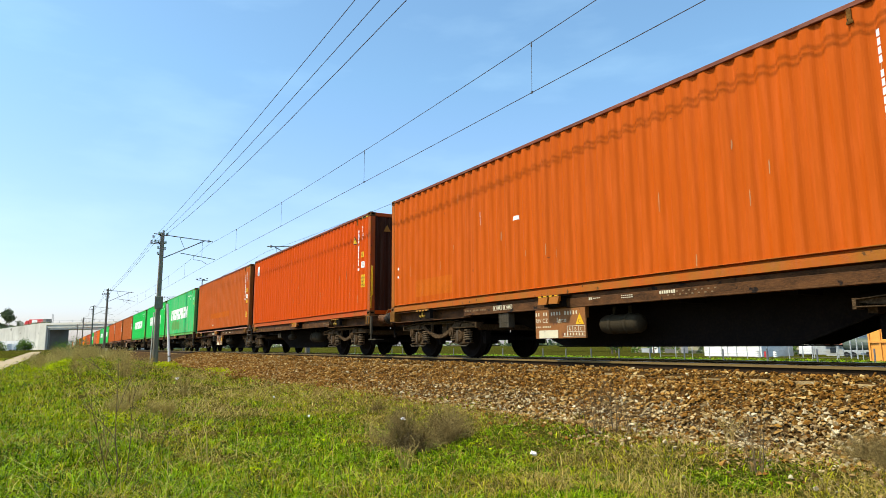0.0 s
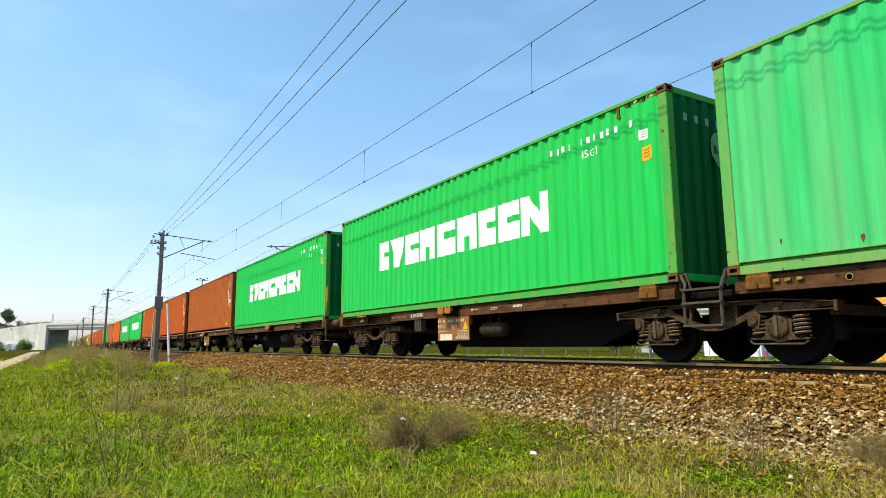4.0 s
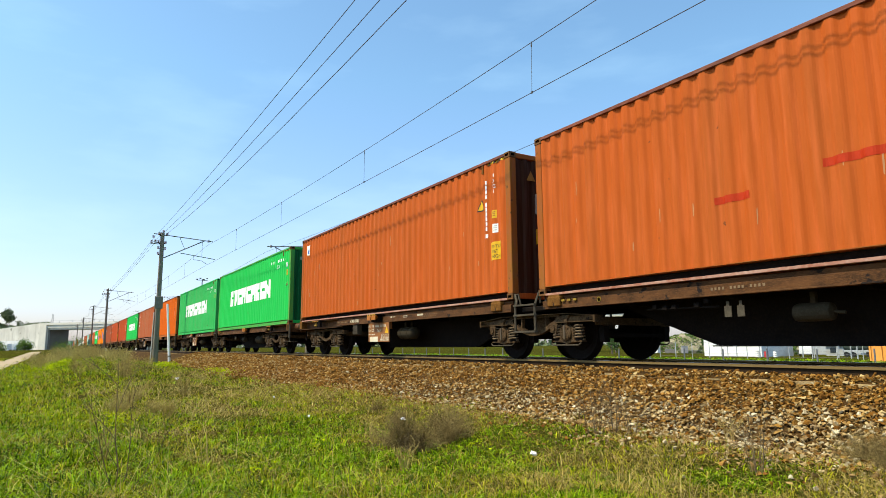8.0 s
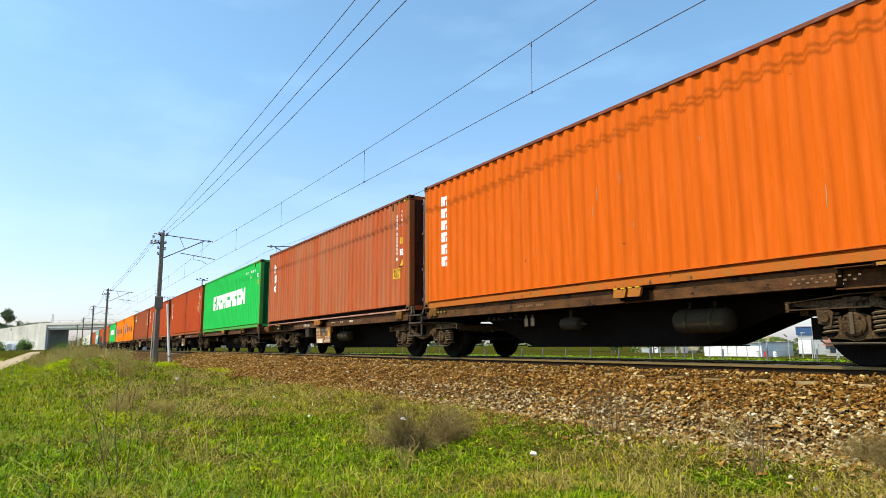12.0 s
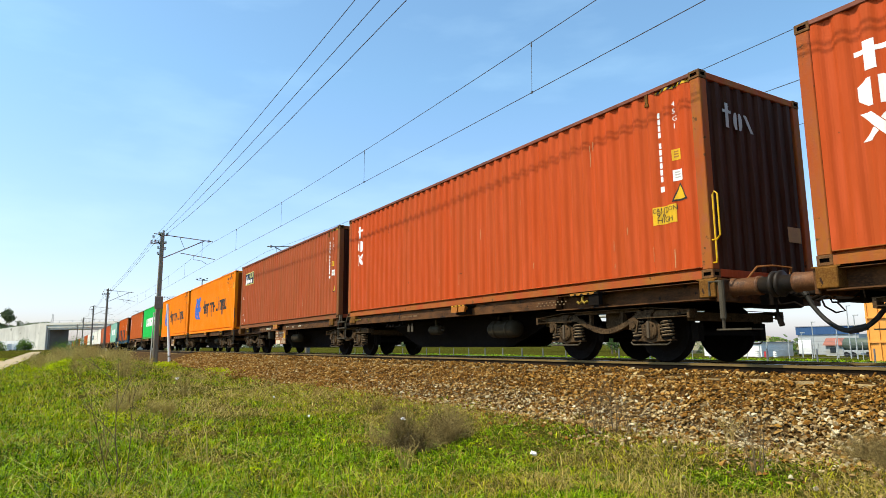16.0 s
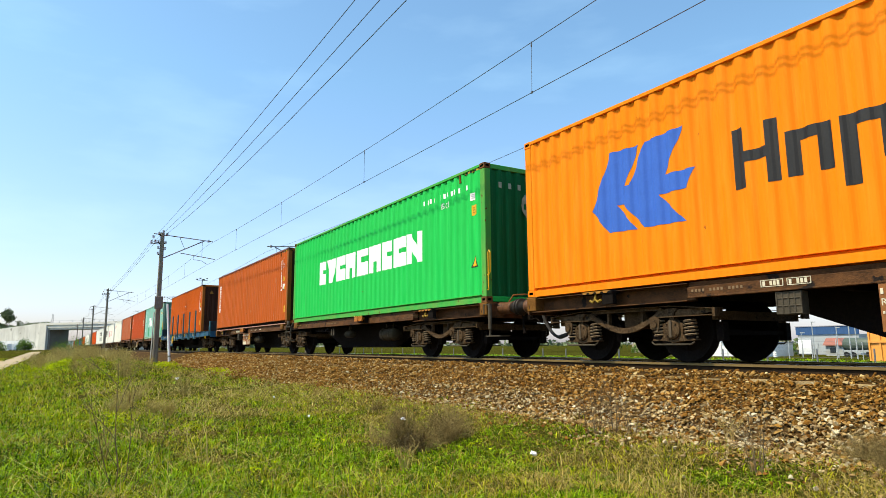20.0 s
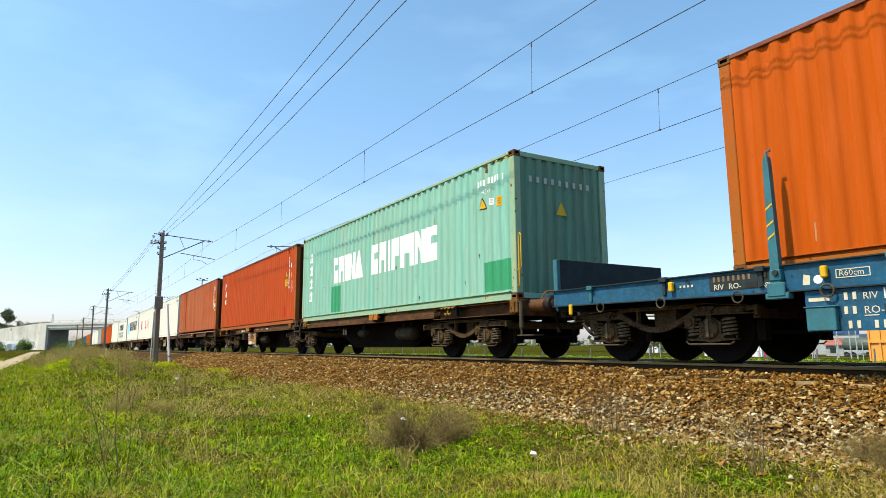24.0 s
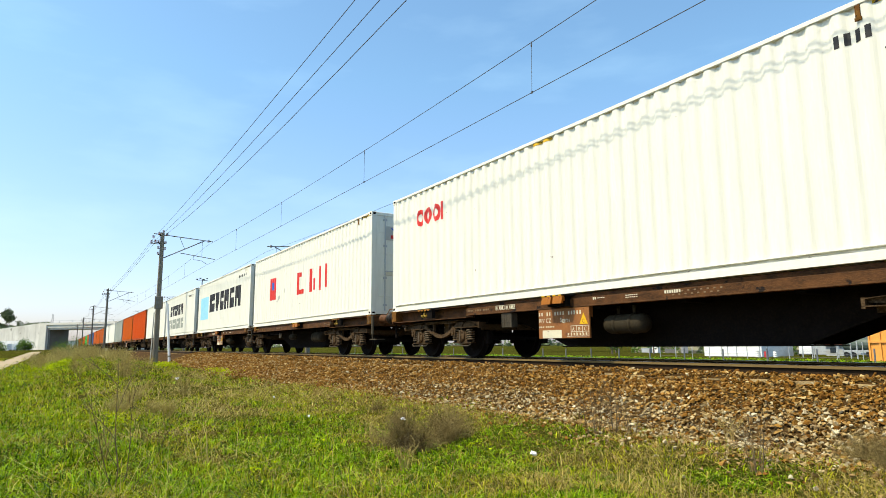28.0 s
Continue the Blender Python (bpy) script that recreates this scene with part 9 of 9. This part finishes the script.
for k, (x, y, sx, sz) in enumerate(((-104.0, 112.0, 2.6, 1.1), (-100.6, 111.0, 1.4, 1.5), (-97.0, 111.5, 2.2, 0.9), (-93.5, 112.0, 1.2, 1.6), (-88.0, 116.0, 2.4, 1.4), (-84.0, 118.0, 1.6, 2.2), (-72.0, 104.0, 1.6, 1.2), (-62.0, 105.0, 1.3, 1.7), (-46.5, 100.0, 1.8, 2.4), (-44.0, 97.0, 1.2, 1.3))):
    cr = thing("storage_crate", "weathered pale crate stored in the yard", "crate", "yard crates", "", pose(x, y, yard_z(x, y), 0, 0, 17 * k))
    part("body", boxes((-sx / 2, sx / 2, -0.6, 0.6, 0.1, sz), bevel=0.03), (M_STEEL, M_HOUSEWHITE, M_DARKCONC, M_ROOF)[k % 4], cr)
    part("lid", boxes((-sx / 2 - 0.04, sx / 2 + 0.04, -0.64, 0.64, sz, sz + 0.08)), M_STEEL, cr)
    for a in (-1, 1):
        part("runner", boxes((a * sx * 0.3 - 0.1, a * sx * 0.3 + 0.1, -0.6, 0.6, 0, 0.1)), M_DARKCONC, cr)
ob = thing("loading_gantry", "orange ribbed steel loading bin at the yard fence", "bin", "", "", pose(-27.2, 60.0, yard_z(-27, 60) - 0.05))
part("body", boxes((-3.4, 3.4, -2, 2, 0.1, 6.4), bevel=0.05), M_ORANGEBOX, ob)
for k in range(8):
    part("rib", boxes((-3.45 + 0.95 * k, -3.3 + 0.95 * k, -2.12, -2.0, 0.1, 6.3)), M_ORANGEBOX, ob)
for z in (1.9, 4.2):
    part("band", boxes((-3.45, 3.45, -2.16, -2.0, z, z + 0.2)), M_ORANGEBOX, ob)
part("plinth", boxes((-3.5, 3.5, -2.1, 2.1, -0.5, 0.12)), M_DARKCONC, ob)

# yard fence: posts, wire mesh rails
fence = thing("wire_fence", "wire fence on grey concrete posts along the yard", "fence")
for k in range(17):
    x = -62.0 + 2.7 * k
    z = yard_z(x, 66.0)
    part("post", boxes((x - 0.04, x + 0.04, 65.96, 66.04, z - 0.2, z + (2.3 if k % 2 else 2.0)), bevel=0.01), M_STEEL, fence)
for k in range(6):
    z = yard_z(-60, 66.0) + 0.3 + 0.36 * k
    part("wire", tube(bmesh.new(), [(-62, 66, z), (-40, 66, z - 0.02), (-18.8, 66, z)], 0.012, 4), M_ARM, fence)
# poles with lamps in the yard
for x, y, hh in ((-62.0, 84.0, 6.5), (-55.6, 80.0, 4.0), (-51.5, 84.0, 3.6), (-48.8, 82.0, 5.0), (-46.6, 84.0, 4.2), (-44.0, 82.0, 7.0), (-41.3, 78.0, 5.5), (-36.5, 75.0, 6.0)):
    lp = thing("yard_pole", "tall grey steel pole in the yard", "pole", "yard poles", "", pose(x, y, yard_z(x, y)))
    part("shaft", rod(bmesh.new(), (0, 0, 0), (0, 0, hh), 0.09, 8, 0.06), M_STEEL, lp)
    part("head", boxes((-0.12, 0.5, -0.08, 0.08, hh - 0.05, hh + 0.06), bevel=0.01), M_STEEL, lp)
# meadow fence posts just behind the line
for k in range(30):
    x = -95.0 + 3.1 * k
    st = thing("fence_post", "thin dark fence stake in the far meadow", "post", "far meadow fence", "", pose(x, 30.0, yard_z(x, 30.0)))
    part("stake", boxes((-0.035, 0.035, -0.035, 0.035, -0.1, 1.0)), M_ARM, st)
# made-up red and white drums in place of a small car and pale spots
for k, (x, y, mat, lab) in enumerate(((-57.4, 84.5, M_TRUCKRED, "red drum standing in for a distant car"), (-58.6, 84.2, M_HOUSEWHITE, "white drum standing in for a pale spot"), (-56.2, 84.9, M_HOUSEWHITE, "white drum standing in for a pale spot"))):
    dr = thing("steel_drum", lab, "drum", "yard drums", "", pose(x, y, yard_z(x, y)))
    part("shell", lathe(bmesh.new(), [(0.3, 0), (0.32, 0.02), (0.3, 0.05), (0.3, 0.3), (0.32, 0.32), (0.3, 0.34), (0.3, 0.6), (0.32, 0.62), (0.3, 0.64), (0.3, 0.9), (0.32, 0.92)], 18, "z"), mat, dr, "", True)
    part("lid", lathe(bmesh.new(), [(0.28, 0.9), (0.28, 0.925)], 18, "z"), M_STEEL, dr)

for k, (x, y, h, r, s) in enumerate(((-72.5, 92.0, 4.0, 1.2, 1), (-92.0, 100.0, 5.0, 2.4, 2), (-100.0, 96.0, 4.2, 2.2, 3), (-38.0, 100.0, 5.0, 2.2, 5), (-112.0, 110.0, 6.0, 3.0, 6))):
    tree(x, y, yard_z(x, y), h, r, 60 + s, M_LEAF, "young green tree at the yard edge", 420, 0.28)

# far woods and low hills on the horizon
rngw = np.random.RandomState(77)
V, F = [], []
for k in range(420):
    a = math.radians(rngw.uniform(-35, 100))
    r = rngw.uniform(700, 1500)
    x, y = -r * math.cos(a), r * math.sin(a)
    if abs(y) < 40:
        continue
    s = rngw.uniform(3.0, 6.0)
    for _ in range(12):
        p = np.array([x, y, -1.0]) + rngw.normal(0, 1, 3) * (s * 1.6, s * 1.6, s * 0.5) + (0, 0, s * 0.6)
        a1, b1 = rngw.normal(0, 1, 3), rngw.normal(0, 1, 3)
        a1, b1 = a1 / np.linalg.norm(a1) * s * 0.7, b1 / np.linalg.norm(b1) * s * 0.6
        i = len(V)
        V += [p - a1, p + b1, p + a1, p - b1]
        F.append((i, i + 1, i + 2, i + 3))
tagged(mesh_part("distant_woods", raw_mesh("distant_woods", np.array(V), np.array(F)), M_FARTREE), "low distant woods along the horizon", "trees", "", "stuff")

# ---- small things beside the line ----
# white marker post beside the mast and a kilometre stone
mp = thing("marker_post", "leaning white-painted marker post beside the mast", "post", "", "", pose(-42.2, -2.55, float(ballast_z(-42, -2.55)) - 0.1))
part("post", rod(bmesh.new(), (0, 0.05, 0), (0, -0.26, 3.7), 0.085, 10, 0.06), M_HOUSEWHITE, mp)
part("band", rod(bmesh.new(), (0, 0.015, 0.45), (0, 0.008, 0.53), 0.095, 10), M_MAST, mp)
ks = thing("marker_stone", "short white marker stone at the ballast edge", "stone", "", "", pose(-90.0, -3.2, -0.8))
part("stone", boxes((-0.12, 0.12, -0.1, 0.1, 0, 1.05), bevel=0.03), M_HOUSEWHITE, ks)

# dead weeds: single plants of note, then the brushy bank
TWIGS = [twig_mesh(100 + k, n, h, r, t) for k, (n, h, r, t) in enumerate(((80, 0.52, 0.28, 0.004), (115, 0.46, 0.3, 0.004), (18, 0.7, 0.24, 0.0055), (40, 1.15, 0.5, 0.006), (54, 1.35, 0.6, 0.007), (30, 0.95, 0.45, 0.006)))]
TWIGS += [dome_mesh(77, 330, 0.62, 0.0026), twig_mesh(107, 11, 0.85, 0.24, 0.004)]
for k, me in enumerate(TWIGS):
    me.materials.append(M_SHRUB if k == 7 else M_BUSH if k == 6 else M_TWIG)
DRYTWIGS = [me.copy() for me in TWIGS]
for me in DRYTWIGS:
    me.materials.clear()
    me.materials.append(M_DRY)


def dead_weed(x, y, kind, turn, scale, label, dry=False):
    z = float(max(ground_z(x, y), ballast_z(x, y) if y > -2.95 else -9))
    ob = new("dead_weed", (DRYTWIGS if dry else TWIGS)[kind])
    ob.matrix_basis = pose(x, y, z, 0, 0, turn) @ Matrix.Scale(scale, 4)
    return tagged(ob, label, "weed", "weeds in the meadow")


for x, y, kind, turn, size, label in (
        (-6.25, -5.2, 6, 20, 0.7, "rounded grey-brown dead bush in the grass"), (-6.5, -5.05, 6, 140, 0.6, "rounded grey-brown dead bush in the grass"), (-6.0, -5.1, 6, 250, 0.5, "rounded grey-brown dead bush in the grass"),
        (-6.6, -4.45, 6, 200, 0.75, "dark tangled dead bush near the ballast"), (-6.8, -4.2, 6, 70, 0.65, "dark tangled dead bush near the ballast"), (-6.35, -4.6, 6, 310, 0.5, "dark tangled dead bush near the ballast"),
        (-8.2, -4.2, 6, 90, 0.4, "low grey-brown tangle of dead twigs"), (-9.6, -3.9, 6, 30, 0.35, "low grey-brown tangle of dead twigs"), (-12.9, -3.7, 1, 150, 0.5, "low grey-brown tangle of dead twigs"),
        (-5.25, -3.25, 7, 30, 0.85, "upright dark dry stalks at the ballast foot"), (-5.15, -3.1, 7, 160, 0.9, "upright dark dry stalks at the ballast foot"), (-5.4, -3.2, 7, 260, 0.75, "upright dark dry stalks at the ballast foot"), (-4.9, -3.1, 7, 60, 0.7, "upright dark dry stalks at the ballast foot"),
        (-3.15, -3.6, 7, 200, 0.8, "thin dry stalks at the ballast foot"), (-3.3, -3.4, 7, 300, 0.6, "thin dry stalks at the ballast foot"), (-4.0, -2.7, 2, 60, 0.5, "upright dry stalks at the ballast foot"),
        (-2.75, -2.75, 6, 10, 0.5, "dry thorny bush at the ballast foot"), (-2.45, -2.85, 6, 70, 0.55, "dry thorny bush at the ballast foot"), (-2.3, -3.0, 6, 170, 0.5, "dry thorny bush at the ballast foot")):
    dead_weed(x, y, kind, turn, size, label)
# the dark heart of the bush
heart = mesh_part("dead_weed", dome_mesh(78, 260, 0.2, 0.005), M_SHRUB)
heart.matrix_basis = pose(-6.05, -5.15, float(ground_z(-6.05, -5.15)))
tagged(heart, "dark dense heart of a dead bush", "weed", "weeds in the meadow")
for x, y, k in ((-12.3, -7.5, 0), (-11.6, -7.0, 1), (-13.4, -7.3, 0), (-15.0, -7.0, 1), (-10.9, -6.9, 0)):
    dead_weed(x, y, k, 70 * k + 40 * x, 0.75, "pale dry tangle of old stalks in the grass", True)
rr = random.Random(4)
for k in range(46):
    a, dd = math.radians(rr.uniform(-22, 30)), rr.uniform(5.5, 26)
    x, y = EYE[0] - dd * math.cos(a), EYE[1] + dd * math.sin(a)
    if y > -3.4 or -12.6 < y < -10.8:
        continue
    dead_weed(x, y, 2, rr.uniform(0, 360), rr.uniform(0.25, 0.5), "small dry weed among the grass", rr.random() < 0.6)
for k in range(85):
    x, y = rr.uniform(-80, -33), rr.gauss(-7.2, 1.3)
    if not -10.3 < y < -4.2:
        continue
    dead_weed(x, y, rr.choice((3, 4, 5, 5)), rr.uniform(0, 360), rr.uniform(0.6, 1.05), "tall dry weed on the overgrown bank", rr.random() < 0.92)
for k in range(16):
    dead_weed(rr.uniform(-31, -15), rr.uniform(-8.0, -5.8), rr.choice((3, 5)), rr.uniform(0, 360), rr.uniform(0.35, 0.75), "spindly dry weed on the meadow", rr.random() < 0.5)
# young bare shrub in the foreground
shrub = thing("bare_shrub", "slender young leafless shrub in the grass", "shrub", "", "", pose(-5.78, -7.99, float(ground_z(-5.78, -7.99))))
sr = random.Random(12)


def limb(p, way, length, r, depth):
    """A crooked limb with side shoots, as the points of its parts."""
    pts, q, w = [p], p, way.normalized()
    for _ in range(5):
        w = (w + Vector((sr.uniform(-1, 1), sr.uniform(-1, 1), sr.uniform(-0.3, 0.6))) * 0.22).normalized()
        q = q + w * length / 5
        pts.append(q)
    bm = bmesh.new()
    for k, (a, b) in enumerate(zip(pts, pts[1:])):
        rod(bm, a, b, r * (1 - 0.14 * k), 5, r * (0.86 - 0.14 * k))
    part("stem" if depth == 0 else "branch", bm, M_SHRUB, shrub)
    if depth < 2:
        for k in range(4 if depth == 0 else 2):
            a = pts[1 + (k + depth) % 5]
            limb(a, w + Vector((sr.uniform(-1, 1), sr.uniform(-1, 1), 0.2)) * 0.9, length * sr.uniform(0.3, 0.5), r * 0.6, depth + 1)


limb(Vector((0, 0, -0.03)), Vector((-0.05, 0.0, 1)), 1.1, 0.006, 0)
limb(Vector((0.02, 0, -0.03)), Vector((0.1, -0.22, 1)), 0.9, 0.0045, 0)
limb(Vector((0.0, 0.03, -0.03)), Vector((-0.3, 0.14, 1)), 0.95, 0.0045, 0)
limb(Vector((0.03, 0.08, -0.03)), Vector((0.2, 0.5, 1)), 0.6, 0.0035, 0)
bush = tree(-68.0, -7.0, float(ground_z(-68, -7.0)) - 0.7, 2.1, 1.5, 21, M_LEAFY, "leafy green bush on the overgrown bank", 3000, 0.045)
bush = tree(-60.0, -8.2, float(ground_z(-60, -8.2)) - 0.5, 1.7, 1.2, 22, M_LEAFY, "leafy green bush on the overgrown bank", 2400, 0.04)
# litter
for k, (x, y, s) in enumerate(((-8.0, -4.25, 0.05), (-4.86, -4.5, 0.045), (-20.0, -5.4, 0.08), (-13.0, -4.6, 0.04), (-9.2, -5.2, 0.03))):
    lt = thing("litter_scrap", "crumpled white scrap lying in the grass", "litter", "litter", "", pose(x, y, float(ground_z(x, y)) + 0.1, 20 * k, 15, 50 * k))
    bm = bmesh.new()
    bmesh.ops.create_icosphere(bm, subdivisions=2, radius=s)
    for v in bm.verts:
        v.co *= 0.6 + 0.7 * noise.noise(v.co * 60 + Vector((k, 0, 0)))
        v.co.z *= 0.5
    part("scrap", bm, M_LITTER, lt)

# a small insect that flies past close by
INSECT_WAY = ((0, (2.0, -9.46, 1.262)), (9.2, (-2.832, -9.681, 1.83)), (9.9, (-2.203, -8.384, 0.933)), (10.0, (-2.113, -8.199, 0.805)), (10.1, (-2.03, -8.027, 0.684)), (10.7, (-1.491, -6.915, -0.084)), (11.2, (-1.006, -5.92, -0.763)), (28, (4.0, -10.46, 1.262)))
insect = thing("flying_insect", "small dark flying insect with pale wings", "insect")
part("body", lathe(bmesh.new(), [(0.0006, -0.008), (0.002, -0.006), (0.0016, -0.002), (0.0024, 0.001), (0.002, 0.005), (0.001, 0.008)], 8, "x"), M_BLACK, insect, "", True)
for s_ in (-1, 1):
    part("wing", prism(bmesh.new(), [(0.0, 0.001), (-0.004, 0.008), (-0.009, 0.0095), (-0.011, 0.006), (-0.005, 0.0015)], s_ * 0.0012, s_ * 0.0017), M_WHITE, insect, "pale raised wing")


# the nearest ballast stones, one by one
rs = random.Random(9)
for k in range(290):
    x, y = rs.uniform(-7.5, -1.8), rs.uniform(-2.85, -1.45)
    s = rs.uniform(0.026, 0.05)
    o = new("stone", STONE_MESHES[k % len(STONE_MESHES)])
    o.parent = bed
    o.matrix_basis = pose(x, y, float(ballast_z(x, y)) + 0.02, rs.uniform(-30, 30), rs.uniform(-30, 30), rs.uniform(0, 360)) @ Matrix.Scale(s, 4)


# ---- what moves: containers, wagons and their wheels ----
def motions():
    marks = [i * 1.0 for i in range(29)]
    for n, c in CONTAINERS.items():
        walk(c, [(t, pose(run(t) + front(n), 0, DECK)) for t in marks])
    for w, back in WAGONS:
        walk(w, [(t, pose(run(t) + back, 0, 0)) for t in marks])
    # the lorry crosses the bridge towards the ramp
    walk(red_lorry, [(t, SKEW @ pose(3.0, -28.0 - 6.7 * min(t, 14.0), 8.4 - 0.58 * min(t, 14.0), 0, 0, 90)) for t in (0, 1, 2, 3, 5, 8, 11, 14, 20, 28)])
    # the insect crosses the view in half a second
    walk(insect, [(t, pose(*p, 0, 0, -30)) for t, p in INSECT_WAY])
    ticks = [i / 30 for i in range(28 * 30 + 1)]
    spins = [math.degrees((run(t) - run(0)) / 0.46) for t in ticks]
    for w, back in WAGONS:
        if back < -420:
            continue
        for b in w.children:
            if b.name.startswith("bogie"):
                for s in b.children:
                    if s.name.startswith("wheelset"):
                        x = s.location.x
                        walk(s, [(t, pose(x, 0, 0.46, 0, a, 0)) for t, a in zip(ticks, spins)])


motions()
